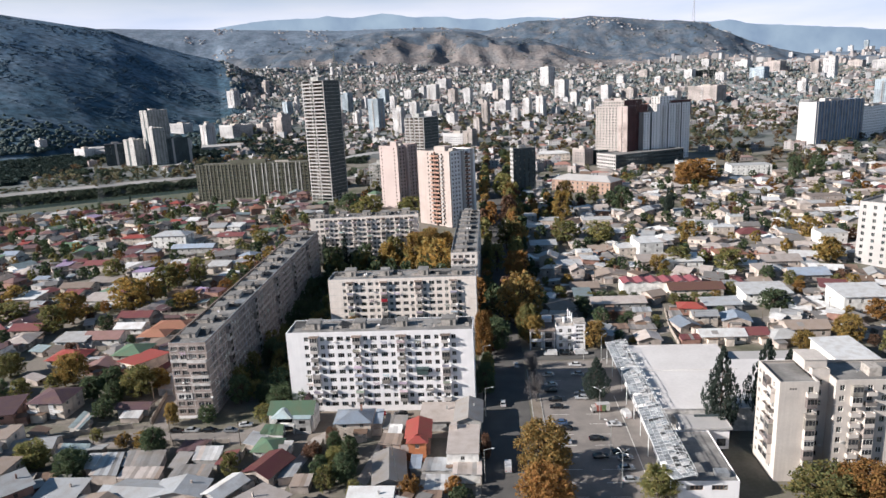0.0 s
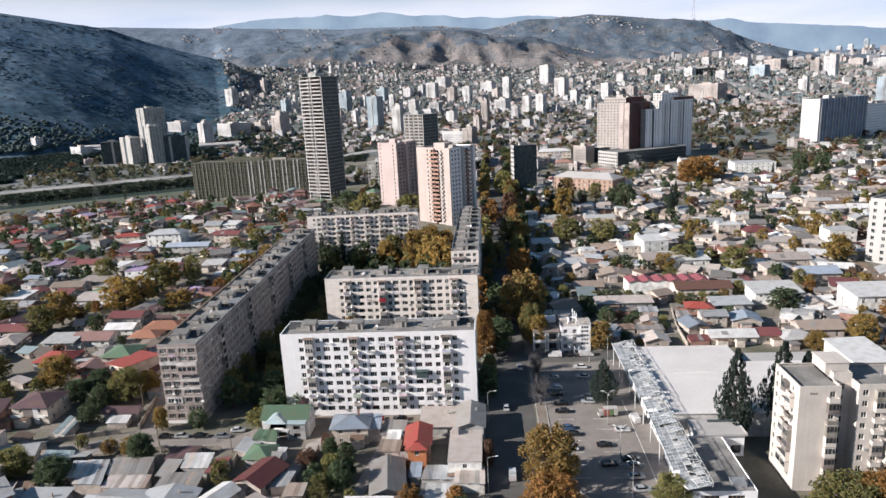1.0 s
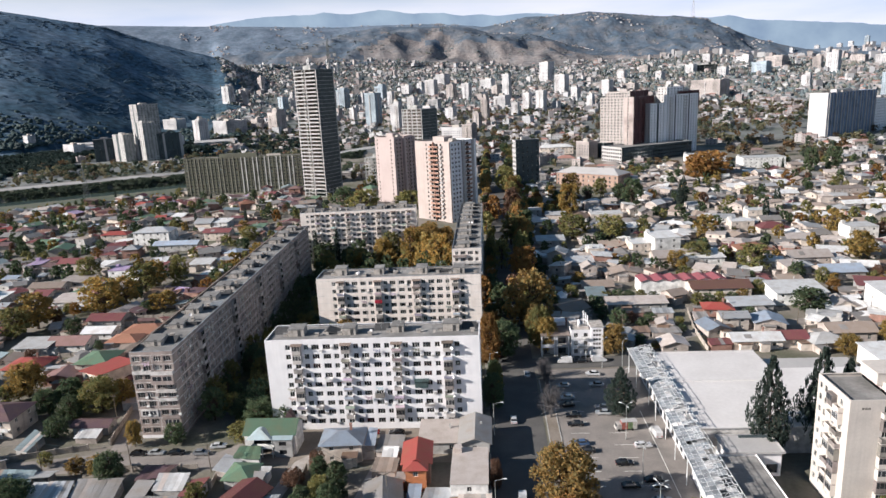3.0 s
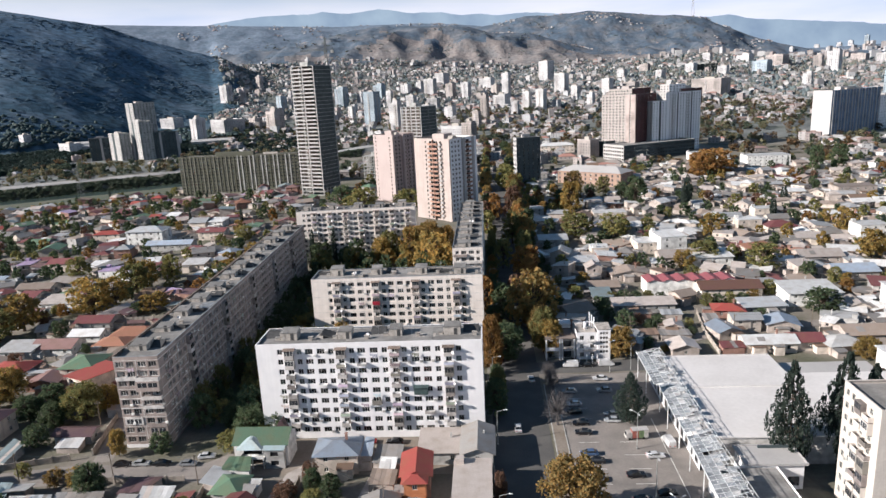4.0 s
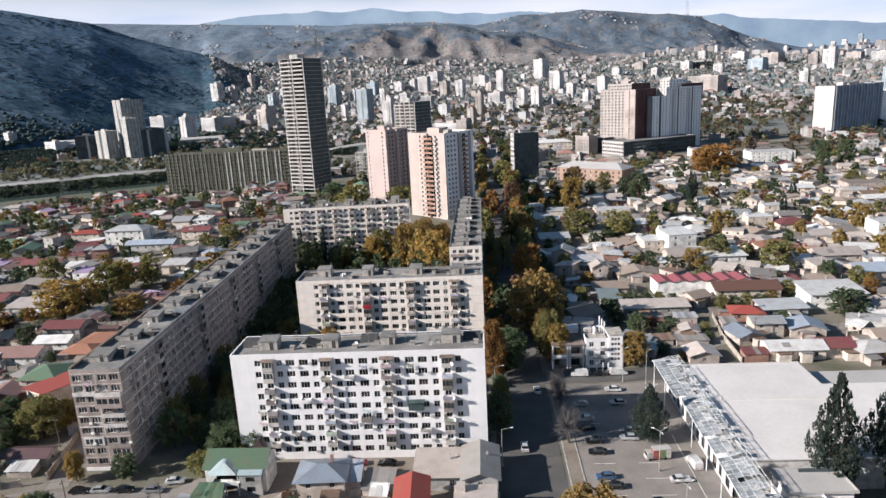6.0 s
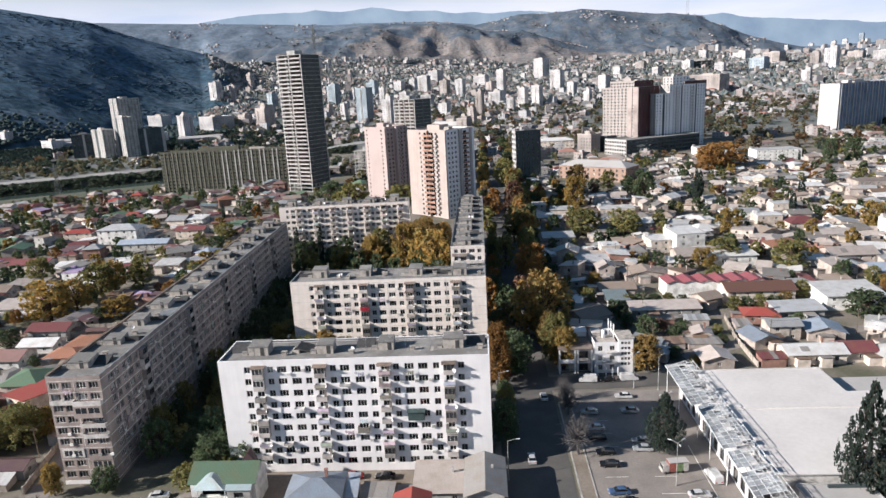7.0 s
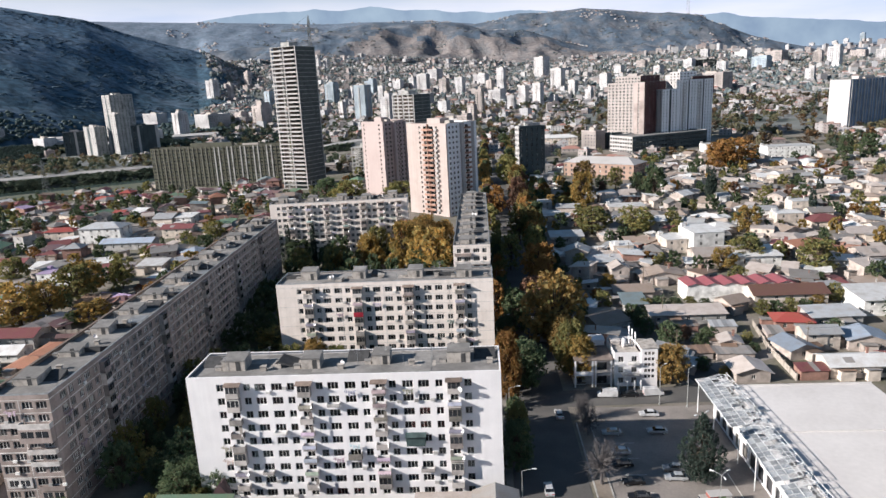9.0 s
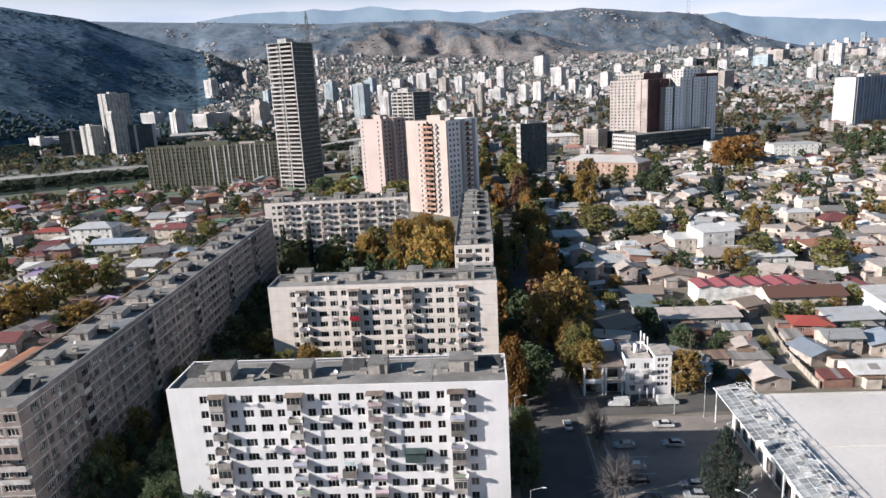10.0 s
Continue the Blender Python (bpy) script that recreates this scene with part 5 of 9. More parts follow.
wing(13.6, 0.6, 34.0, 12.4, 27.2, {0: [("n", 1.6), ("b", 4.8), ("b", 8.2), ("n", 11.6), ("n", 14.6), ("b", 18.0), ("n", 21.5), ("b", 25.4), ("n", 29), ("b", 32)]}, 23)
g = Geo()
g.box(8.0, 13.4, 5.5, 12, 28.0, 30.6)
g.box(7.8, 13.6, 5.3, 12.2, 30.6, 30.8)
part("roof_house", g.mesh("roof_house", [m_f_wall]), block_f)
for k in range(2):
    g = Geo()
    g.box(23 + 9 * k, 26 + 9 * k, 4, 8, 26.6, 28.9)
    part("roof_house", g.mesh("roof_house", [m_shaft]), block_f)
    part("dish", DISH, block_f, pose(9.2 + 12 * k, 6, 26.6, 0, 0, 20))
g = Geo()
for k in range(3):
    g.box(2.4 + 0.62 * k, 2.86 + 0.62 * k, -0.03, -0.004, 25.2, 25.7)
part("number_bars", g.mesh("number_bars", [m_balc_dark]), block_f, kind="stuff")

# ---- market hall with white roof, glass-and-steel canopy ----
m_hall_wall = mat("hall_wall", (0.6, 0.58, 0.56), 0.85, var=0.08, streak=0.1)
m_steel = mat("white_steel", (0.72, 0.73, 0.74), 0.4, var=0.08)
m_acryl = mat("clouded_sheet", (0.19, 0.205, 0.225), 0.45, var=0.3, scale=0.35, fine=1.5, tint=(0.38, 0.39, 0.4), rand=0.35)
hall = thing("market_hall", None, pose(66, 216.5, 0), "large hall with a white membrane roof", "market hall")
g = Geo()
plan = [(0, 0), (28.5, 0), (28.5, 11), (31, 11), (31, 46.5), (0, 46.5)]
g.solid([(*p, 0) for p in plan], [(*p, 7.2) for p in plan])
part("wall", g.mesh("wall", [m_hall_wall]), hall)
g = Geo()
eave = [(-0.3, -0.3), (28.8, -0.3), (28.8, 10.7), (31.3, 10.7), (31.3, 46.8), (-0.3, 46.8)]
g.solid([(*p, 7.2) for p in eave], [(x, y, 7.5 + 0.0107 * y) for x, y in eave])
part("roof", g.mesh("roof", [m_white_roof]), hall)
for y in (25.7,):
    g = Geo()
    g.box(0, 31, y, y + 0.5, 7.6, 8.05)
    part("roof_rib", g.mesh("roof_rib", [m_white_roof]), hall)
g = Geo()
g.box(-0.25, 0.1, -0.25, 46.7, 7.55, 8.25)
g.box(0.1, 31.2, 46.4, 46.7, 7.9, 8.3)
part("parapet", g.mesh("parapet", [m_white_roof]), hall)
g = Geo()
g.box(0, 2.2, 0, 0.7, 0, 0.35)
g.box(0.1, 0.5, 0.7, 1.9, 0, 1.1)
for k in range(6):
    g.tube((0.2, 2.1 + 0.7 * k, 0.3), (0.9, 2.1 + 0.7 * k, 0.3), 0.05, n=4)
g.tube((0.2, 1.9, 0.3), (0.2, 6.2, 0.3), 0.06, n=4)
g.tube((0.9, 1.9, 0.3), (0.9, 6.2, 0.3), 0.06, n=4)
part("roof_unit", g.mesh("roof_unit", [m_metal]), hall, pose(0.6, 34.2, 7.85))
hall2 = thing("market_hall", None, pose(97.32, 229, 0), "white-roofed hall beside the large hall", "market hall")
g = Geo()
g.box(0, 28, 0, 21, 0, 7.2)
g.box(0.6, 28, 21, 33.5, 0, 4.4)
part("wall", g.mesh("wall", [m_hall_wall]), hall2)
g = Geo()
g.solid([(0, -0.3, 7.2), (28.3, -0.3, 7.2), (28.3, 21.2, 7.2), (0, 21.2, 7.2)], [(0, -0.3, 7.62), (28.3, -0.3, 7.62), (28.3, 21.2, 7.84), (0, 21.2, 7.84)])
part("roof", g.mesh("roof", [m_white_roof]), hall2)
g = Geo()
g.solid([(0.4, 21.2, 4.4), (28.3, 21.2, 4.4), (28.3, 33.8, 4.4), (0.4, 33.8, 4.4)], [(0.4, 21.2, 4.9), (28.3, 21.2, 4.9), (28.3, 33.8, 5.4), (0.4, 33.8, 5.4)])
part("roof", g.mesh("roof", [m_pale]), hall2)
annex = thing("annex", None, pose(62.0, 181.6, 0), "flat grey-roofed annex with a white end wall", "annex")
g = Geo()
holed(g, Matrix(), 14.5, 0, 6.2, [(2, 6), (8, 11.8)], [(3.6, 5.0)], 0)
for k in (1, 2, 3):
    holed(g, side(k, 14.5, 24.6), 14.5 if k == 2 else 24.6, 0, 6.2, (), ())
g.box(0.3, 14.2, 0.3, 24.3, 5.6, 5.75, 1)
g.face([(0.3, 0.4, 0.2), (14.2, 0.4, 0.2), (14.2, 0.4, 5.6), (0.3, 0.4, 5.6)], 2)
part("wall", g.mesh("wall", [m_white_wall, m_roof, m_room]), annex)
for x, w in ((4, 4), (9.9, 3.8)):
    part("window", window_mesh(w, 1.4, 3, m_wframe_brown), annex, pose(x, 0.14, 3.6))
g = Geo()
g.box(0, 3.2, 0, 2.4, 0, 1.2)
part("roof_unit", g.mesh("roof_unit", [m_metal]), annex, pose(9.6, 2.0, 5.75))
kiosk = thing("kiosk", None, pose(69.6, 205.9, 0), "low white pavilion with a flat overhanging roof", "pavilion")
g = Geo()
holed(g, pose(0.6, 0.6, 0), 12.4, 0, 6.2, [(1.0, 4.0), (5.0, 8.0), (9.0, 11.6)], [(0.8, 3.2)], 0, 0.3)
for k in (1, 2, 3):
    holed(g, pose(0.6, 0.6, 0) @ side(k, 12.4, 7.4), 12.4 if k == 2 else 7.4, 0, 6.2, (), ())
g.face([(0.8, 1.1, 0.2), (12.8, 1.1, 0.2), (12.8, 1.1, 6.0), (0.8, 1.1, 6.0)], 1)
part("wall", g.mesh("wall", [m_white_wall, m_room]), kiosk)
g = Geo()
g.box(0, 13.6, 0, 8.4, 6.2, 6.5)
for bx in ((0, 13.6, 0, 0.3), (0, 13.6, 8.1, 8.4), (0, 0.3, 0.3, 8.1), (13.3, 13.6, 0.3, 8.1)):
    g.box(*bx, 6.5, 6.75)
part("roof", g.mesh("roof", [m_pale]), kiosk)
g = Geo()
g.box(5.4, 12.4, 7.0, 7.6, 6.5, 7.0)
part("duct", g.mesh("duct", [m_slate]), kiosk)

m_sheet_white = mat("dusty_white_sheet", (0.5, 0.49, 0.49), 0.6, var=0.25, scale=0.7, fine=2.5, rand=0.2)
canopy = thing("canopy", None, pose(0, 0, 0), "long sloping canopy of thin white steel lattice and clouded sheets", "canopy")


def cx(y):
    """Outer edge of the canopy, built in three lengths that step outwards."""
    return 58.9 if y > 243.5 else 60.0 - 0.035 * (244 - y) if y > 224 else 59.9 - 0.027 * (224 - y) + 1.6 * ramp(y, 183, 179)


X_IN = 65.4
rcn = random.Random(5)
for ya, yb, lift in ((179.2, 223.6, 0.0), (224.2, 243.2, 0.25), (243.8, 266.6, 0.1)):
    n_rib = int((yb - ya) / 1.5)
    ys = [ya + (yb - ya) * k / n_rib for k in range(n_rib + 1)]

    def at(y, f, up=0.0):
        return (cx(y) + (X_IN - cx(y)) * f, y, 8.2 + lift + 1.1 * f + up)
    for k, y in enumerate(ys):
        g = Geo()
        g.tube(at(y, 0), at(y, 1), 0.032, n=4)
        if k % 2 == 0:
            g.tube(at(y, 0.45, 0.05), at(y, 1.06, 0.5), 0.05, n=4)
            g.tube(at(y, 1.06, 0.5), at(y, 1.02, -0.6), 0.05, n=4)
        if k < n_rib and k % 2 == 0:
            g.tube(at(y, 0.45, 0.05), at(ys[k + 1], 0.78, 0.35), 0.03, n=4)
            g.tube(at(ys[k + 1], 0.78, 0.35), at(ys[min(k + 2, n_rib)], 0.45, 0.05), 0.035, n=4)
            g.tube(at(y, 1.06, 0.5), at(ys[k + 1], 0.8, 0.35), 0.03, n=4)
        part("rib", g.mesh("rib", [m_steel]), canopy)
    for f, up, r in ((0.0, 0, 0.11), (0.22, 0, 0.028), (0.45, 0.05, 0.05), (0.7, 0.1, 0.028), (0.8, 0.35, 0.035), (1.0, 0, 0.035), (1.06, 0.5, 0.04)):
        g = Geo()
        g.path([at(q, f, up) for q in ys], r)
        part("purlin", g.mesh("purlin", [m_steel]), canopy)
    for k in range(n_rib):
        p, q = ys[k] + 0.04, ys[k + 1] - 0.04
        for f0, f1, keep in ((0.01, 0.22, 0.97), (0.22, 0.45, 0.93), (0.46, 0.7, 0.85), (0.7, 0.98, 0.62)):
            if rcn.random() > keep:
                continue
            g = Geo()
            slab(g, at(p, f0, -0.12), at(p, f1, -0.12), at(q, f1, -0.12), at(q, f0, -0.12), 0.03)
            whole = 0.4 if f0 > 0.4 else 0.04
            part("roof_panel", g.mesh("roof_panel", [m_sheet_white if rcn.random() < whole else m_acryl]), canopy)
for y in (181, 192, 203, 214, 224, 234, 243.5, 255, 266):
    g = Geo()
    g.tube((cx(y) + 0.5, y, 0), (cx(y) + 0.5, y, 8.4), 0.11, n=6)
    part("post", g.mesh("post", [m_steel]), canopy)
walkway = thing("shop_front", None, pose(62.4, 214, 0), "white shop front with dark glass under the canopy", "shop front")
g = Geo()
holed(g, side(3, 3.4, 50), 50, 0, 6.2, [(1.5 + 4 * i, 4.4 + 4 * i) for i in range(12)], [(0.3, 3.6)], 0)
g.box(0.35, 3.4, 0, 50, 6.0, 6.2)
g.face([(0.5, 50, 0.1), (0.5, 0, 0.1), (0.5, 0, 5.5), (0.5, 50, 5.5)], 1)
part("wall", g.mesh("wall", [m_white_wall, m_room]), walkway)

# ---- the two small white buildings by the side street ----
def small_block(label, x, y, w, d, h, floors, cols, yaw, wall_m, roof_m, right=0):
    root = thing("town_house", None, pose(x, y, gz(x, y), 0, 0, yaw), label, "town house")
    g, inn = Geo(), Geo()
    fh = (h - 0.8) / floors
    rows = [(0.9 + fh * k, 0.9 + fh * k + fh * 0.55) for k in range(floors)]
    for k, n in ((0, cols), (1, right), (2, 0), (3, 2)):
        W = w if k in (0, 2) else d
        S = side(k, w, d)
        xs = [W * (i + 0.5) / n for i in range(n)] if n else []
        holed(g, S, W, 0, h, [(q - 0.7, q + 0.7) for q in xs], rows if n else ())
        inn.face([(0.3, 0.4, 0.3), (W - 0.3, 0.4, 0.3), (W - 0.3, 0.4, h - 0.7), (0.3, 0.4, h - 0.7)], 0, S)
        for q in xs:
            for c, e in rows:
                part("window", win("t%.2f" % fh, 1.4, e - c, 1, m_frame)[0], root, S @ pose(q, 0.14, c))
    g.box(0.25, w - 0.25, 0.25, d - 0.25, h - 0.7, h - 0.6, 1)
    part("wall", g.mesh("wall", [wall_m, roof_m]), root)
    part("room", inn.mesh("room", [m_room]), root)
    return root


th = small_block("white three-storey house with a stair tower and roof tanks", 42.6, 281, 6.8, 11, 9.6, 3, 2, 0, m_white_wall, m_shaft)
g = Geo()
holed(g, pose(6.8, -0.4, 0), 4.2, 0, 10.6, [(0.8, 1.55), (1.72, 2.47), (2.64, 3.39)], [(2.4 + 1.6 * k, 3.3 + 1.6 * k) for k in range(5)], 0, 0.25)
holed(g, pose(11.0, -0.4, 0, 0, 0, 90), 6.4, 0, 10.6, [], (), 0)
holed(g, pose(11.0, 6.0, 0, 0, 0, 180), 4.2, 0, 10.6, [], (), 0)
holed(g, pose(6.8, 6.0, 0, 0, 0, -90), 6.4, 0, 10.6, [], (), 0)
g.box(6.8, 11.0, 6.0, 11, 0, 8.6)
g.box(6.6, 11.2, -0.6, 6.2, 10.6, 10.75, 2)
g.face([(7.0, -0.1, 0.5), (10.8, -0.1, 0.5), (10.8, -0.1, 10.4), (7.0, -0.1, 10.4)], 1)
part("stair_tower", g.mesh("stair_tower", [m_white_wall, m_room, m_shaft]), th)
for z, x0, x1 in ((3.6, 2.0, 6.4), (6.6, 3.4, 6.2)):
    g = Geo()
    g.box(x0, x1, -1.2, 0, z - 0.15, z)
    for k in range(12):
        x = x0 + (x1 - x0 - 0.05) * k / 11
        g.box(x, x + 0.05, -1.2, -1.15, z, z + 0.95)
    g.box(x0, x1, -1.22, -1.13, z + 0.95, z + 1.0)
    part("balcony", g.mesh("balcony", [m_frame]), th)
for x in (0.6, 3.0, 4.8, 6.4):
    g = Geo()
    g.box(x - 0.15, x + 0.15, -2.3, -2.0, 0, 2.6)
    part("gate_post", g.mesh("gate_post", [m_white_wall]), th)
g = Geo()
g.tube((3.4, 5, 9), (3.4, 5, 11.4), 0.55, n=12)
part("water_tank", g.mesh("water_tank", [m_white_wall], True), th)
for k in range(3):
    g = Geo()
    g.tube((5.2 + 0.6 * k, 7 - k, 9), (5.2 + 0.6 * k, 7 - k, 14.2 - 0.5 * k), 0.12, n=6)
    g.tube((5.2 + 0.6 * k, 7 - k, 12.6 - 0.5 * k), (5.2 + 0.6 * k, 7 - k, 14.0 - 0.5 * k), 0.2, n=6)
    part("flue", g.mesh("flue", [m_bright]), th)
g = Geo()
g.box(0.3, 2.6, 6, 10, 9.0, 10.2)
g.box(0.1, 2.8, 5.8, 10.2, 10.2, 10.35)
part("roof_house", g.mesh("roof_house", [m_balc]), th)
th2 = thing("town_house", None, pose(32.4, 281, gz(33, 281)), "grey two-storey house with open loggias and a brown roof", "town house")
g = Geo()
holed(g, pose(0, 1.6, 0), 9.6, 0, 7.6, [(0.8, 3.2), (6.0, 8.6)], [(0.1, 2.7), (4.0, 6.2)], 0, 0.3)
for k in (1, 2, 3):
    holed(g, pose(0, 1.6, 0) @ side(k, 9.6, 13.4), 9.6 if k == 2 else 13.4, 0, 7.6, [], (), 0)
g.face([(0.2, 2.6, 0.2), (9.4, 2.6, 0.2), (9.4, 2.6, 7), (0.2, 2.6, 7)], 1)
part("wall", g.mesh("wall", [m_balc, m_room]), th2)
g = Geo()
slab_pts = [(-0.2, -0.4, 7.6), (9.8, -0.4, 7.6), (9.8, 15.2, 7.9), (-0.2, 15.2, 7.9)]
g.solid(slab_pts, [(x, y, z + 0.2) for x, y, z in slab_pts])
part("roof", g.mesh("roof", [mat("brown_felt", (0.2, 0.165, 0.145), 0.9, var=0.2, scale=0.3, fine=2)]), th2)
for x in (0.15, 4.6, 5.4, 9.45):
    g = Geo()
    g.box(x - 0.2, x + 0.2, -0.2, 0.2, 0, 7.6)
    part("pillar", g.mesh("pillar", [m_white_wall]), th2)
g = Geo()
g.box(0.35, 4.4, -0.3, 1.6, 3.3, 3.55)
g.box(0.35, 4.4, -0.3, -0.15, 3.55, 4.5)
part("balcony", g.mesh("balcony", [m_white_wall]), th2)
g = Geo()
g.box(5.6, 9.25, -0.3, 1.6, 3.3, 3.55)
part("balcony", g.mesh("balcony", [m_balc]), th2)
g = Geo()
g.box(5.6, 9.2, 9, 13, 7.8, 9.4)
g.box(5.4, 9.4, 8.8, 13.2, 9.4, 9.55)
part("stair_head", g.mesh("stair_head", [m_white_wall]), th2)

# ---- lamps, cars ----
m_lamp = mat("lamp_post", (0.5, 0.51, 0.5), 0.5, metal=0.5, var=0.1)


def lamp_mesh(h, arm, heads):
    g = Geo()
    g.tube((0, 0, 0), (0, 0, h), 0.11, 0.06, n=8)
    g.tube((0, 0, 0), (0, 0, 0.5), 0.2, 0.16, n=8)
    pole = g.mesh("pole", [m_lamp])
    a = Geo()
    for k in range(heads):
        t = 2 * math.pi * k / heads
        u = Vector((math.cos(t), math.sin(t), 0))
        a.tube((0, 0, h - 0.1), u * arm + Vector((0, 0, h + 0.4)), 0.05, n=6)
    arms = a.mesh("arm", [m_lamp])
    return pole, arms, [(Vector((math.cos(2 * math.pi * k / heads), math.sin(2 * math.pi * k / heads), 0)) * arm, h + 0.4, 360 * k / heads) for k in range(heads)]


g = Geo()
g.solid([(-0.1, -0.14, -0.06), (0.7, -0.14, -0.06), (0.7, 0.14, -0.06), (-0.1, 0.14, -0.06)], [(-0.05, -0.08, 0.08), (0.6, -0.08, 0.08), (0.6, 0.08, 0.08), (-0.05, 0.08, 0.08)])
HEAD = g.mesh("lamp_head", [m_steel])


def lamp(x, y, h=9.0, arm=1.6, heads=1, yaw=0):
    pole, arms, at = lamp_mesh(h, arm, heads)
    root = thing("street_lamp", None, pose(x, y, gz(x, y), 0, 0, yaw), "grey steel street lamp with %s" % ("a single arm" if heads == 1 else "several arms"), "street lamp", "street lamps")
    part("pole", pole, root)
    part("arm", arms, root)
    for u, z, a in at:
        part("lamp_head", HEAD, root, pose(u.x, u.y, z, 0, 0, a))


for x, y in ((15.2, 227.3), (15.1, 191.1), (14.4, 262), (14.3, 312), (14.2, 360)):
    lamp(x, y, 9.5, 2.0, 1, 0)
for x, y, k in ((50.1, 224.2, 3), (49.9, 203.9, 3), (50.0, 188.3, 4), (51.6, 270.5, 1), (57.8, 268.8, 1), (53.6, 246, 2)):
    lamp(x, y, 10, 1.4, k, 30)

PAINTS = [mat("car_paint", c, 0.25, metal=0.3, var=0.02, spec=0.6) for c in ((0.75, 0.75, 0.76), (0.02, 0.02, 0.023), (0.28, 0.29, 0.31), (0.1, 0.16, 0.3), (0.3, 0.02, 0.02), (0.5, 0.51, 0.52))]
m_carglass = mat("car_glass", (0.015, 0.017, 0.02), 0.06, var=0.02, spec=0.8)
m_tyre = mat("tyre", (0.02, 0.02, 0.02), 0.9, var=0.1)
m_rim = mat("wheel_rim", (0.5, 0.5, 0.5), 0.35, metal=0.8, var=0.05)
m_tail = mat("tail_light", (0.35, 0.01, 0.01), 0.3, var=0.02)
m_headl = mat("head_light", (0.75, 0.76, 0.78), 0.15, var=0.02)


def car_meshes(paint, van=False):
    g = Geo()
    if van:
        L, W, prof = 5.0, 1.9, ((-2.5, 0.35), (-2.5, 1.95), (-2.3, 2.05), (1.1, 2.05), (1.8, 1.2), (2.45, 1.0), (2.5, 0.35))
    else:
        L, W, prof = 4.4, 1.76, ((-2.2, 0.35), (-2.2, 0.85), (-2.05, 0.95), (-1.5, 0.98), (1.0, 0.95), (2.0, 0.8), (2.2, 0.62), (2.2, 0.35))
    k = len(prof)
    g.v = [(x, s * (W / 2 - (0.06 if z > 0.9 else 0)), z) for s in (-1, 1) for x, z in prof]
    g.f = [tuple(range(k)), tuple(range(2 * k - 1, k - 1, -1))] + [((i + 1) % k, i, k + i, k + (i + 1) % k) for i in range(k)]
    g.m = [0] * len(g.f)
    body = g.mesh("body", [paint])
    g = Geo()
    if van:
        g.solid([(1.12, -0.86, 1.3), (1.75, -0.86, 1.25), (1.75, 0.86, 1.25), (1.12, 0.86, 1.3)], [(0.9, -0.8, 1.9), (1.28, -0.8, 1.9), (1.28, 0.8, 1.9), (0.9, 0.8, 1.9)])
        cabin, roof = g.mesh("windscreen", [m_carglass]), None
    else:
        g.solid([(-1.75, -0.8, 0.95), (1.05, -0.8, 0.93), (1.05, 0.8, 0.93), (-1.75, 0.8, 0.95)], [(-1.2, -0.64, 1.4), (0.35, -0.64, 1.42), (0.35, 0.64, 1.42), (-1.2, 0.64, 1.4)])
        cabin = g.mesh("windscreen", [m_carglass])
        g = Geo()
        g.solid([(-1.22, -0.65, 1.4), (0.37, -0.65, 1.42), (0.37, 0.65, 1.42), (-1.22, 0.65, 1.4)], [(-1.1, -0.58, 1.46), (0.28, -0.58, 1.48), (0.28, 0.58, 1.48), (-1.1, 0.58, 1.46)])
        roof = g.mesh("roof", [paint])
    g = Geo()
    g.tube((0, -0.1, 0), (0, 0.1, 0), 0.32, n=12)
    tyre = g.mesh("wheel", [m_tyre])
    g = Geo()
    g.tube((0, -0.115, 0), (0, 0.115, 0), 0.19, n=8)
    rim = g.mesh("rim", [m_rim])
    g = Geo()
    g.box(-0.03, 0.03, -0.22, 0.22, -0.08, 0.08)
    return body, cabin, roof, tyre, rim, g.mesh("light", [m_tail]), g.mesh("light", [m_headl]), L, W


def car(paint, van, label):
    body, cabin, roof, tyre, rim, tail, headl, L, W = car_meshes(paint, van)
    root = thing("van" if van else "car", None, pose(0, 0, 0), label, "van" if van else "car", "parked cars")
    part("body", body, root)
    part("windscreen", cabin, root)
    if roof:
        part("roof", roof, root)
    for sx in (-0.3, 0.3):
        for sy in (-1, 1):
            w = part("wheel", tyre, root, pose(sx * L, sy * (W / 2 - 0.12), 0.32))
            part("rim", rim, w)
    for sy in (-0.6, 0.6):
        part("tail_light", tail, root, pose(-L / 2, sy, 0.72))
        part("headlight", headl, root, pose(L / 2, sy, 0.62))
    return root


CARS = [car(p, False, "%s saloon car parked on asphalt" % n) for p, n in zip(PAINTS, ("white", "black", "dark grey", "dark blue", "dark red", "silver"))]
VAN = car(PAINTS[0], True, "white delivery van parked on asphalt")
used = set()


def park(k, x, y, yaw):
    src = VAN if k == 9 else CARS[k]
    m = pose(x, y, gz(x, y) + 0.07, 0, 0, yaw)
    if k in used:
        return copy_thing(src, m)
    used.add(k)
    src.matrix_basis = m
    return src


rc = random.Random(77)
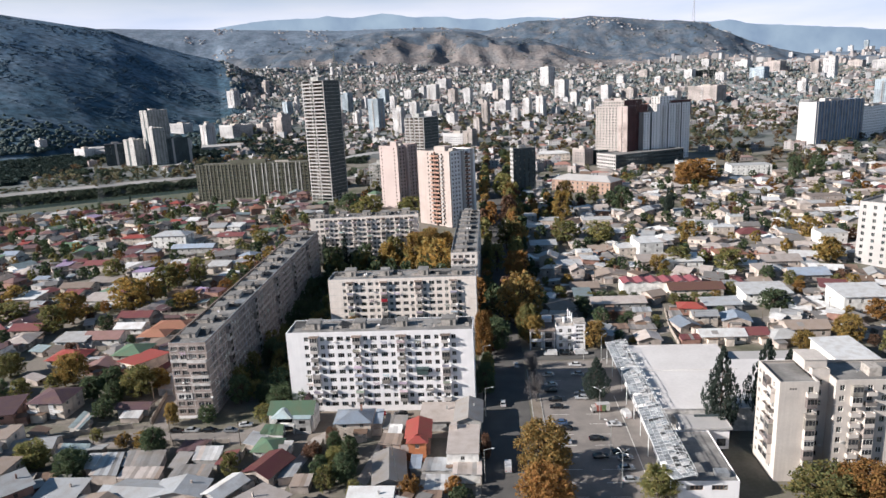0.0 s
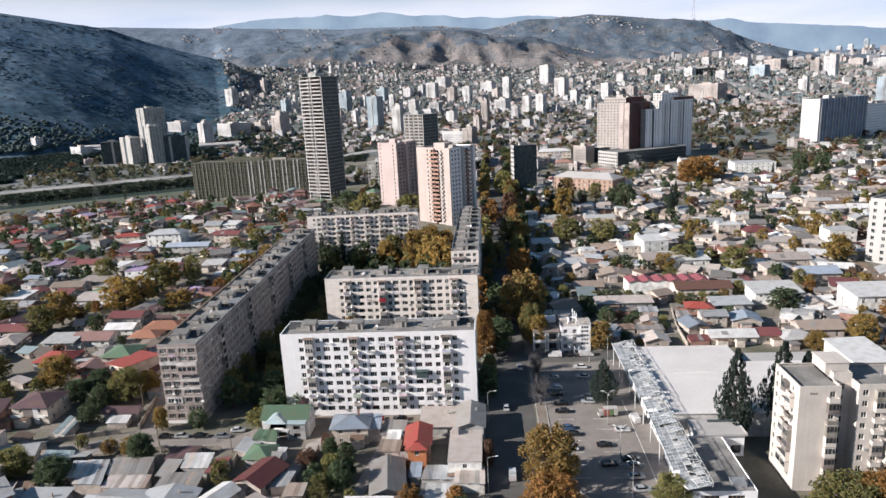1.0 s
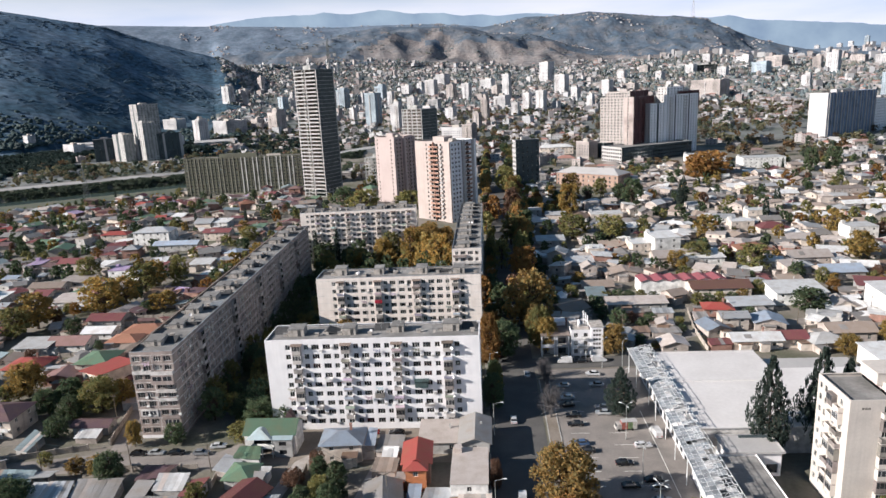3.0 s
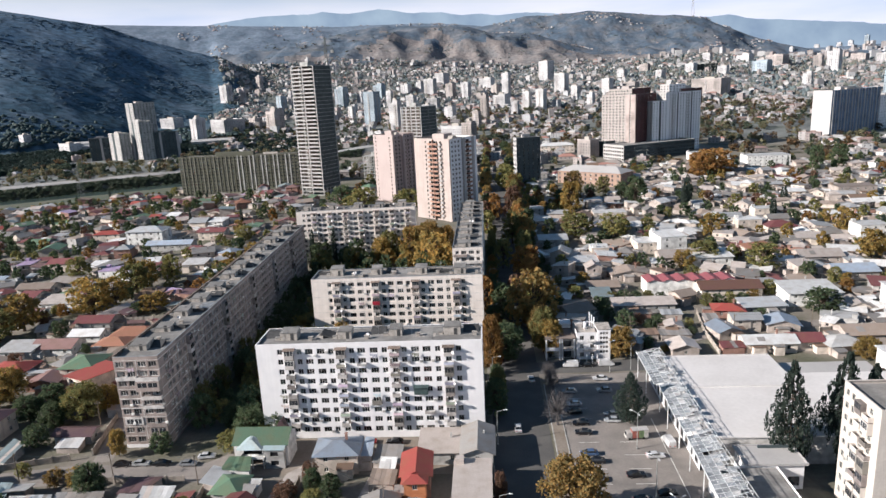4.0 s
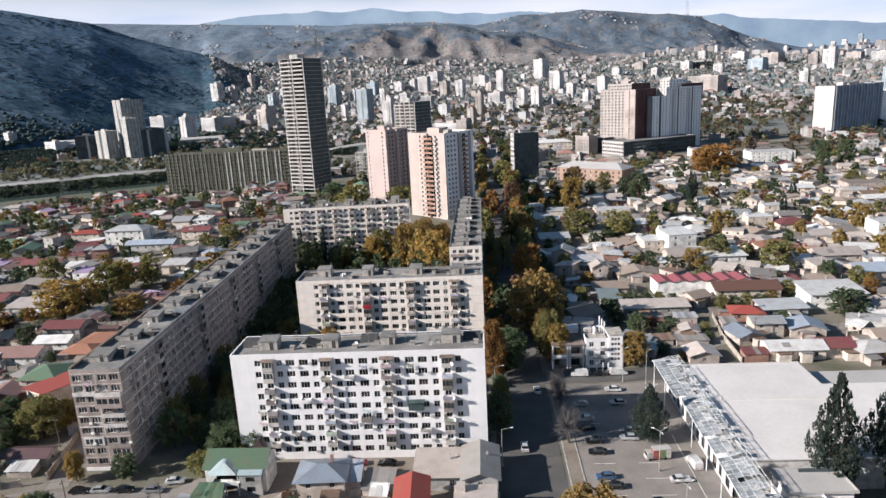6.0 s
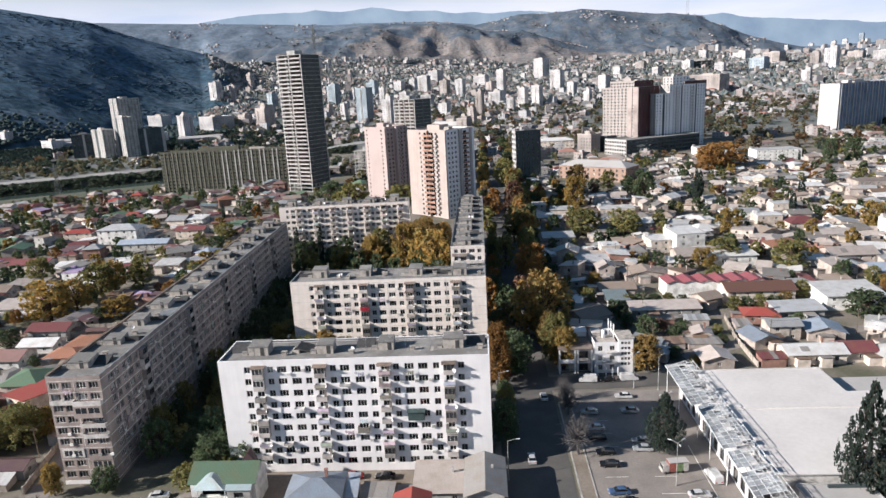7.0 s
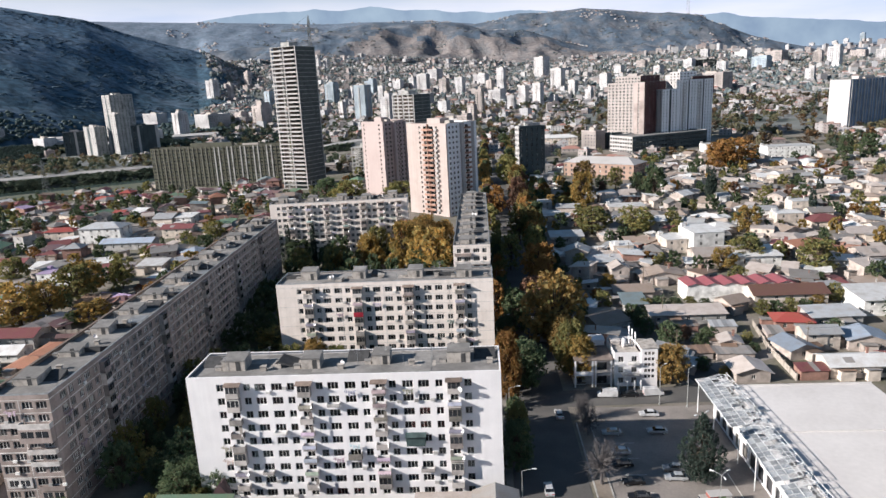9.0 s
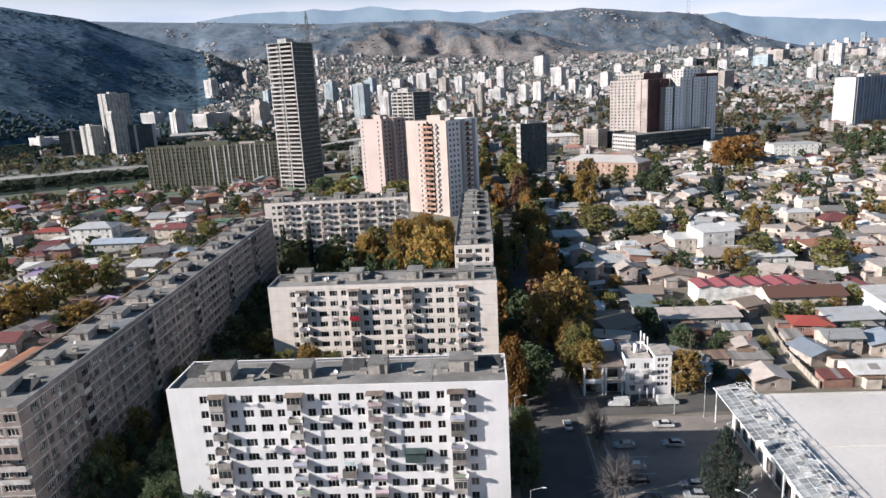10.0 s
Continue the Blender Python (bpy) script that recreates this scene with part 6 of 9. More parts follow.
for k, x, y, a in ((5, 37.2, 256.4, 178), (0, 37.4, 248.2, 181), (1, 36.9, 243.4, 180), (1, 37.8, 237.0, 182), (1, 37.8, 232.0, 179), (3, 37.8, 221.7, 184), (1, 38.9, 218.1, 180), (5, 47.5, 256.7, 178), (0, 47.6, 264.8, 179), (5, 46.5, 238.3, 176), (2, 47.0, 241.6, 178), (9, 58.5, 226.4, 97), (0, 53.7, 220.2, 4), (1, 47.3, 212.0, 2), (1, 46.9, 202.3, 3), (1, 52.6, 204.6, 6), (2, 53.4, 201.4, 4), (5, 52.6, 196.5, 3), (5, 52.9, 190.9, 4), (0, 37.6, 210.4, 180), (2, 37.2, 203.6, 182), (0, 26.4, 265.4, 92), (0, 20.8, 234.8, 91), (9, 21.3, 197.4, 90), (9, 39.8, 275.3, 176), (1, 45.4, 275.2, 178), (9, 51.4, 275.6, 2), (5, 17, 300, 90), (1, 17.2, 282, 90), (5, 26, 318, 270)):
    park(k, x, y, a)
for k, x, y, a in ((1, -81.8, 219.2, 2), (5, -76.8, 219.5, 3), (1, -71.2, 219.4, 2), (2, -64.2, 219.2, 1), (0, -60.7, 222.6, 8), (0, -27, 229, 182), (4, -19, 229, 2), (0, -2, 229, 180), (1, -12, 228.6, 178)):
    park(k, x, y, a)
for k, y in enumerate(range(330, 560, 11)):
    park(rc.choice((0, 0, 1, 2, 3, 5)), 14.9 + 0.004 * (y - 330), y + rc.uniform(-2, 2), 90 + rc.uniform(-3, 3))
# small lorry with a painted box, beside a white van
truck = thing("stall_lorry", None, pose(51.0, 229.5, 0.07, 0, 0, 6), "small lorry with a faded red and green painted box", "lorry")
for x0, x1, z1, c, nm in ((-2.9, -1.3, 2.0, (0.42, 0.4, 0.38), "cab"), (-1.2, 0.4, 2.6, (0.3, 0.1, 0.08), "red"), (0.4, 1.8, 2.6, (0.16, 0.22, 0.11), "green"), (1.8, 2.9, 2.6, (0.5, 0.48, 0.45), "grey")):
    g = Geo()
    g.solid([(x0, -1, 0.5), (x1, -1, 0.5), (x1, 1, 0.5), (x0, 1, 0.5)], [(x0 + (0.35 if nm == "cab" else 0), -0.93, z1), (x1, -0.93, z1), (x1, 0.93, z1), (x0 + (0.35 if nm == "cab" else 0), 0.93, z1)])
    part("panel" if nm != "cab" else "cab", g.mesh("panel", [mat("lorry_" + nm, c, 0.5, var=0.25, scale=1.5, fine=6)]), truck)
g = Geo()
g.box(-1.25, 3.0, -1.05, 1.05, 2.6, 2.68)
part("roof", g.mesh("roof", [m_pale]), truck)
g = Geo()
g.solid([(-2.78, -0.85, 1.2), (-2.7, -0.85, 1.2), (-2.7, 0.85, 1.2), (-2.78, 0.85, 1.2)], [(-2.62, -0.8, 1.85), (-2.55, -0.8, 1.85), (-2.55, 0.8, 1.85), (-2.62, 0.8, 1.85)])
part("windscreen", g.mesh("windscreen", [m_carbon]), truck)
for sx in (-2.0, 1.7):
    for sy in (-0.9, 0.9):
        g = Geo()
        g.tube((sx, sy - 0.1, 0.36), (sx, sy + 0.1, 0.36), 0.36, n=12)
        part("wheel", g.mesh("wheel", [m_tyre]), truck)

# ---- low houses ----
def sheet_roof(name, col, rough=0.55, metal=0.25, seam=1.1):
    """Sheet roofing with seams, rust blooms and a shade of its own for each roof."""
    m = mat(name, col, rough, metal, var=0.16, scale=0.35, fine=3.0, rand=0.28, tint=tuple(0.7 * c + 0.02 * k for c, k in zip(col, (3, 2, 1))))
    n, l = m.node_tree.nodes, m.node_tree.links
    tc, wv, bp = n.new("ShaderNodeTexCoord"), n.new("ShaderNodeTexWave"), n.new("ShaderNodeBump")
    wv.inputs["Scale"].default_value = seam
    wv.bands_direction = "X"
    l.new(tc.outputs["Object"], wv.inputs["Vector"])
    bp.inputs["Strength"].default_value, bp.inputs["Distance"].default_value = 0.3, 0.05
    l.new(wv.outputs["Fac"], bp.inputs["Height"])
    l.new(bp.outputs["Normal"], n["Principled BSDF"].inputs["Normal"])
    return m


ROOF = {k: sheet_roof("roof_" + k, c) for k, c in dict(
    red=(0.31, 0.07, 0.06), orange=(0.3, 0.15, 0.1), maroon=(0.18, 0.065, 0.07), rose=(0.32, 0.2, 0.185), brown=(0.19, 0.105, 0.085), rust=(0.24, 0.17, 0.13),
    green=(0.12, 0.19, 0.125), teal=(0.27, 0.33, 0.35), blue=(0.32, 0.37, 0.45), lilac=(0.36, 0.28, 0.42), plum=(0.12, 0.075, 0.085), steel=(0.39, 0.4, 0.415),
    grey=(0.28, 0.268, 0.26), white=(0.62, 0.615, 0.61), pale=(0.5, 0.445, 0.412), tan=(0.32, 0.262, 0.222)).items()}
WALL = {k: mat("wall_" + k, c, 0.9, var=0.1, scale=0.4, fine=3, rand=0.15, streak=0.1) for k, c in dict(
    white=(0.72, 0.71, 0.69), cream=(0.6, 0.53, 0.465), grey=(0.4, 0.39, 0.38), stone=(0.42, 0.368, 0.334), brick=(0.3, 0.18, 0.145), orange=(0.5, 0.2, 0.09)).items()}
# sheet behind wall openings; the unlit inside is put into its dark colour
m_dark_hole = mat("dark_opening", (0.03, 0.03, 0.033), 0.3, var=0.2)
ROOFWORD = dict(red="bright red", orange="orange", maroon="maroon", rose="faded pink", brown="brown", rust="rusty", green="green", teal="pale teal", blue="blue-grey", lilac="lilac", plum="dark plum", steel="grey steel", grey="dark grey", white="white", pale="pale asbestos", tan="tan")
KINDWORD = dict(hip="hipped", gx="gabled", gy="gabled", shed="lean-to", flat="flat")


def house_meshes(w, d, h, kind, roof, wall, annex=0, extra=0):
    g, r, inn = Geo(), Geo(), Geo()
    floors = 1 if h < 4.6 else 2 if h < 8.2 else max(2, int(h / 3))
    fh = h / floors
    rows = [(fh * k + fh * 0.34, fh * k + fh * 0.76) for k in range(floors)]
    spots = []
    for k in range(4):
        W = w if k in (0, 2) else d
        S = pose(-w / 2, -d / 2, 0) @ side(k, w, d)
        n = max(1, int(W / 4.6)) if k in (0, 1) else 0
        cols = [(W * (i + 0.5) / n - 0.55, W * (i + 0.5) / n + 0.55) for i in range(n)]
        holed(g, S, W, -1.2, h, cols, rows if n else (), 0, 0.18)
        if n:
            g.face([(0.2, 0.2, 0.2), (W - 0.2, 0.2, 0.2), (W - 0.2, 0.2, h - 0.2), (0.2, 0.2, h - 0.2)], 1, S)
            spots += [(S, (a + b) / 2, c, e - c) for a, b in cols for c, e in rows]
    o, t = 0.7, 0.12
    rise = min(w, d) * 0.17 + 0.25
    if kind == "gx":
        ym = d / 2 + o
        for s in (-1, 1):
            slab(r, (-w / 2 - o, s * ym, h - 0.1), (w / 2 + o, s * ym, h - 0.1), (w / 2 + o, 0, h + rise), (-w / 2 - o, 0, h + rise), t) if s < 0 else slab(r, (-w / 2 - o, 0, h + rise), (w / 2 + o, 0, h + rise), (w / 2 + o, ym, h - 0.1), (-w / 2 - o, ym, h - 0.1), t)
        for x in (-w / 2, w / 2):
            g.face([(x, -d / 2, h), (x, d / 2, h), (x, 0, h + rise * 0.93)])
    elif kind == "gy":
        xm = w / 2 + o
        slab(r, (-xm, -d / 2 - o, h - 0.1), (0, -d / 2 - o, h + rise), (0, d / 2 + o, h + rise), (-xm, d / 2 + o, h - 0.1), t)
        slab(r, (0, -d / 2 - o, h + rise), (xm, -d / 2 - o, h - 0.1), (xm, d / 2 + o, h - 0.1), (0, d / 2 + o, h + rise), t)
        for y in (-d / 2, d / 2):
            g.face([(-w / 2, y, h), (w / 2, y, h), (0, y, h + rise * 0.93)])
    elif kind == "hip":
        k = min(w, d) * 0.5
        a, b = max(0.1, w / 2 - k), max(0.1, d / 2 - k)
        r.solid([(-w / 2 - o, -d / 2 - o, h - 0.1), (w / 2 + o, -d / 2 - o, h - 0.1), (w / 2 + o, d / 2 + o, h - 0.1), (-w / 2 - o, d / 2 + o, h - 0.1)], [(-a, -b, h + rise), (a, -b, h + rise), (a, b, h + rise), (-a, b, h + rise)])
    elif kind == "shed":
        slab(r, (-w / 2 - o, -d / 2 - o, h + 0.02), (w / 2 + o, -d / 2 - o, h + 0.02), (w / 2 + o, d / 2 + o, h + 1.1), (-w / 2 - o, d / 2 + o, h + 1.1), t)
        for x in (-w / 2, w / 2):
            g.face([(x, -d / 2, h), (x, d / 2, h), (x, d / 2, h + 1.0)])
        g.face([(w / 2, d / 2, h), (-w / 2, d / 2, h), (-w / 2, d / 2, h + 1.0), (w / 2, d / 2, h + 1.0)])
    else:
        r.box(-w / 2 - 0.15, w / 2 + 0.15, -d / 2 - 0.15, d / 2 + 0.15, h, h + 0.2)
        r.box(-w / 2 + 0.4, -w / 2 + 2.2, d / 2 - 2.6, d / 2 - 0.6, h + 0.2, h + 1.5)
    if annex:
        # a lower wing built on to the back or the side, under its own lean-to
        aw, ad, ah = (w * 0.55, 4.0, min(h, 3.0) * 0.85) if annex == 1 else (3.6, d * 0.6, min(h, 3.0) * 0.85)
        cx_, cy_ = (-w * 0.2, -d / 2 - ad / 2) if annex == 1 else (w / 2 + aw / 2, d * 0.12)
        g.box(cx_ - aw / 2, cx_ + aw / 2, cy_ - ad / 2, cy_ + ad / 2, -1.2, ah)
        if annex == 1:
            slab(r, (cx_ - aw / 2 - 0.3, cy_ - ad / 2 - 0.3, ah + 0.02), (cx_ + aw / 2 + 0.3, cy_ - ad / 2 - 0.3, ah + 0.02), (cx_ + aw / 2 + 0.3, cy_ + ad / 2, ah + 0.5), (cx_ - aw / 2 - 0.3, cy_ + ad / 2, ah + 0.5), 0.1)
        else:
            slab(r, (cx_ - aw / 2, cy_ - ad / 2 - 0.3, ah + 0.5), (cx_ + aw / 2 + 0.3, cy_ - ad / 2 - 0.3, ah + 0.02), (cx_ + aw / 2 + 0.3, cy_ + ad / 2 + 0.3, ah + 0.02), (cx_ - aw / 2, cy_ + ad / 2 + 0.3, ah + 0.5), 0.1)
    if extra:
        # what its owners added: lean-tos, a porch, a chimney, a patched sheet, a tank
        q = random.Random(extra * 31 + int(w * 7 + d * 3))
        for k in range(extra % 3 + 1):
            sx, sy = q.choice((-1, 1)), q.choice((-1, 1))
            lw, ld, lh = q.uniform(2.2, 4.5), q.uniform(2.0, 3.6), min(h, 3.0) * q.uniform(0.7, 0.95)
            cx_, cy_ = (sx * (w / 2 + lw / 2 - 0.05), sy * q.uniform(0, 0.3) * d) if k % 2 else (sx * q.uniform(0, 0.35) * w, sy * (d / 2 + ld / 2 - 0.05))
            g.box(cx_ - lw / 2 + 0.1, cx_ + lw / 2 - 0.1, cy_ - ld / 2 + 0.1, cy_ + ld / 2 - 0.1, -1.2, lh)
            t0, t1 = (0.05, 0.45) if q.random() < 0.5 else (0.4, 0.08)
            slab(r, (cx_ - lw / 2 - 0.2, cy_ - ld / 2 - 0.2, lh + t0), (cx_ + lw / 2 + 0.2, cy_ - ld / 2 - 0.2, lh + t0), (cx_ + lw / 2 + 0.2, cy_ + ld / 2 + 0.2, lh + t1), (cx_ - lw / 2 - 0.2, cy_ + ld / 2 + 0.2, lh + t1), 0.08, 1 + q.randrange(2))
        top = h + rise * 0.6
        if extra in (2, 5):
            g.box(w * 0.18, w * 0.18 + 0.42, d * 0.1, d * 0.1 + 0.42, h, top + 0.9)
        if kind in ("gx", "hip", "gy"):
            s_ = 0.25 * w
            if kind == "gx" and extra == 2:
                zz = lambda y: h - 0.1 + (rise + 0.1) * (1 - abs(y) / (d / 2 + o)) + t + 0.02
                slab(r, (-s_, -d * 0.4, zz(-d * 0.4)), (-s_ + 2.4, -d * 0.4, zz(-d * 0.4)), (-s_ + 2.4, -d * 0.15, zz(-d * 0.15)), (-s_, -d * 0.15, zz(-d * 0.15)), 0.04, 1)
    return g.mesh("wall", [WALL[wall], m_dark_hole]), r.mesh("roof", [ROOF[roof], ROOF["grey"], ROOF["rust"]]), spots


g = Geo()
g.box(-0.3, 0.3, -0.3, 0.3, 0, 1.6)
g.box(-0.38, 0.38, -0.38, 0.38, 1.6, 1.75)
CHIMNEY = g.mesh("chimney", [WALL["brick"]])
DONE = []


def house(x, y, w, d, h, kind, roof, wall, yaw=0.0, fine=True):
    wm, rm, spots = house_meshes(w, d, h, kind, roof, wall, 0, int(abs(x * 3 + y * 5)) % 5)
    root = thing("house", None, pose(x, y, gz(x, y), 0, 0, yaw), "%s house with a %s %s roof" % (wall if wall != "orange" else "orange-washed", ROOFWORD[roof], KINDWORD[kind]), "house", "low houses")
    part("wall", wm, root)
    part("roof", rm, root)
    if fine:
        for S, xx, c, hh in spots:
            part("window", win("h%.1f" % hh, 1.1, round(hh, 1), 1, m_frame)[0], root, S @ pose(xx, 0.08, c))
        if kind not in ("flat", "shed") and int(x * 3 + y) % 6 == 0:
            part("chimney", CHIMNEY, root, pose(w * 0.2, d * 0.12, h + min(w, d) * 0.16))
    DONE.append((x, y, max(w, d) / 2))
    return root


# ---- trees ----
m_twig = mat("bare_twigs", (0.13, 0.12, 0.12), 0.95, var=0.2, scale=1.0, fine=8)
m_bark = mat("bark", (0.1, 0.075, 0.055), 0.95, var=0.3, scale=1.0, fine=8)
LEAF = {
    "gold": island_mat("gold_leaves", ((0.338, 0.231, 0.069), (0.281, 0.213, 0.073), (0.200, 0.181, 0.069), (0.388, 0.250, 0.073)), translucent=1),
    "orange": island_mat("orange_leaves", ((0.319, 0.160, 0.055), (0.363, 0.193, 0.066), (0.220, 0.127, 0.050), (0.297, 0.182, 0.055)), translucent=1),
    "olive": island_mat("olive_leaves", ((0.169, 0.189, 0.072), (0.227, 0.208, 0.081), (0.130, 0.159, 0.065), (0.267, 0.224, 0.081)), translucent=1),
    "amber": island_mat("amber_leaves", ((0.324, 0.204, 0.066), (0.240, 0.180, 0.067), (0.372, 0.222, 0.072), (0.192, 0.156, 0.062)), translucent=1),
    "dark": island_mat("dark_leaves", ((0.074, 0.113, 0.062), (0.101, 0.140, 0.071), (0.062, 0.090, 0.052), (0.132, 0.152, 0.078)), translucent=1),
    "brown": island_mat("russet_leaves", ((0.203, 0.109, 0.0725), (0.145, 0.087, 0.058), (0.232, 0.131, 0.087), (0.116, 0.0798, 0.058)), translucent=1),
    "needle": island_mat("needles", ((0.034, 0.052, 0.042), (0.048, 0.066, 0.054), (0.028, 0.042, 0.034), (0.06, 0.074, 0.06)), translucent=1),
}
TREEWORD = dict(amber="brown and olive autumn", gold="yellow-gold autumn", orange="orange-brown autumn", olive="olive-green", dark="dark green", brown="russet", spruce="dark green conical spruce", cypress="slim dark cypress", bare="leafless grey")


def leaves(rng, centres, size, per):
    """Many small leaf clumps round the given centres, each a bent pair of faces."""
    n = len(centres) * per
    c = np.repeat(np.array([q[:3] for q in centres]), per, axis=0)
    rad = np.repeat(np.array([q[3] for q in centres]), per)
    u = rng.normal(size=(n, 3))
    u /= np.linalg.norm(u, axis=1)[:, None]
    c = c + u * (rad * rng.uniform(0.3, 1.15, n))[:, None] * np.array([1, 1, 0.85])
    a = rng.normal(size=(n, 3))
    a /= np.linalg.norm(a, axis=1)[:, None]
    b = np.cross(a, u + 0.35 * rng.normal(size=(n, 3)))
    b /= np.linalg.norm(b, axis=1)[:, None] + 1e-6
    s = (size * rng.uniform(0.6, 1.3, n))[:, None]
    v = np.stack([c - a * s - 0.1 * b * s, c - b * s * 0.75, c + a * s, c + b * s * 0.75 + 0.25 * u * s], axis=1).reshape(-1, 3)
    f = np.arange(4 * n).reshape(n, 4)
    return v, f


def crown_mesh(mat_, v, f):
    me = bpy.data.meshes.new("crown")
    me.from_pydata(v.tolist(), [], f.tolist())
    me.materials.append(mat_)
    return me


def tree_meshes(kind, seed, clumps=26, per=34, size=0.075):
    """A tree one metre high and about one metre wide, to be scaled."""
    rng = np.random.default_rng(seed)
    g = Geo()
    if kind in ("spruce", "cypress"):
        g.tube((0, 0, 0), (0, 0, 0.97), 0.022, 0.003, n=6)
        cs = []
        layers = 22 if kind == "spruce" else 14
        for k in range(layers):
            z = (0.17 if kind == "spruce" else 0.07) + (0.81 if kind == "spruce" else 0.9) * k / layers
            R = 0.52 * min(1.0, 0.42 + 2.6 * (z - 0.15)) * min(1.0, ((1 - z) / 0.62)) ** 0.9 * rng.uniform(0.8, 1.1) if kind == "spruce" else 0.42 * math.sin(math.pi * min(1, 0.12 + 0.86 * z)) ** 0.6
            nb = max(3, int(13 * (1 - z) + 3))
            for q in range(nb):
                t = 2 * math.pi * (q + rng.random()) / nb
                for rr in ((0.55, 1.0) if kind == "spruce" else (0.8,)):
                    cs.append((R * rr * math.cos(t), R * rr * math.sin(t), z - 0.06 * rr * (kind == "spruce"), 0.055 * (1.2 - z) + 0.012 if kind == "spruce" else 0.1))
                if kind == "spruce" and k % 2 == 0:
                    g.tube((0, 0, z), (R * 0.8 * math.cos(t), R * 0.8 * math.sin(t), z - 0.05), 0.006, 0.002, n=3)
        v, f = leaves(rng, cs, 0.017 if kind == "spruce" else 0.05, 24 if kind == "spruce" else 10)
        return g.mesh("trunk", [m_bark]), crown_mesh(LEAF["needle"], v, f)
    g.tube((0, 0, 0), (0.01, 0.01, 0.42), 0.03, 0.02, n=7)
    cs = []
    for k in range(clumps):
        t, z = 2 * math.pi * rng.random(), rng.uniform(0.15, 0.92)
        R = 0.4 * math.sin(math.pi * (0.2 + 0.7 * (z - 0.12) / 0.82)) ** 0.7 * rng.uniform(0.2, 1.1) ** 0.6
        cs.append((R * math.cos(t), R * math.sin(t), z, rng.uniform(0.05, 0.1)))
        if k % 2 == 0:
            g.tube((0.005, 0.005, 0.25 + 0.2 * rng.random()), (0.8 * R * math.cos(t), 0.8 * R * math.sin(t), z), 0.012, 0.003, n=4)
    g.tube((0.01, 0.01, 0.42), (0, 0, 0.8), 0.02, 0.004, n=5)
    if kind == "bare":
        for k in range(420):
            c = Vector(cs[k % len(cs)][:3])
            e = c * 0.9 + Vector((0, 0, 0.06)) + Vector(rng.normal(size=3).tolist()) * 0.1
            f = c * 0.75 + Vector((0, 0, 0.12)) + Vector(rng.normal(size=3).tolist()) * 0.03
            g.tube(f, e, 0.003, 0.0008, n=3)
        return g.mesh("trunk", [m_twig]), None
    v, f = leaves(rng, cs, size, per)
    return g.mesh("trunk", [m_bark]), crown_mesh(LEAF[kind], v, f)


TREES = {}


def tree_set(kind, big, k):
    key = (kind, big, k)
    if key not in TREES:
        sd = sum(ord(ch) for ch in kind) + 17 * k + (900 if big == "far" else 500 if big else 0)
        TREES[key] = tree_meshes(kind, sd, *((44, 13, 0.07) if big == "far" else (240, 34, 0.02) if big else (110, 20, 0.033)))
    return TREES[key]


def tree(kind, x, y, h, r, big=None):
    big = (y < 300 and h > 7) if big is None else big
    tm, cm = tree_set(kind, big, int(abs(x * 7 + y * 3)) % (3 if big else 4))
    root = thing("tree", None, pose(x, y, gz(x, y) - 0.05, 0, 0, (x * 37 + y * 11) % 360), "%s tree" % TREEWORD[kind] + " standing among buildings", "tree", "trees")
    wide = 2 * r / (1.0 if kind in ("spruce", "cypress") else 0.95)
    root.scale = (wide, wide, h)
    part("trunk", tm, root)
    if cm:
        part("crown", cm, root)
    DONE.append((x, y, min(r, 5)))
    return root

# ---- houses in front of the white block ----
def lean(label, quad, h0, h1, roof, wall, over=0.3):
    """A lean-to of any four-sided plan (counter-clockwise from the near corner), h0 high in front and h1 behind."""
    cx_, cy_ = sum(q[0] for q in quad) / 4, sum(q[1] for q in quad) / 4
    root = thing("shed", None, pose(cx_, cy_, gz(cx_, cy_)), label, "shed", "sheds")
    low = [(q[0] - cx_, q[1] - cy_) for q in quad]
    hs = (h0, h0, h1, h1)
    g = Geo()
    g.solid([(*p, -0.5) for p in low], [(*p, h) for p, h in zip(low, hs)])
    part("wall", g.mesh("wall", [WALL[wall]]), root)
    n_ = max(2, int(math.hypot(low[1][0] - low[0][0], low[1][1] - low[0][1]) / 1.1))
    big = [Vector((p[0] * (1 + over / max(1, abs(p[0]))), p[1] * (1 + over / max(1, abs(p[1]))), h + 0.03)) for p, h in zip(low, hs)]
    # sheets lapped one over another, a little uneven
    rg = random.Random(int(cx_ * 10))
    for k in range(n_):
        a, b = k / n_, (k + 1) / n_
        dz, end = 0.03 * (k % 2), rg.uniform(-0.12, 0.12)
        p0, p1 = big[0].lerp(big[1], a), big[0].lerp(big[1], b + 0.01)
        p3, p2 = big[3].lerp(big[2], a), big[3].lerp(big[2], b + 0.01)
        u = Vector((0, end, dz))
        r = Geo()
        slab(r, p0 + u, p1 + u, p2 + Vector((0, 0, dz)), p3 + Vector((0, 0, dz)), 0.03)
        part("roof_sheet", r.mesh("roof_sheet", [ROOF[roof] if rg.random() < 0.88 else ROOF[rg.choice(("grey", "pale", "tan"))]]), root)
    DONE.append((cx_, cy_, max(abs(low[0][0]), abs(low[0][1]))))
    return root


# two-storey green-roofed house with a loggia and a glazed bay
gh = thing("house", None, pose(-51.5, 217.2, 0), "white two-storey house with a green gabled roof and a loggia", "house", "low houses")
g = Geo()
holed(g, pose(0, 1.5, 0), 13.8, 0, 6.0, [(2.4, 7.6)], [(0.2, 2.6), (3.1, 5.3)], 0, 0.25)
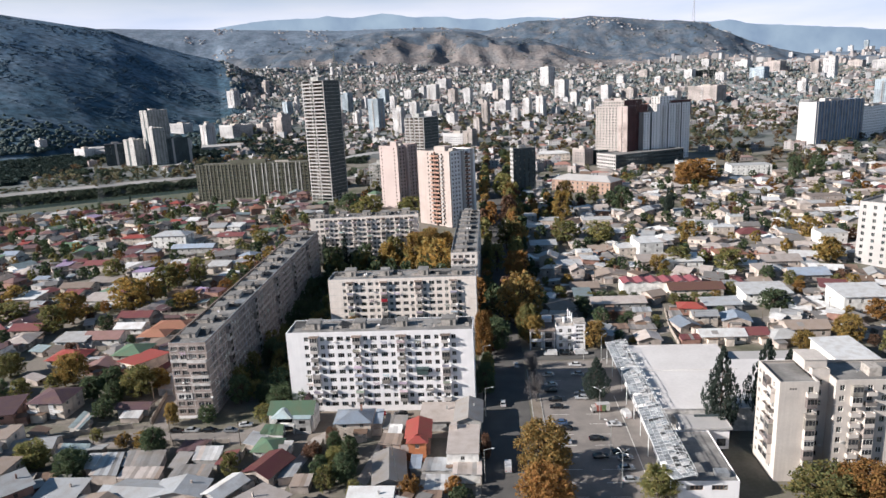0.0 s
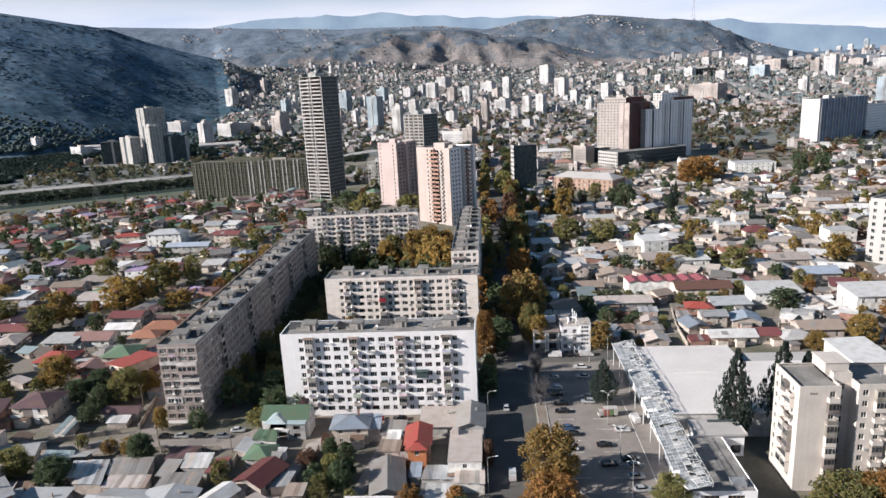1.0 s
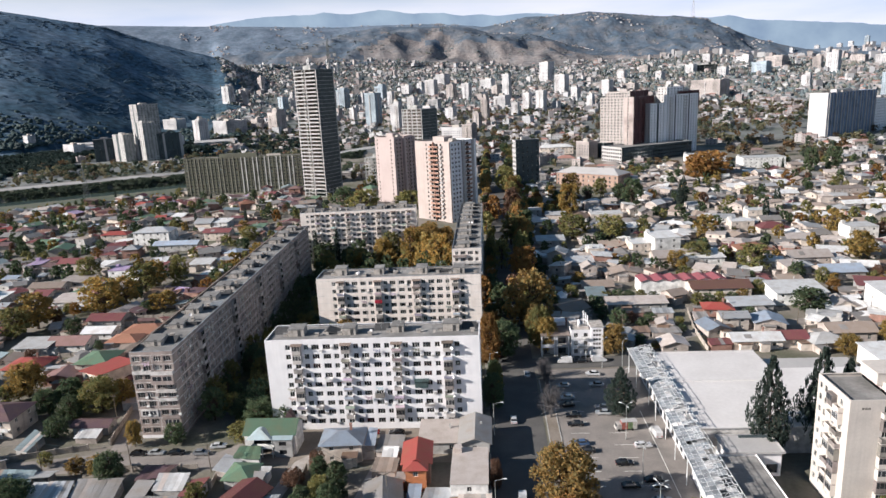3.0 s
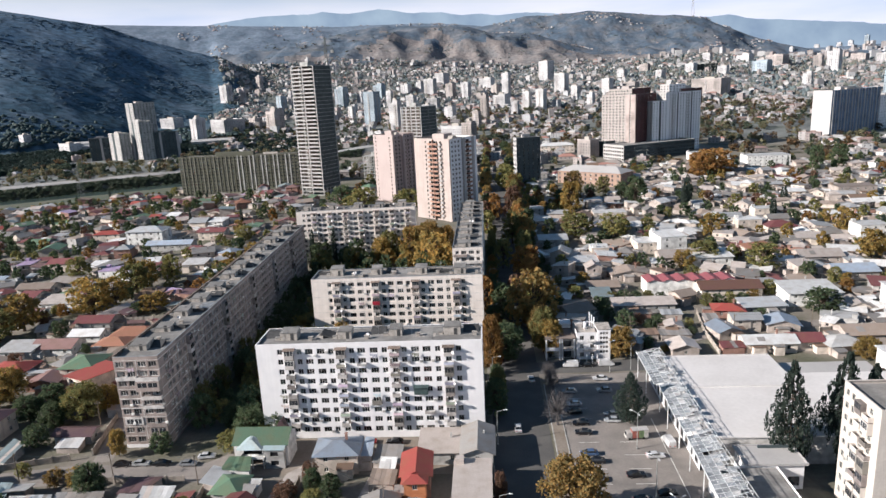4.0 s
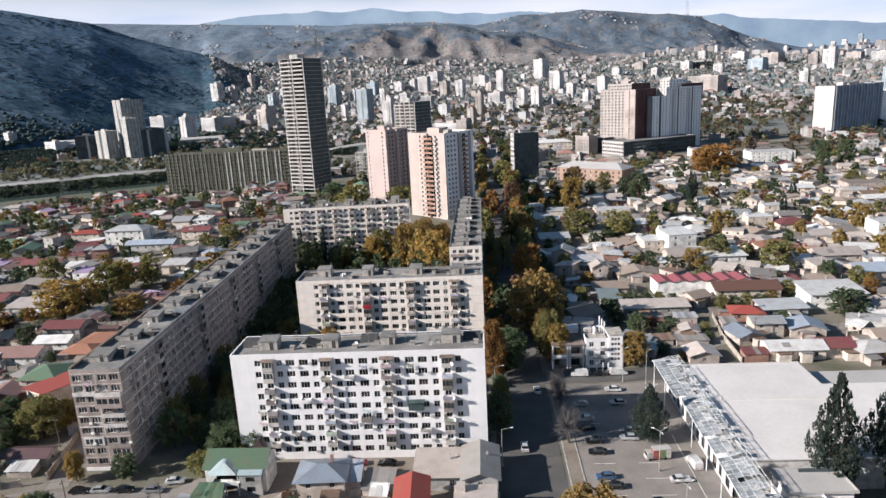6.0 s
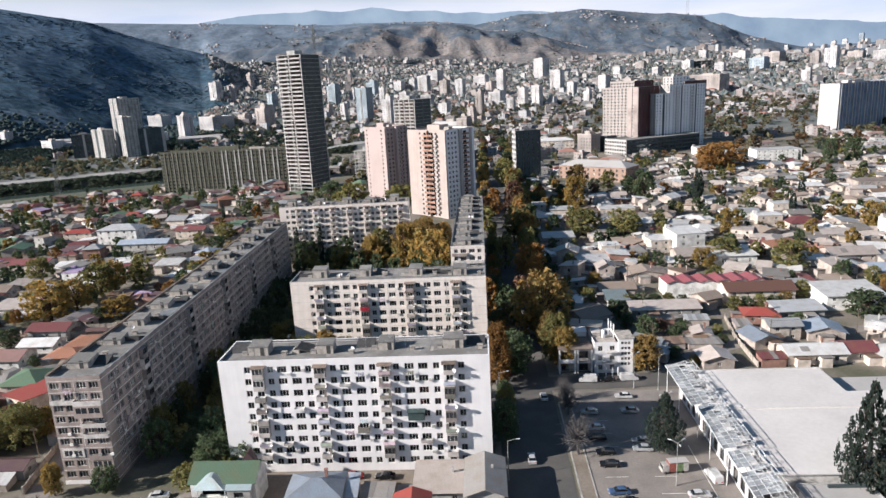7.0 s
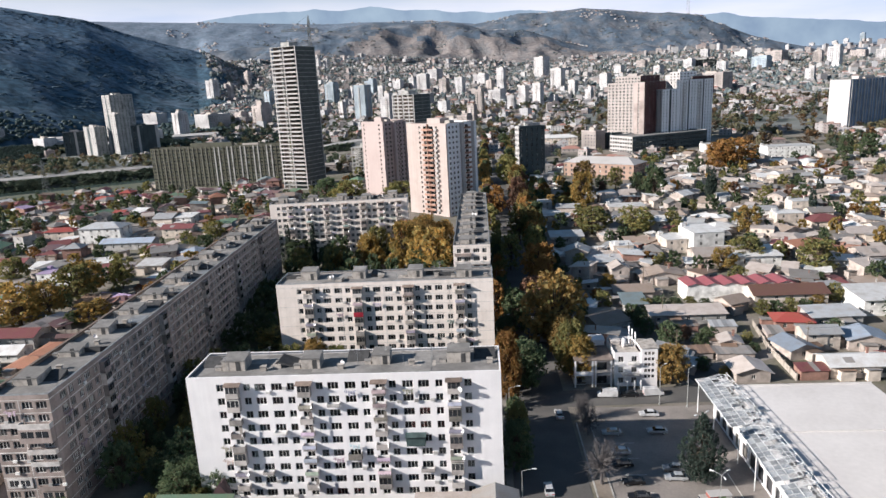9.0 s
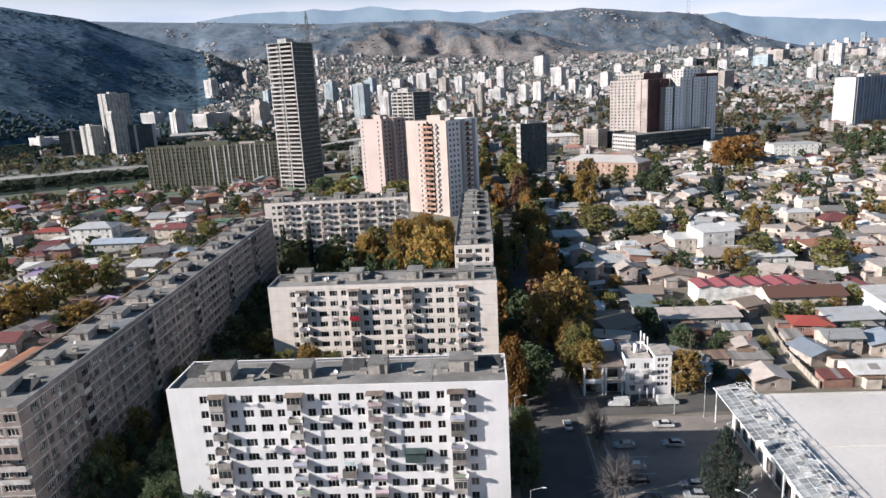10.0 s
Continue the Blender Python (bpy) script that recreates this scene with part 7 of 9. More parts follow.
for k in (1, 2, 3):
    holed(g, pose(0, 1.5, 0) @ side(k, 13.8, 7.4), 13.8 if k == 2 else 7.4, 0, 6.0, [], (), 0)
for x in (0, 13.8):
    g.face([(x, 1.5, 6.0), (x, 8.9, 6.0), (x, 5.4, 8.5)])
g.face([(0.3, 3.0, 0.3), (13.5, 3.0, 0.3), (13.5, 3.0, 5.9), (0.3, 3.0, 5.9)], 1)
part("wall", g.mesh("wall", [WALL["white"], m_dark_hole]), gh)
r = Geo()
slab(r, (-0.4, 0.9, 5.9), (14.2, 0.9, 5.9), (14.2, 5.4, 8.65), (-0.4, 5.4, 8.65), 0.1)
slab(r, (-0.4, 5.4, 8.65), (14.2, 5.4, 8.65), (14.2, 9.4, 6.0), (-0.4, 9.4, 6.0), 0.1)
part("roof", r.mesh("roof", [ROOF["green"]]), gh)
r = Geo()
r.solid([(1.2, -0.4, 5.4), (7.9, -0.4, 5.4), (7.9, 2.6, 6.2), (1.2, 2.6, 6.2)], [(4.2, 1.6, 7.3), (4.8, 1.6, 7.3), (4.8, 2.9, 7.6), (4.2, 2.9, 7.6)])
part("dormer", r.mesh("dormer", [ROOF["teal"]]), gh, None, "faded teal sheet dormer over a loggia")
r = Geo()
slab(r, (8.0, -0.3, 5.2), (13.5, -0.3, 5.2), (13.5, 2.7, 6.95), (8.0, 2.7, 6.95), 0.1)
part("canopy", r.mesh("canopy", [ROOF["teal"]]), gh, None, "faded teal sheet roof over the bay")
g = Geo()
holed(g, pose(8.3, 0, 0), 4.9, 0, 5.3, [(1.4, 3.4)], [(0.9, 2.2), (3.4, 4.6)], 0, 0.2)
for k in (1, 3):
    holed(g, pose(8.3, 0, 0) @ side(k, 4.9, 1.5), 1.5, 0, 5.3, [], (), 0)
g.face([(8.6, 0.3, 0.2), (12.9, 0.3, 0.2), (12.9, 0.3, 5.2), (8.6, 0.3, 5.2)], 1)
part("bay", g.mesh("bay", [WALL["grey"], m_dark_hole]), gh)
g = Geo()
g.box(2.0, 8.0, -0.2, 1.5, 2.75, 2.95)
g.box(2.0, 8.0, -0.2, -0.05, 2.95, 3.6)
g.box(2.0, 2.15, -0.05, 1.5, 2.95, 3.6)
part("loggia", g.mesh("loggia", [WALL["white"]]), gh)
for x in (2.15, 5.0, 7.85):
    g = Geo()
    g.box(x - 0.13, x + 0.13, -0.1, 0.16, 0, 2.75)
    part("post", g.mesh("post", [WALL["white"]]), gh)
for x in (2.1, 7.9):
    g = Geo()
    g.box(x - 0.07, x + 0.07, -0.1, 0.04, 3.6, 5.45)
    part("post", g.mesh("post", [WALL["white"]]), gh)
g = Geo()
g.solid([(9.6, 5.9, 8.0), (12.8, 5.9, 8.0), (12.8, 8.6, 6.2), (9.6, 8.6, 6.2)], [(11.1, 5.9, 10.2), (11.3, 5.9, 10.2), (11.3, 8.6, 10.0), (11.1, 8.6, 10.0)])
part("dormer", g.mesh("dormer", [ROOF["plum"]]), gh, None, "dark boarded roof gable")
DONE.append((-44, 221, 8))
for k_, x_, y_, h_, r_ in (("dark", -52.5, 233.5, 9.5, 5.4), ("dark", -58.0, 238.5, 8.0, 5.0), ("olive", -48.0, 231.0, 5.0, 3.2), ("brown", -35.4, 204.6, 3.6, 2.6)):
    tree(k_, x_, y_, h_, r_)
lean("low annex with a faded green sheet roof", [(-52.5, 212.3), (-45.4, 211.6), (-46.8, 216.6), (-52.0, 217.0)], 3.0, 3.6, "green", "white")
house(-47.8, 206.0, 6.6, 7.2, 3.0, "hip", "green", "grey", -4)
lean("white glazed shelter beside the green house", [(-44.2, 204.6), (-41.4, 204.4), (-41.2, 208.0), (-44.0, 208.2)], 2.2, 2.9, "white", "white")
house(-24.6, 218.3, 10.4, 8.2, 5.4, "hip", "blue", "cream", 3)
lean("open store with a blue-grey sheet roof", [(-19.6, 215.4), (-16.0, 215.8), (-16.4, 222.6), (-19.4, 222.8)], 4.2, 5.2, "blue", "stone")
lean("grey shed with patched sheets", [(-15.4, 214.6), (-9.0, 214.0), (-8.8, 221.0), (-15.0, 221.4)], 3.0, 3.9, "grey", "stone")
lean("small white lean-to against a shed", [(-13.4, 212.0), (-10.0, 211.4), (-9.6, 214.6), (-13.2, 215.0)], 2.6, 4.2, "white", "white")
lean("tan patched lean-to by a yard", [(-15.2, 206.4), (-9.4, 206.0), (-9.2, 211.0), (-14.8, 211.6)], 2.5, 3.1, "tan", "stone")
house(-4.0, 209.4, 6.4, 9.6, 5.6, "gy", "red", "brick", 3)
house(-3.8, 203.2, 4.8, 3.6, 6.0, "hip", "red", "orange", 2)
house(1.2, 222.8, 10.8, 9.6, 3.5, "shed", "pale", "grey")
house(10.2, 220.4, 7.4, 13.0, 5.4, "gy", "grey", "grey")
house(9.2, 203.2, 8.6, 15.6, 5.8, "flat", "pale", "white")
lean("long pale lean-to on the corner", [(6.8, 190.6), (14.0, 190.4), (13.9, 196.2), (7.0, 196.4)], 2.8, 3.4, "pale", "white")
house(-10.4, 193.0, 8.0, 14.5, 3.2, "gy", "grey", "stone", 8)
lean("blue-white sheet lean-to beside a red house", [(-5.0, 194.2), (-2.4, 194.0), (-2.4, 199.8), (-5.0, 200.0)], 2.4, 2.9, "blue", "grey")
lean("white sheet roof over a yard", [(-1.2, 183.4), (5.9, 183.6), (5.8, 189.3), (-1.2, 189.4)], 2.9, 3.4, "white", "grey")
lean("rusty lean-to by the lane", [(-2.0, 177.0), (4.0, 177.0), (4.2, 182.4), (-1.8, 182.6)], 2.7, 3.2, "rust", "grey")
house(-43.8, 194.4, 8.2, 10.4, 3.6, "gy", "maroon", "stone", -22)
lean("grey sheet lean-to beside a brown house", [(-40.0, 189.6), (-36.0, 190.6), (-35.4, 196.0), (-39.2, 195.4)], 2.5, 3.0, "steel", "stone")
lean("low brown yard roof", [(-35.8, 186.0), (-31.0, 186.4), (-31.0, 191.0), (-35.6, 191.0)], 2.3, 2.7, "tan", "stone")
for k_, x_, y_, h_, r_ in (("dark", -28.1, 205.4, 7.5, 2.6), ("dark", -23.4, 203.6, 7.0, 3.2), ("olive", -25.6, 196.0, 8.0, 3.4), ("dark", -22.2, 190.6, 9.5, 3.6), ("dark", -29.6, 193.4, 7.0, 3.0), ("olive", -26.8, 188.0, 7.0, 3.2), ("dark", -21.6, 197.2, 6.0, 2.6)):
    tree(k_, x_, y_, h_, r_)
lean("pale shed with long sheets", [(-93.0, 191.0), (-85.4, 190.6), (-89.0, 201.3), (-94.5, 201.2)], 3.0, 3.6, "steel", "stone")
lean("white shed beside a long shed", [(-96.4, 194.2), (-92.6, 193.9), (-94.6, 201.1), (-98.8, 201.2)], 2.9, 3.4, "white", "stone")
lean("grey flat shed behind the lane", [(-86.2, 195.4), (-75.6, 195.2), (-77.2, 202.9), (-88.2, 202.6)], 2.9, 3.3, "grey", "stone")
lean("long pale shed with uneven sheets", [(-84.9, 190.2), (-73.4, 190.0), (-74.0, 194.8), (-85.0, 194.8)], 2.4, 2.9, "pale", "stone")
lean("dull steel shed by the lane", [(-110.4, 201.4), (-100.0, 198.2), (-102.6, 206.9), (-112.2, 207.4)], 2.4, 3.2, "teal", "grey")
lean("white sheet roof by the parked cars", [(-67.2, 198.6), (-60.2, 198.4), (-61.0, 205.0), (-68.6, 205.0)], 2.7, 3.2, "white", "grey")
lean("grey sheet roof by a yard", [(-70.2, 190.2), (-59.6, 190.0), (-60.0, 195.4), (-70.0, 195.5)], 2.7, 3.1, "grey", "stone")
lean("faded plum sheets over a yard", [(-74.4, 203.6), (-68.4, 205.2), (-66.4, 209.6), (-74.2, 209.2)], 2.2, 2.7, "plum", "stone")
# ---- hall with a zigzag maroon roof ----
m_zig = mat("faded_maroon_sheet", (0.27, 0.085, 0.1), 0.7, var=0.12, scale=0.4, fine=3, tint=(0.22, 0.08, 0.09))
zig = thing("workshop", None, pose(80.5, 345.5, gz(90, 345)), "long white workshop with a zigzag maroon roof", "workshop")
g = Geo()
g.box(0, 37, 0, 11, -1, 5.4)
for k in range(6):
    x0 = 37 * k / 6
    g.face([(x0, 0, 5.4), (x0 + 37 / 6, 0, 5.4), (x0 + 37 / 6, 0, 6.2), (x0 + 37 / 12, 0, 7.0), (x0, 0, 6.2)])
for x in (0, 37):
    g.face([(x, 0, 5.4), (x, 11, 5.4), (x, 0, 6.2)])
part("wall", g.mesh("wall", [WALL["white"]]), zig)
for k in range(6):
    x0 = 37 * k / 6
    for s in (0, 1):
        r = Geo()
        a, b = (x0, x0 + 37 / 12) if s == 0 else (x0 + 37 / 12, x0 + 37 / 6)
        za, zb = (6.15, 7.05) if s == 0 else (7.05, 6.15)
        slab(r, (a, -0.5, za), (b, -0.5, zb), (b, 11.4, zb - 0.6), (a, 11.4, za - 0.6), 0.12)
        part("roof_sheet", r.mesh("roof_sheet", [m_zig]), zig)
for k in range(6):
    part("window", win("z", 1.4, 1.5, 1, m_frame)[0], zig, pose(3.1 + 6.17 * k, -0.07, 2.4))
DONE += [(84, 346, 9), (99, 346, 9), (112, 350, 9), (92, 333, 6)]
house(106.8, 414, 13.5, 17, 9.6, "flat", "white", "white", 6)
house(94.6, 416, 9.5, 13, 6.0, "flat", "white", "cream", 6)

# ---- houses that stand out ----
house(-152.6, 277.0, 13.8, 11.0, 3.5, 'hip', 'red', 'grey')
house(-125.9, 277.4, 11.6, 12.0, 5.1, 'hip', 'green', 'stone')
house(-148.8, 324.1, 14.5, 9.0, 4.2, 'gx', 'maroon', 'grey')
house(-126.0, 312.8, 17.7, 11.0, 2.7, 'hip', 'orange', 'cream')
house(-129.8, 302.5, 12.3, 9.0, 2.6, 'hip', 'orange', 'cream')
house(-162.9, 296.5, 13.1, 9.0, 3.3, 'shed', 'white', 'white')
house(-182.4, 351.2, 14.1, 11.0, 4.3, 'shed', 'pale', 'white')
house(-227.3, 357.3, 15.4, 11.0, 4.4, 'shed', 'white', 'stone')
house(-222.1, 422.2, 20.5, 10.0, 4.7, 'gx', 'maroon', 'cream')
house(-202.5, 476.1, 23.6, 13.0, 9.7, 'hip', 'steel', 'white')
house(-162.4, 482.0, 17.1, 9.0, 5.2, 'gx', 'maroon', 'cream')
house(-179.2, 396.4, 16.6, 10.0, 5.8, 'flat', 'lilac', 'white')
house(-143.8, 411.1, 11.5, 9.0, 3.5, 'shed', 'white', 'cream')
house(-179.9, 458.7, 27.8, 9.0, 3.9, 'gx', 'blue', 'grey')
house(-240.2, 495.8, 18.3, 9.0, 5.4, 'hip', 'red', 'cream')
house(-102.0, 232.8, 10.6, 4.8, 2.7, 'gx', 'plum', 'grey')
lean("patched white lean-to against a plum-roofed house", [(-103.9, 225.8), (-97.6, 225.6), (-98.2, 230.0), (-104.2, 230.2)], 1.8, 2.5, "white", "stone")
lean("long pale shed beside the lane", [(-100.6, 245.5), (-95.4, 245.5), (-100.8, 257.5), (-106.0, 257.5)], 2.6, 3.0, "pale", "grey")
lean("white lean-to beside the two-storey house", [(-117.0, 219.4), (-112.8, 217.8), (-113.2, 226.0), (-117.6, 229.0)], 2.2, 2.8, "teal", "grey")
ph = house(-130.7, 234.4, 11.8, 11.4, 6.1, 'hip', 'plum', 'cream')
g = Geo()
g.box(-2.2, 1.2, -5.86, -5.7, 0, 6.0)
part("front_panel", g.mesh("front_panel", [m_balc_dark]), ph, None, "brown panelled front")
for k in range(9):
    g = Geo()
    g.box(1.2, 3.0, -6.0, -5.9, 0.5 + 0.62 * k, 0.8 + 0.62 * k)
    part("slat", g.mesh("slat", [m_bright]), ph)
for x0, x1 in ((-5.8, -2.3), (3.1, 5.8)):
    g = Geo()
    g.box(x0, x1, -6.9, -5.7, 2.9, 3.1)
    g.box(x0, x1, -6.9, -6.82, 3.1, 4.0)
    part("balcony", g.mesh("balcony", [WALL["white"]]), ph)
house(-131.0, 208.2, 9.0, 9.0, 6.6, 'flat', 'tan', 'cream', 6)
lean("junk-covered shed with rusty sheets", [(-110.6, 186.8), (-101.2, 186.8), (-103.6, 192.6), (-112.8, 192.4)], 2.3, 2.7, "rust", "stone")
house(-120.3, 190.4, 11.2, 10.0, 6.0, 'flat', 'tan', 'cream')
house(-200.7, 386.8, 15.8, 9.0, 3.3, 'shed', 'pale', 'grey')
house(-210.5, 377.2, 17.2, 9.0, 3.7, 'gx', 'tan', 'cream')
house(-193.8, 311.6, 14.0, 9.0, 3.5, 'gx', 'maroon', 'stone')
house(-150.8, 300.2, 15.8, 10.0, 3.0, 'gx', 'rose', 'white')
house(-145.8, 312.5, 12.3, 8.0, 2.7, 'gx', 'white', 'white')
house(-63.6, 183.6, 12.8, 7.0, 3.6, 'gy', 'steel', 'stone')
house(-52.0, 184.0, 5.6, 9.6, 3.6, 'gy', 'white', 'grey', -28)
house(-13.4, 179.6, 10.6, 6.0, 3.0, 'shed', 'white', 'grey')
lean("steel sheet lean-to by the red house", [(-1.8, 192.9), (6.6, 192.8), (6.4, 198.1), (-0.8, 198.2)], 2.5, 3.0, "steel", "grey")
house(-96.1, 183.1, 10.8, 8.0, 3.0, 'shed', 'steel', 'stone')
house(112.8, 343.1, 24.2, 11.0, 4.7, 'gx', 'brown', 'cream')
house(94.2, 458.0, 15.5, 10.0, 4.5, 'gx', 'white', 'cream')
house(148.3, 400.4, 16.0, 12.0, 5.0, 'hip', 'orange', 'cream')
house(177.6, 450.0, 15.9, 13.0, 3.6, 'hip', 'maroon', 'cream')
house(141.1, 334.6, 19.9, 14.0, 5.3, 'shed', 'white', 'white')
house(60.1, 338.2, 7.2, 9.0, 4.3, 'shed', 'teal', 'grey')
house(60.2, 392.3, 13.5, 8.0, 3.2, 'shed', 'steel', 'grey')
house(49.8, 435.3, 15.1, 9.0, 3.8, 'shed', 'steel', 'grey')
house(174.2, 318.2, 19.6, 16.0, 8.6, 'shed', 'white', 'white')
house(141.0, 263.2, 13.5, 18.0, 5.1, 'shed', 'white', 'white', 4)
house(140.2, 291.4, 15.4, 10.0, 4.2, 'gx', 'tan', 'stone')
# the crowded plots behind the market hall
house(78.4, 285.0, 8.6, 7.6, 2.8, 'gy', 'pale', 'stone')
house(80.5, 304.6, 5.6, 5.5, 2.8, 'gy', 'pale', 'stone', -8)
house(75.0, 328.3, 23.6, 6.6, 3.4, 'shed', 'pale', 'grey')
house(93.0, 338.0, 7.6, 7.6, 3.4, 'gx', 'tan', 'stone', 25)
house(105.2, 320.4, 11.0, 8.0, 3.2, 'hip', 'red', 'brick', -10)
house(119.0, 323.8, 15.5, 8.0, 3.2, 'shed', 'steel', 'grey', 3)
house(105.6, 304.8, 9.6, 6.8, 5.0, 'gx', 'steel', 'cream')
house(118.3, 304.0, 10.6, 9.0, 3.2, 'gy', 'blue', 'stone', -10)
house(106.6, 286.6, 16.4, 8.0, 3.4, 'gx', 'white', 'cream')
house(119.4, 287.6, 8.6, 8.0, 3.4, 'gx', 'maroon', 'cream')
house(96.6, 299.6, 8.0, 9.0, 3.0, 'gy', 'blue', 'stone', 12)
lean("brick yard house with a maroon sheet roof", [(90.6, 281.8), (97.6, 281.8), (97.6, 286.0), (90.6, 286.0)], 2.6, 3.2, "maroon", "brick")
lean("grey felt-roofed store behind a white lane wall", [(93.0, 308.0), (98.0, 307.6), (98.4, 314.0), (93.8, 314.4)], 2.7, 3.1, "grey", "stone")
lean("steel sheet shed beside a long pale shed", [(79.4, 316.6), (87.0, 316.2), (87.2, 320.6), (79.8, 321.0)], 2.2, 2.8, "steel", "stone")
lean("dark patched yard roof between small gables", [(74.2, 296.0), (84.4, 295.6), (84.2, 300.4), (74.0, 300.8)], 2.0, 2.4, "grey", "stone")
lean("rusty low roof beside the dark yard", [(66.4, 296.6), (73.4, 296.8), (73.2, 301.4), (66.2, 301.0)], 2.0, 2.6, "rust", "stone")
lean("tan sheet yard roof under the shrubs", [(64.0, 318.6), (76.0, 318.4), (76.2, 322.4), (64.2, 322.6)], 1.9, 2.3, "tan", "brick")
for k_, x_, y_, h_, r_ in (("dark", 76.5, 310.0, 5.0, 3.2), ("dark", 63.9, 307.0, 8.0, 4.4), ("brown", 69.4, 312.0, 5.0, 3.0), ("dark", 72.4, 305.6, 4.6, 3.0), ("olive", 87.4, 309.0, 3.6, 2.0), ("gold", 72.6, 286.0, 2.8, 1.9), ("dark", 68.0, 290.0, 4.0, 2.8), ("dark", 85.8, 300.0, 3.6, 2.0),
                           ("dark", 58.0, 330.0, 6.0, 3.4), ("olive", 64.0, 336.6, 5.5, 3.2), ("dark", 69.0, 337.4, 6.0, 3.4), ("dark", 74.0, 336.8, 5.4, 3.2), ("olive", 79.0, 337.6, 5.2, 3.0), ("dark", 84.0, 336.6, 4.8, 2.8),
                           ("olive", 100.6, 331.0, 5.6, 3.2), ("dark", 105.4, 332.0, 5.0, 3.2), ("olive", 110.2, 332.6, 5.4, 3.0), ("dark", 115.6, 333.6, 4.6, 3.0), ("gold", 121.2, 336.6, 5.0, 3.0), ("brown", 107.8, 313.2, 4.2, 2.4), ("dark", 115.4, 314.2, 5.0, 2.8),
                           ("amber", 75.0, 546.0, 25.0, 8.0), ("dark", 111.0, 556.0, 14.0, 6.0), ("olive", 101.0, 574.0, 15.0, 6.5), ("dark", 90.0, 566.0, 11.0, 5.0)):
    tree(k_, x_, y_, h_, r_)
house(212.3, 423.8, 14.6, 12.0, 9.0, 'flat', 'white', 'white')
house(162.4, 455.8, 13.0, 9.0, 6.2, 'flat', 'white', 'cream')
house(181.9, 484.3, 12.0, 9.0, 6.1, 'flat', 'white', 'cream')
house(169.8, 388.6, 19.1, 12.0, 3.8, 'gx', 'pale', 'stone')
house(173.0, 364.0, 17.8, 12.0, 3.7, 'gx', 'blue', 'stone')
house(107.6, 395.4, 20.4, 13.0, 3.8, 'gx', 'pale', 'stone')
house(118.3, 391.6, 22.8, 14.0, 4.5, 'shed', 'white', 'white')
house(78.2, 371.5, 16.8, 10.0, 3.0, 'gy', 'tan', 'stone')
house(63.1, 354.4, 13.4, 9.0, 2.9, 'gx', 'tan', 'stone')
house(40.1, 515.2, 22.2, 10.0, 5.0, 'flat', 'white', 'grey')
house(42.5, 485.2, 20.7, 10.0, 3.4, 'shed', 'white', 'grey')
house(91.8, 499.4, 20.7, 12.0, 4.0, 'flat', 'white', 'cream')
house(265.9, 544.9, 25.5, 14.0, 6.1, 'flat', 'tan', 'stone')
house(264.6, 691.1, 37.3, 18.0, 9.2, 'flat', 'white', 'white')
house(229.2, 738.5, 35.7, 18.0, 7.4, 'flat', 'white', 'white')
house(53.5, 656.5, 25.5, 12.0, 6.4, 'flat', 'pale', 'grey')
house(94.5, 846.0, 38.5, 16.0, 8.2, 'hip', 'white', 'cream')

# ---- trees that stand out ----
tree('amber', 30.6, 194.0, 16.5, 8.2)
tree('orange', 29.9, 180.9, 10.9, 7.7)
tree('olive', 96.2, 178.4, 11.2, 10.2)
tree('orange', 104.1, 178.4, 12.6, 8.8)
tree('orange', 14.3, 270.5, 21.3, 4.0)
tree('orange', 12.5, 321.6, 18.6, 4.5)
tree('amber', 30.2, 309.4, 24.0, 10.8)
tree('gold', 34.1, 285.3, 13.7, 5.3)
tree('amber', 57.3, 281.7, 11.6, 5.1)
tree('orange', 31.1, 370.8, 18.2, 7.9)
tree('gold', -12.8, 384.8, 23.0, 11.2)
tree('gold', -24.9, 396.7, 23.0, 7.0)
tree('olive', -39.2, 419.2, 15.6, 6.6)
tree('gold', -52.5, 397.2, 10.0, 4.4)
tree('olive', 29.3, 612.6, 23.0, 9.6)
tree('brown', 30.8, 502.5, 23.0, 7.8)
tree('olive', 27.8, 440.1, 19.7, 7.7)
tree('gold', 69.9, 514.9, 23.0, 9.1)
tree('dark', 114.6, 527.2, 23.0, 8.4)
tree('orange', 204.9, 646.8, 23.0, 21.2)
tree('orange', 191.6, 634.6, 22.5, 12.9)
tree('dark', 286.8, 642.9, 22.5, 6.9)
tree('dark', 314.8, 662.0, 20.6, 8.6)
tree('gold', 207.5, 438.1, 15.5, 6.5)
tree('gold', 196.3, 390.4, 14.8, 8.4)
tree('gold', 152.6, 282.8, 11.4, 6.1)
tree('gold', 133.6, 276.3, 7.8, 4.7)
tree('gold', -162.0, 342.4, 17.6, 10.6)
tree('olive', -156.1, 370.0, 15.8, 9.6)
tree('gold', -155.9, 350.8, 15.0, 7.7)
tree('gold', -156.2, 380.4, 14.6, 6.6)
tree('olive', -145.1, 384.8, 16.3, 5.7)
tree('gold', -135.2, 344.8, 8.9, 7.4)
tree('olive', -200.7, 395.7, 13.6, 7.1)
tree('gold', -181.1, 323.3, 16.8, 10.5)
tree('olive', -183.7, 312.2, 13.6, 7.3)
tree('gold', -139.2, 256.5, 12.4, 7.1)
tree('olive', -107.0, 245.0, 12.0, 6.6)
tree('gold', -102.0, 249.5, 9.0, 4.4)
tree('dark', -119.0, 249.0, 10.0, 5.0)
tree('dark', -123.5, 243.5, 9.0, 4.6)
tree('dark', -114.0, 240.5, 8.0, 4.2)
tree('dark', -111.4, 229.0, 6.8, 4.2)
tree('gold', -85.2, 223.9, 8.2, 2.6)
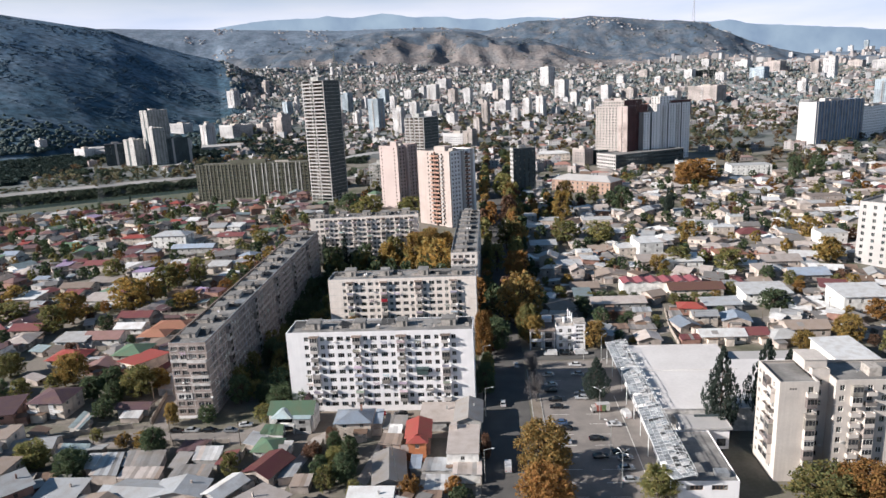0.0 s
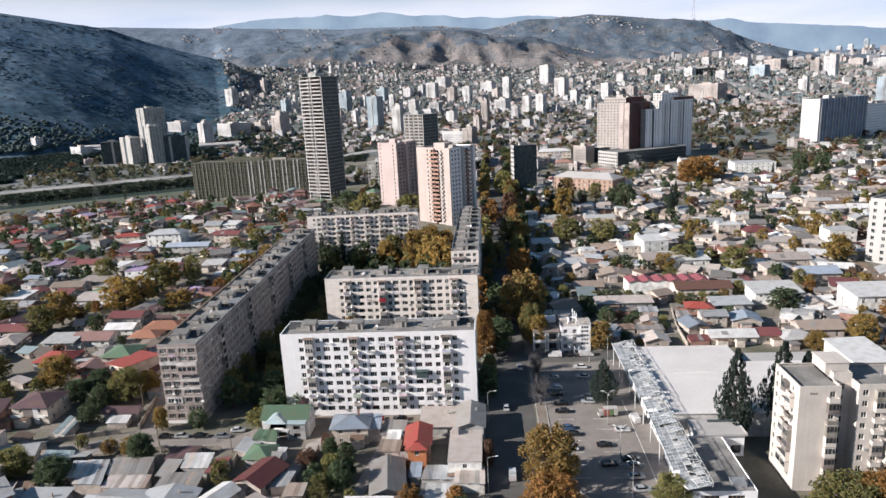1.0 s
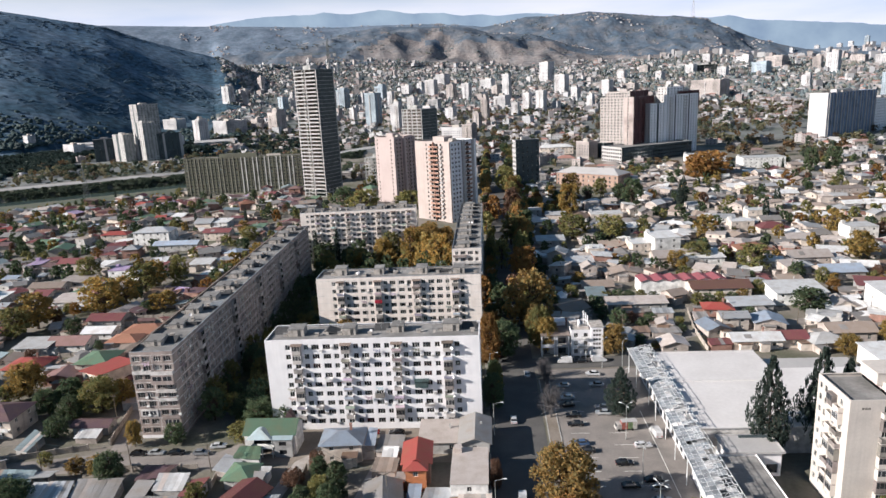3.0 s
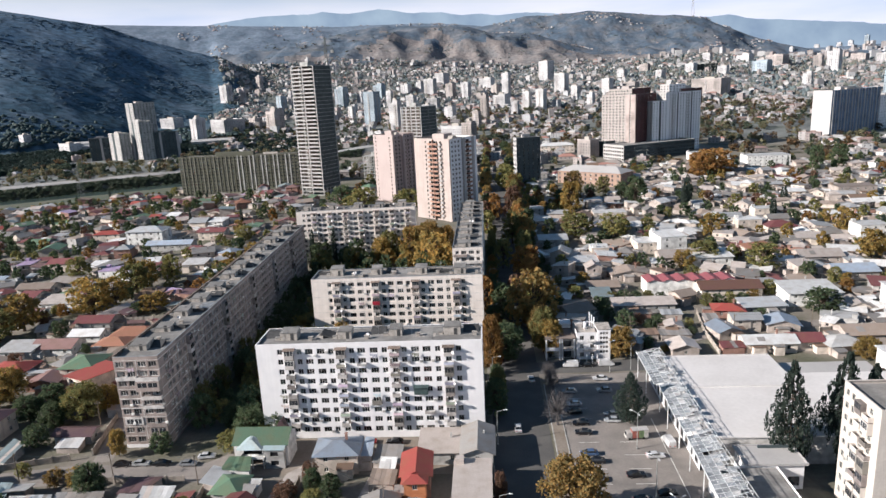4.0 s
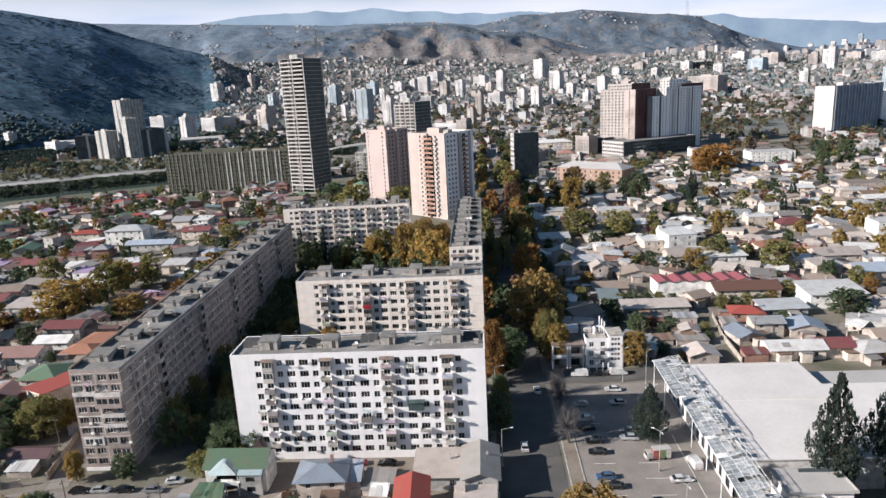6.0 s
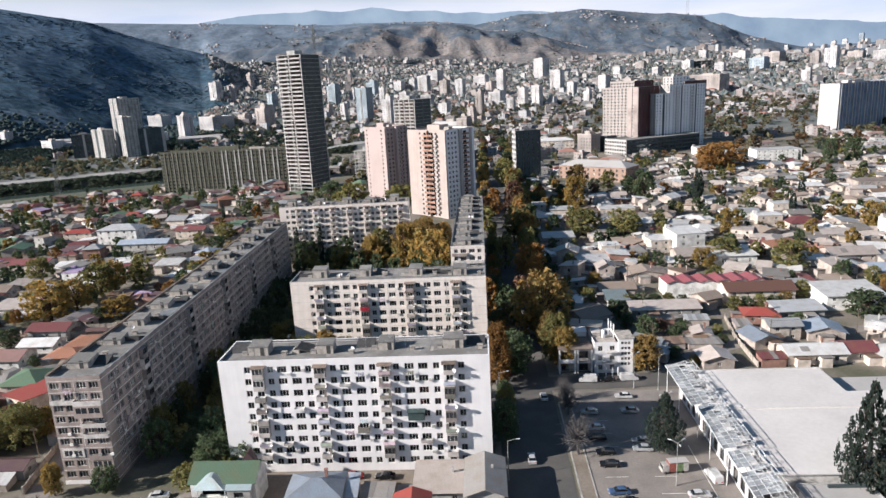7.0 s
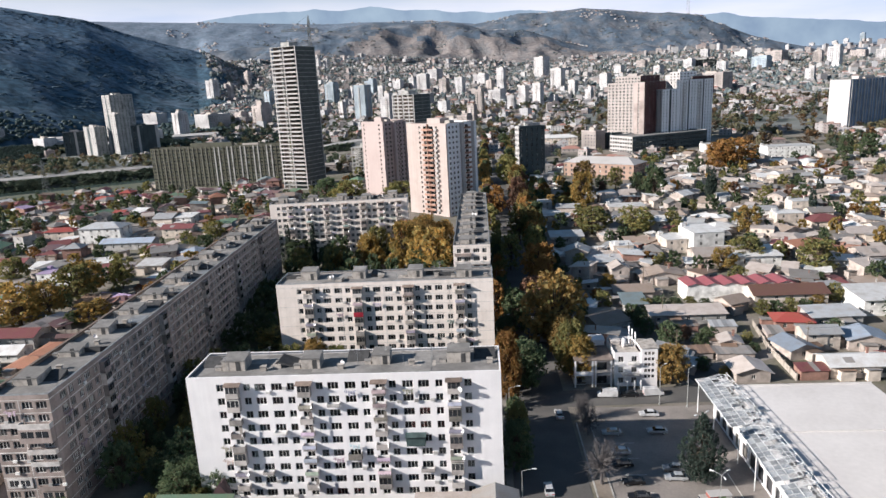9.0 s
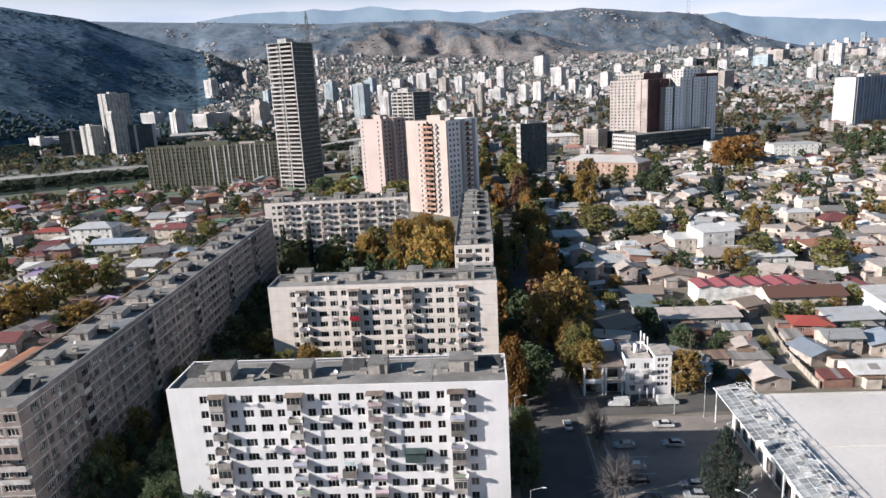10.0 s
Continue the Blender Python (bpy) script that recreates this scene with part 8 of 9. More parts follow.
tree('dark', -74.0, 225.4, 6.4, 3.4)
tree('amber', -94.5, 211.0, 4.6, 3.0)
tree('brown', -34.1, 204.0, 5.0, 3.0)
tree('dark', -82.4, 206.1, 9.2, 4.1)
tree('olive', -54.9, 194.9, 7.0, 3.3)
tree('olive', -115.2, 199.0, 9.0, 5.8)
tree('dark', -100.4, 194.6, 8.8, 5.5)
tree('olive', -168.2, 262.6, 10.5, 6.4)
tree('olive', -43.5, 553.7, 14.4, 13.1)
tree('olive', -76.6, 548.5, 18.0, 13.1)
tree('dark', -97.5, 574.1, 16.5, 9.2)
tree('gold', 106.4, 383.7, 9.3, 6.1)
tree('olive', 119.2, 393.1, 11.0, 7.9)
tree('gold', 137.0, 440.3, 14.1, 7.1)
tree('olive', 141.7, 380.2, 12.2, 9.4)
tree('dark', 140.5, 320.0, 10.3, 8.0)
tree('olive', 85.4, 446.9, 14.5, 10.6)
tree('olive', 64.7, 449.6, 14.5, 10.6)
tree('dark', -45.1, 235.5, 9.2, 5.8)
tree('olive', -55.6, 226.1, 5.9, 3.8)
tree('dark', -43.5, 303.7, 6.4, 6.0)
tree('olive', -56.2, 315.1, 7.5, 6.3)
tree('dark', -81.3, 264.2, 11.4, 6.6)
tree('dark', -87.2, 299.6, 12.8, 6.2)
tree('dark', -86.5, 328.6, 12.6, 6.7)
tree('dark', -89.7, 414.8, 15.6, 6.7)
tree('dark', -75.7, 413.4, 12.0, 8.3)
tree('brown', 15.3, 201.7, 8.7, 1.8)
tree('olive', 57.8, 183.1, 9.4, 5.3)
tree('olive', -216.9, 329.6, 10.1, 9.6)
tree('gold', -233.6, 356.9, 10.9, 6.9)
tree('olive', -138.0, 471.0, 9.9, 6.8)
tree('gold', 33.6, 335.7, 8.3, 5.2)
tree('orange', 18.8, 504.3, 18.4, 5.9)
tree('olive', 21.1, 392.2, 16.1, 5.5)
tree('brown', 27.0, 336.2, 15.3, 7.8)
tree('dark', 18.8, 321.2, 15.9, 6.2)
tree('dark', 15.2, 241.9, 12.3, 3.8)
tree('dark', 19.5, 281.3, 14.1, 6.6)
tree('spruce', 51.1, 237.5, 16.2, 4.6)
tree('cypress', -79.9, 413.8, 18.9, 1.7)
tree('cypress', 150.3, 531.2, 19.0, 4.0)
tree('cypress', 186.2, 479.2, 13.3, 2.5)
tree('cypress', 210.0, 520.9, 12.4, 2.7)
tree('cypress', 144.9, 518.1, 16.4, 3.0)

# ---- the low town: plots with houses, sheds and garden trees ----
rt = random.Random(2024)


def free(x, y, r):
    if 10 < x < 33 and y < 640:
        return False
    if -102 < x < -55 and 212 < y < 232 or -105 < x < 14 and 228 < y < 445:
        return False
    if 30 < x < 128 and 165 < y < 283 or 62 < x < 128 and y < 337:
        return False
    if river_dist(x, y) > -96 and y > 300 and x < -100:
        return False
    if -280 < x < -100 and 660 < y < 710 or -90 < x < 0 and 480 < y < 620 or -155 < x < -98 and 605 < y < 660:
        return False
    if 100 < x < 265 and 740 < y < 880 or 70 < x < 135 and 575 < y < 650 or 205 < x < 255 and 370 < y < 400:
        return False
    return all((x - a) ** 2 + (y - b) ** 2 > (r + c) ** 2 for a, b, c in DONE)


LEFT_ROOFS = ["steel"] * 3 + ["white"] * 2 + ["pale"] * 3 + ["grey"] * 5 + ["tan"] * 2 + ["maroon"] * 5 + ["red"] * 2 + ["rose"] * 2 + ["brown"] * 2 + ["plum"] * 2 + ["orange", "green", "green", "blue", "lilac", "rust", "teal"]
RIGHT_ROOFS = ["pale"] * 7 + ["white"] * 6 + ["steel"] * 3 + ["tan"] * 4 + ["grey"] * 3 + ["maroon", "rust"]
ARCH = {}
COUNT = {"house": 0, "tree": 0, "shed": 0}
REST_WALL, REST_ROOF, REST_CROWN = {}, {}, {}


def pour(store, me, M):
    """Adds a mesh, moved by M, to the joined rest of its material."""
    key = me.materials[0].name
    v, f, mi, ms = store.setdefault(key, ([], [], [], list(me.materials)))
    k = sum(len(q) for q in v)
    co = np.empty(len(me.vertices) * 3)
    me.vertices.foreach_get("co", co)
    A = np.array(M)
    v.append(co.reshape(-1, 3) @ A[:3, :3].T + A[:3, 3])
    f += [tuple(k + i for i in p.vertices) for p in me.polygons]
    mi += [p.material_index for p in me.polygons]


def poured(store, name, label, category):
    for key in sorted(store):
        v, f, mi, ms = store[key]
        me = bpy.data.meshes.new(name)
        me.from_pydata(np.concatenate(v).tolist(), [], f)
        for q in ms:
            me.materials.append(q)
        me.polygons.foreach_set("material_index", mi)
        tagged(new(name, me), label, category, kind="stuff")


def plot_house(x, y, roofs, scale=1.0):
    roof = rt.choice(roofs)
    kind = rt.choice(("gx", "gx", "gy", "hip", "hip", "shed", "flat", "shed"))
    size = rt.choice(((8, 7, 2.6), (10, 8, 2.8), (12, 9, 3.0), (9, 9, 5.4), (14, 8, 2.7), (7, 11, 2.7), (11, 10, 5.0), (10, 12, 2.8)))
    wall = rt.choice(("white", "cream", "cream", "grey", "stone", "stone", "brick"))
    annex = rt.choice((0, 1, 2))
    key = (roof, kind, size, annex)
    if key not in ARCH:
        ARCH[key] = (*house_meshes(*size, kind, roof, wall, annex, rt.randrange(1, 6))[:2], wall)
    wm, rm, wall = ARCH[key]
    s = rt.uniform(0.85, 1.2) * scale
    s *= 0.88 if x > 30 else 1.0
    M = pose(x, y, gz(x, y), 0, 0, rt.choice((0, 0, 90, 180, 270)) + rt.gauss(-10, 18))
    sc = (s, s, rt.uniform(0.9, 1.15))
    if y < 330 and COUNT["house"] < 200:
        COUNT["house"] += 1
        root = thing("house", None, M, "%s house with a %s %s roof" % (wall, ROOFWORD[roof], KINDWORD[kind]), "house", "low houses")
        root.scale = sc
        part("wall", wm, root)
        part("roof", rm, root)
    else:
        M = M @ Matrix.Diagonal((*sc, 1))
        pour(REST_WALL, wm, M)
        pour(REST_ROOF, rm, M)
    DONE.append((x, y, max(size[:2]) * 0.44 * s))


def shed(x, y, roofs):
    key = ("s", rt.choice(roofs), rt.choice(((4, 3.4, 2.2), (6, 3.8, 2.4), (3.4, 5.6, 2.1), (7.5, 4.2, 2.5), (5, 5, 2.3))))
    if key not in ARCH:
        ARCH[key] = house_meshes(*key[2], "shed", key[1], "stone")[:2]
    wm, rm = ARCH[key]
    M = pose(x, y, gz(x, y), 0, 0, rt.choice((0, 90, 180, 270)) + rt.gauss(-6, 20))
    if y < 290 and COUNT["shed"] < 220:
        COUNT["shed"] += 1
        root = thing("shed", None, M, "small stone shed with a %s lean-to roof" % ROOFWORD[key[1]], "shed", "garden sheds")
        part("wall", wm, root)
        part("roof", rm, root)
    else:
        pour(REST_WALL, wm, M)
        pour(REST_ROOF, rm, M)
    DONE.append((x, y, 2.6))


def garden(x, y):
    k = rt.choices(("olive", "dark", "gold", "orange", "brown", "cypress"), (9, 15, 2, 1, 1, 1) if x < -95 else (9, 11, 3, 2, 2, 1))[0]
    h = rt.uniform(4.5, 9.5)
    hh, r = (h, h * rt.uniform(0.35, 0.55)) if k != "cypress" else (h * 1.4, 1.3)
    if y < 330 and COUNT["tree"] < 130:
        COUNT["tree"] += 1
        tree(k, x, y, hh, r, big=False)
    else:
        tm, cm = tree_set(k, "far" if y > 370 else False, int(abs(x * 7 + y * 3)) % 4)
        w = 2 * r / 0.95
        pour(REST_CROWN, cm, pose(x, y, gz(x, y), 0, 0, rt.uniform(0, 360)) @ Matrix.Diagonal((w, w, hh, 1)))
        DONE.append((x, y, min(r, 5)))


def clear(x, y, r, slack=0.0):
    """Like free, but buildings may nestle against one another."""
    return free(x, y, r - slack)


def fill(x0, x1, y0, y1, step, roofs, trees, sheds, lean=2):
    y = y0
    while y < y1:
        x = x0
        while x < x1:
            px_, py_ = x + rt.uniform(-3.4, 3.4), y + rt.uniform(-3.4, 3.4)
            inside = abs(px_ - 16) < 0.78 * (py_ + 40)
            if inside and free(px_, py_, 4.4):
                if rt.random() < trees:
                    garden(px_, py_)
                else:
                    plot_house(px_, py_, roofs)
                    for q in range(rt.randint(0, lean)):
                        a, d = rt.uniform(0, 6.28), rt.uniform(5.5, 7.5)
                        if clear(px_ + d * math.cos(a), py_ + d * math.sin(a), 2.3, 2.6) and free(px_ + (d + 5) * math.cos(a), py_ + (d + 5) * math.sin(a), 0.1):
                            shed(px_ + d * math.cos(a), py_ + d * math.sin(a), roofs)
            x += step
        y += step
    for k in range(int((x1 - x0) * (y1 - y0) / step ** 2 * sheds)):
        px_, py_ = rt.uniform(x0, x1), rt.uniform(y0, y1)
        if abs(px_ - 16) < 0.78 * (py_ + 40) and free(px_, py_, 1.7):
            if rt.random() < 0.6:
                shed(px_, py_, roofs)
            elif free(px_, py_, 1.2):
                garden(px_, py_)


fill(-175, 12, 150, 212, 11.5, LEFT_ROOFS[:17], 0.15, 2.2, 3)
fill(-430, -104, 215, 470, 13.5, LEFT_ROOFS, 0.54, 1.3)
fill(-430, -20, 470, 720, 14.5, LEFT_ROOFS, 0.5, 1.2)
fill(36, 250, 284, 480, 11.4, RIGHT_ROOFS, 0.3, 2.0, 3)
fill(130, 200, 200, 290, 13.5, RIGHT_ROOFS, 0.2, 0.8)
fill(36, 420, 480, 700, 12.8, RIGHT_ROOFS, 0.3, 1.6)
fill(250, 420, 300, 480, 15.0, RIGHT_ROOFS, 0.24, 1.0)
# trees along the street and in the courtyards
for k in range(30):
    y = 290 + 11 * k + rt.uniform(-3, 3)
    tree(rt.choice(("orange", "brown", "amber", "olive", "amber")), 31.5 + 0.01 * (y - 290) + rt.uniform(-1, 1), y, rt.uniform(11, 19), rt.uniform(4, 6), big=y < 360)
for k in range(15):
    y = 250 + 12.5 * k + rt.uniform(-3, 3)
    tree(rt.choice(("olive", "dark", "orange", "olive")), 15.6 + rt.uniform(-0.5, 0.5), y, rt.uniform(8, 13), rt.uniform(2.6, 3.6), big=y < 320)
def grove(x0, x1, y0, y1, step, kinds, hs, things=True):
    """Trees close together, their crowns touching."""
    y = y0
    while y < y1:
        x = x0
        while x < x1:
            a, b = x + rt.uniform(-2.2, 2.2), y + rt.uniform(-2.2, 2.2)
            k, h = rt.choice(kinds), rt.uniform(*hs)
            if things:
                tree(k, a, b, h, h * rt.uniform(0.32, 0.45), big=False)
            else:
                w = 2 * h * rt.uniform(0.34, 0.46)
                pour(REST_CROWN, tree_set(k, "far" if b > 330 else False, rt.randrange(4))[1], pose(a, b, gz(a, b) - 0.3, 0, 0, rt.uniform(0, 360)) @ Matrix.Diagonal((w, w, h, 1)))
            x += step
        y += step


grove(-70, -52, 240, 296, 7.5, ("dark", "dark", "olive"), (7, 12))
grove(-70, -2, 312, 330, 8.5, ("dark", "olive", "dark"), (7, 12), False)
grove(-70, -55, 335, 410, 8.5, ("dark", "dark", "olive"), (7, 13), False)
grove(-50, 8, 249, 288, 9.5, ("dark", "dark", "olive"), (6, 10), False)
grove(-55, -6, 345, 412, 9.5, ("dark", "olive", "gold", "dark"), (8, 14), False)
for s_ in range(-300, 250, 6):
    for d_ in (-82, -88, -94):
        if rt.random() < 0.6 + 0.35 * noise.noise((s_ / 50, d_ / 20, 3)):
            dd, h = d_ + rt.uniform(-3, 3) - 48 - 9 * math.sin(s_ / 140), rt.uniform(2.5, 5)
            a, b = -445 + 0.83 * s_ - 0.56 * dd, 780 + 0.56 * s_ + 0.83 * dd
            w = h * rt.uniform(0.8, 1.1)
            if a < -285 or b > 715:
                pour(REST_CROWN, tree_set(rt.choice(("dark", "dark", "olive", "amber")), "far", rt.randrange(4))[1], pose(a, b, gz(a, b) - 0.3, 0, 0, rt.uniform(0, 360)) @ Matrix.Diagonal((w, w, h, 1)))
for k_, x_, y_, h_, r_ in (("olive", -44, 285.5, 13, 4.6), ("amber", -37.5, 286, 14, 4.8), ("olive", -31, 285, 12.5, 4.4), ("dark", -49.5, 283, 10, 4.5), ("olive", -8, 286, 10, 4), ("gold", -42, 408, 15, 6.0), ("amber", -16, 404, 24, 8.5), ("orange", -24, 410, 20, 7.0), ("amber", -8, 409, 20, 6.5), ("cypress", -66, 405, 22, 1.6)):
    tree(k_, x_, y_, h_, r_, big=True)
for k in range(52):
    for x0 in (12.5, 32.5, 36.5):
        y = 430 + 9 * k + rt.uniform(-3, 3)
        h = rt.uniform(8, 15)
        if rt.random() < 0.72 and (x0 > 20 or y > 450):
            x = x0 + 0.006 * (y - 430) + rt.uniform(-1.5, 1.5)
            w = h * rt.uniform(0.7, 0.95)
            pour(REST_CROWN, tree_set(rt.choice(("dark", "olive", "amber", "dark", "olive", "brown")), "far", rt.randrange(4))[1], pose(x, y, gz(x, y) - 0.3, 0, 0, rt.uniform(0, 360)) @ Matrix.Diagonal((w, w, h, 1)))
grove(40, 72, 520, 600, 12, ("dark", "olive", "amber"), (6, 11), False)
for x, y, h, r in ((31.6, 237, 11, 5.5), (31.8, 256, 9, 4.0), (31.4, 263, 8, 3.6)):
    tree("bare", x, y, h, r)
for x, y, h, r in ((83.0, 215.3, 29.2, 5.3), (96.3, 218.0, 30.0, 5.8), (103.2, 219.2, 26.0, 5.0)):
    tree("spruce", x, y, h, r)
poured(REST_WALL, "house_walls", "walls of low houses crowded behind one another", "houses")
poured(REST_ROOF, "house_roofs", "sheet roofs of low houses crowded behind one another", "roofs")
poured(REST_CROWN, "garden_trees", "garden trees between the low houses", "trees")

# ---- yard walls, poles and wires ----
m_block = mat("yard_block", (0.36, 0.32, 0.28), 0.9, var=0.15, scale=0.6, fine=4, streak=0.15, rand=0.2)
m_pole = mat("pole_wood", (0.16, 0.13, 0.1), 0.9, var=0.2, rand=0.2)


def yard_wall(x0, y0, x1, y1, h=1.8):
    d = Vector((x1 - x0, y1 - y0, 0))
    root = thing("yard_wall", None, pose(x0, y0, gz(x0, y0), 0, 0, math.degrees(math.atan2(d.y, d.x))), "grey block yard wall with piers", "wall", "yard walls")
    g = Geo()
    g.box(0, d.length, -0.1, 0.1, -0.3, h)
    part("panel", g.mesh("panel", [m_block]), root)
    n = max(1, int(d.length / 4))
    p = Geo()
    p.box(-0.2, 0.2, -0.2, 0.2, -0.3, h + 0.15)
    p.solid([(-0.26, -0.26, h + 0.15), (0.26, -0.26, h + 0.15), (0.26, 0.26, h + 0.15), (-0.26, 0.26, h + 0.15)], [(-0.05, -0.05, h + 0.35), (0.05, -0.05, h + 0.35), (0.05, 0.05, h + 0.35), (-0.05, 0.05, h + 0.35)])
    me = p.mesh("pier", [m_block])
    for k in range(n + 1):
        part("pier", me, root, pose(d.length * k / n, 0, 0))


for a in ((-128, 214, -118.2, 216), (-118, 216.1, -106, 219.8), (-105.8, 219.9, -97.8, 222), (-92.9, 224.6, -98.6, 249.6), (-97, 211, -62, 211.5), (-56, 214, -55, 203), (-33, 211, -33, 200), (-14, 212, -14, 200), (14, 190, 14, 214), (62, 283, 62, 300), (94.4, 322.6, 91.0, 303), (90.9, 302.6, 89.6, 282), (-160, 221, -138, 222), (68, 330, 82, 331), (130, 300, 150, 304), (100, 362, 126, 366), (-150, 290, -118, 292), (-165, 330, -130, 333)):
    yard_wall(*a)

g = Geo()
g.tube((0, 0, 0), (0, 0, 8.2), 0.13, 0.09, n=7)
POLE = g.mesh("post", [m_pole])
g = Geo()
g.box(-0.9, 0.9, -0.06, 0.06, 7.5, 7.62)
CROSS = g.mesh("crossarm", [m_pole])
g = Geo()
g.tube((0, 0, 7.62), (0, 0, 7.82), 0.05, n=6)
KNOB = g.mesh("insulator", [m_pale])


def pole_line(pts):
    for k, (x, y) in enumerate(pts):
        a, b = pts[max(0, k - 1)], pts[min(len(pts) - 1, k + 1)]
        root = thing("utility_pole", None, pose(x, y, gz(x, y), 0, 0, math.degrees(math.atan2(b[1] - a[1], b[0] - a[0])) + 90), "weathered utility pole with a crossarm", "utility pole", "utility poles")
        part("post", POLE, root)
        part("crossarm", CROSS, root)
        for s in (-0.75, 0.75):
            part("insulator", KNOB, root, pose(s, 0, 0))
    for (xa, ya), (xb, yb) in zip(pts, pts[1:]):
        w = Geo()
        za, zb = gz(xa, ya) + 7.8, gz(xb, yb) + 7.8
        w.path([(xa + (xb - xa) * t / 8, ya + (yb - ya) * t / 8, za + (zb - za) * t / 8 - 0.8 * (1 - (t / 4 - 1) ** 2)) for t in range(9)], 0.025)
        thing("overhead_wire", w.mesh("overhead_wire", [m_slate]), pose(0, 0, 0), "thin dark overhead wire between poles", "wire", "overhead wires")


pole_line([(-134, 211.8), (-105, 212.3), (-80, 211.9), (-58, 210.5)])
pole_line([(-99.5, 240), (-101, 270), (-103, 302), (-106, 338)])
pole_line([(64, 300), (68, 330), (70, 365), (72, 400)])
pole_line([(100, 299), (130, 306), (160, 313), (190, 320)])
pole_line([(-28, 208), (-10, 197), (-6, 180)])

# ---- the town beyond: too many and too far to tell apart ----
rf = random.Random(99)
# close, faintly blue wall tones put some haze into the colour
FAR_WALLS = ((0.37, 0.37, 0.385), (0.31, 0.28, 0.27), (0.25, 0.245, 0.255), (0.32, 0.305, 0.305), (0.28, 0.26, 0.26), (0.4, 0.395, 0.4), (0.27, 0.235, 0.23))
m_far_roof = island_mat("far_roofs", ((0.38, 0.375, 0.38), (0.3, 0.17, 0.14), (0.2, 0.19, 0.185), (0.3, 0.275, 0.26), (0.34, 0.33, 0.325), (0.23, 0.165, 0.15), (0.28, 0.25, 0.23), (0.23, 0.225, 0.225), (0.38, 0.37, 0.365), (0.24, 0.17, 0.155)), var=0.15)
m_far_wall = island_mat("far_walls", FAR_WALLS, var=0.12)
# leaf colours lifted and blued to hold the haze
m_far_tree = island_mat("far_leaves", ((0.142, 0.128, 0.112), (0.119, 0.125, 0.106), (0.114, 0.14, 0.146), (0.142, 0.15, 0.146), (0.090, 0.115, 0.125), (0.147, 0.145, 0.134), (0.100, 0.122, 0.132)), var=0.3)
m_far_glass = mat("far_window_glass", (0.11, 0.115, 0.13), 0.3, var=0.3, scale=0.3, fine=1.0)
walls, roofs, woods = Geo(), Geo(), Geo()
TOWN_LEAF = {
    "green": island_mat("town_green_leaves", ((0.057, 0.081, 0.057), (0.075, 0.094, 0.063), (0.048, 0.069, 0.052), (0.092, 0.103, 0.069)), translucent=1),
    "olive": island_mat("town_olive_leaves", ((0.130, 0.130, 0.081), (0.156, 0.146, 0.088), (0.111, 0.117, 0.075), (0.182, 0.156, 0.091)), translucent=1),
    "brown": island_mat("town_brown_leaves", ((0.161, 0.121, 0.083), (0.138, 0.109, 0.081), (0.190, 0.138, 0.090), (0.115, 0.098, 0.075)), translucent=1),
    "hill": island_mat("hill_foot_leaves", ((0.024, 0.044, 0.04), (0.034, 0.054, 0.048), (0.018, 0.034, 0.034), (0.044, 0.06, 0.05)), translucent=1),
    "rust": island_mat("town_rust_leaves", ((0.2, 0.12, 0.06), (0.17, 0.11, 0.06), (0.22, 0.14, 0.065), (0.14, 0.1, 0.058)), translucent=1),
}


def far_house(x, y, z, w, d, h, a):
    M = pose(x, y, z, 0, 0, a)
    near = (x - EYE.x) ** 2 + (y - EYE.y) ** 2 < 1500 ** 2
    o = 0.4
    k = min(w, d) * 0.35
    if near:
        n = max(1, int(h / 3))
        rows = [(h * i / n + 0.9, h * i / n + 2.2) for i in range(n)]
        for q in range(4):
            W = w if q in (0, 2) else d
            S = M @ pose(-w / 2, -d / 2, 0) @ side(q, w, d)
            m = max(2, int(W / 3.6)) if q < 2 else 0
            holed(walls, S, W, -2, h, [(W * (i + 0.5) / m - 0.65, W * (i + 0.5) / m + 0.65) for i in range(m)], rows if m else (), 0, 0.3)
            if m:
                walls.face([(0.2, 0.32, 0.2), (W - 0.2, 0.32, 0.2), (W - 0.2, 0.32, h - 0.2), (0.2, 0.32, h - 0.2)], 1, S)
    else:
        walls.box(-w / 2, w / 2, -d / 2, d / 2, -2, h, 0, M)
    if h > 5 and near or h > 10:
        # a flat roof behind a low parapet, with a stair head
        roofs.box(-w / 2 + 0.3, w / 2 - 0.3, -d / 2 + 0.3, d / 2 - 0.3, h - 0.4, h - 0.2, 0, M)
        for bx in ((-w / 2, w / 2, -d / 2, -d / 2 + 0.3), (-w / 2, w / 2, d / 2 - 0.3, d / 2), (-w / 2, -w / 2 + 0.3, -d / 2 + 0.3, d / 2 - 0.3), (w / 2 - 0.3, w / 2, -d / 2 + 0.3, d / 2 - 0.3)):
            roofs.box(*bx, h, h + 0.35, 0, M)
        roofs.box(-w * 0.2, w * 0.1, -d * 0.1, d * 0.2, h - 0.2, h + 2.0, 0, M)
    else:
        roofs.solid([(-w / 2 - o, -d / 2 - o, h), (w / 2 + o, -d / 2 - o, h), (w / 2 + o, d / 2 + o, h), (-w / 2 - o, d / 2 + o, h)], [(-w / 2 + k, -d / 2 + k, h + k * 0.55), (w / 2 - k, -d / 2 + k, h + k * 0.55), (w / 2 - k, d / 2 - k, h + k * 0.55), (-w / 2 + k, d / 2 - k, h + k * 0.55)], 0, M)


TUFT, TOWN_CROWN = {}, {}


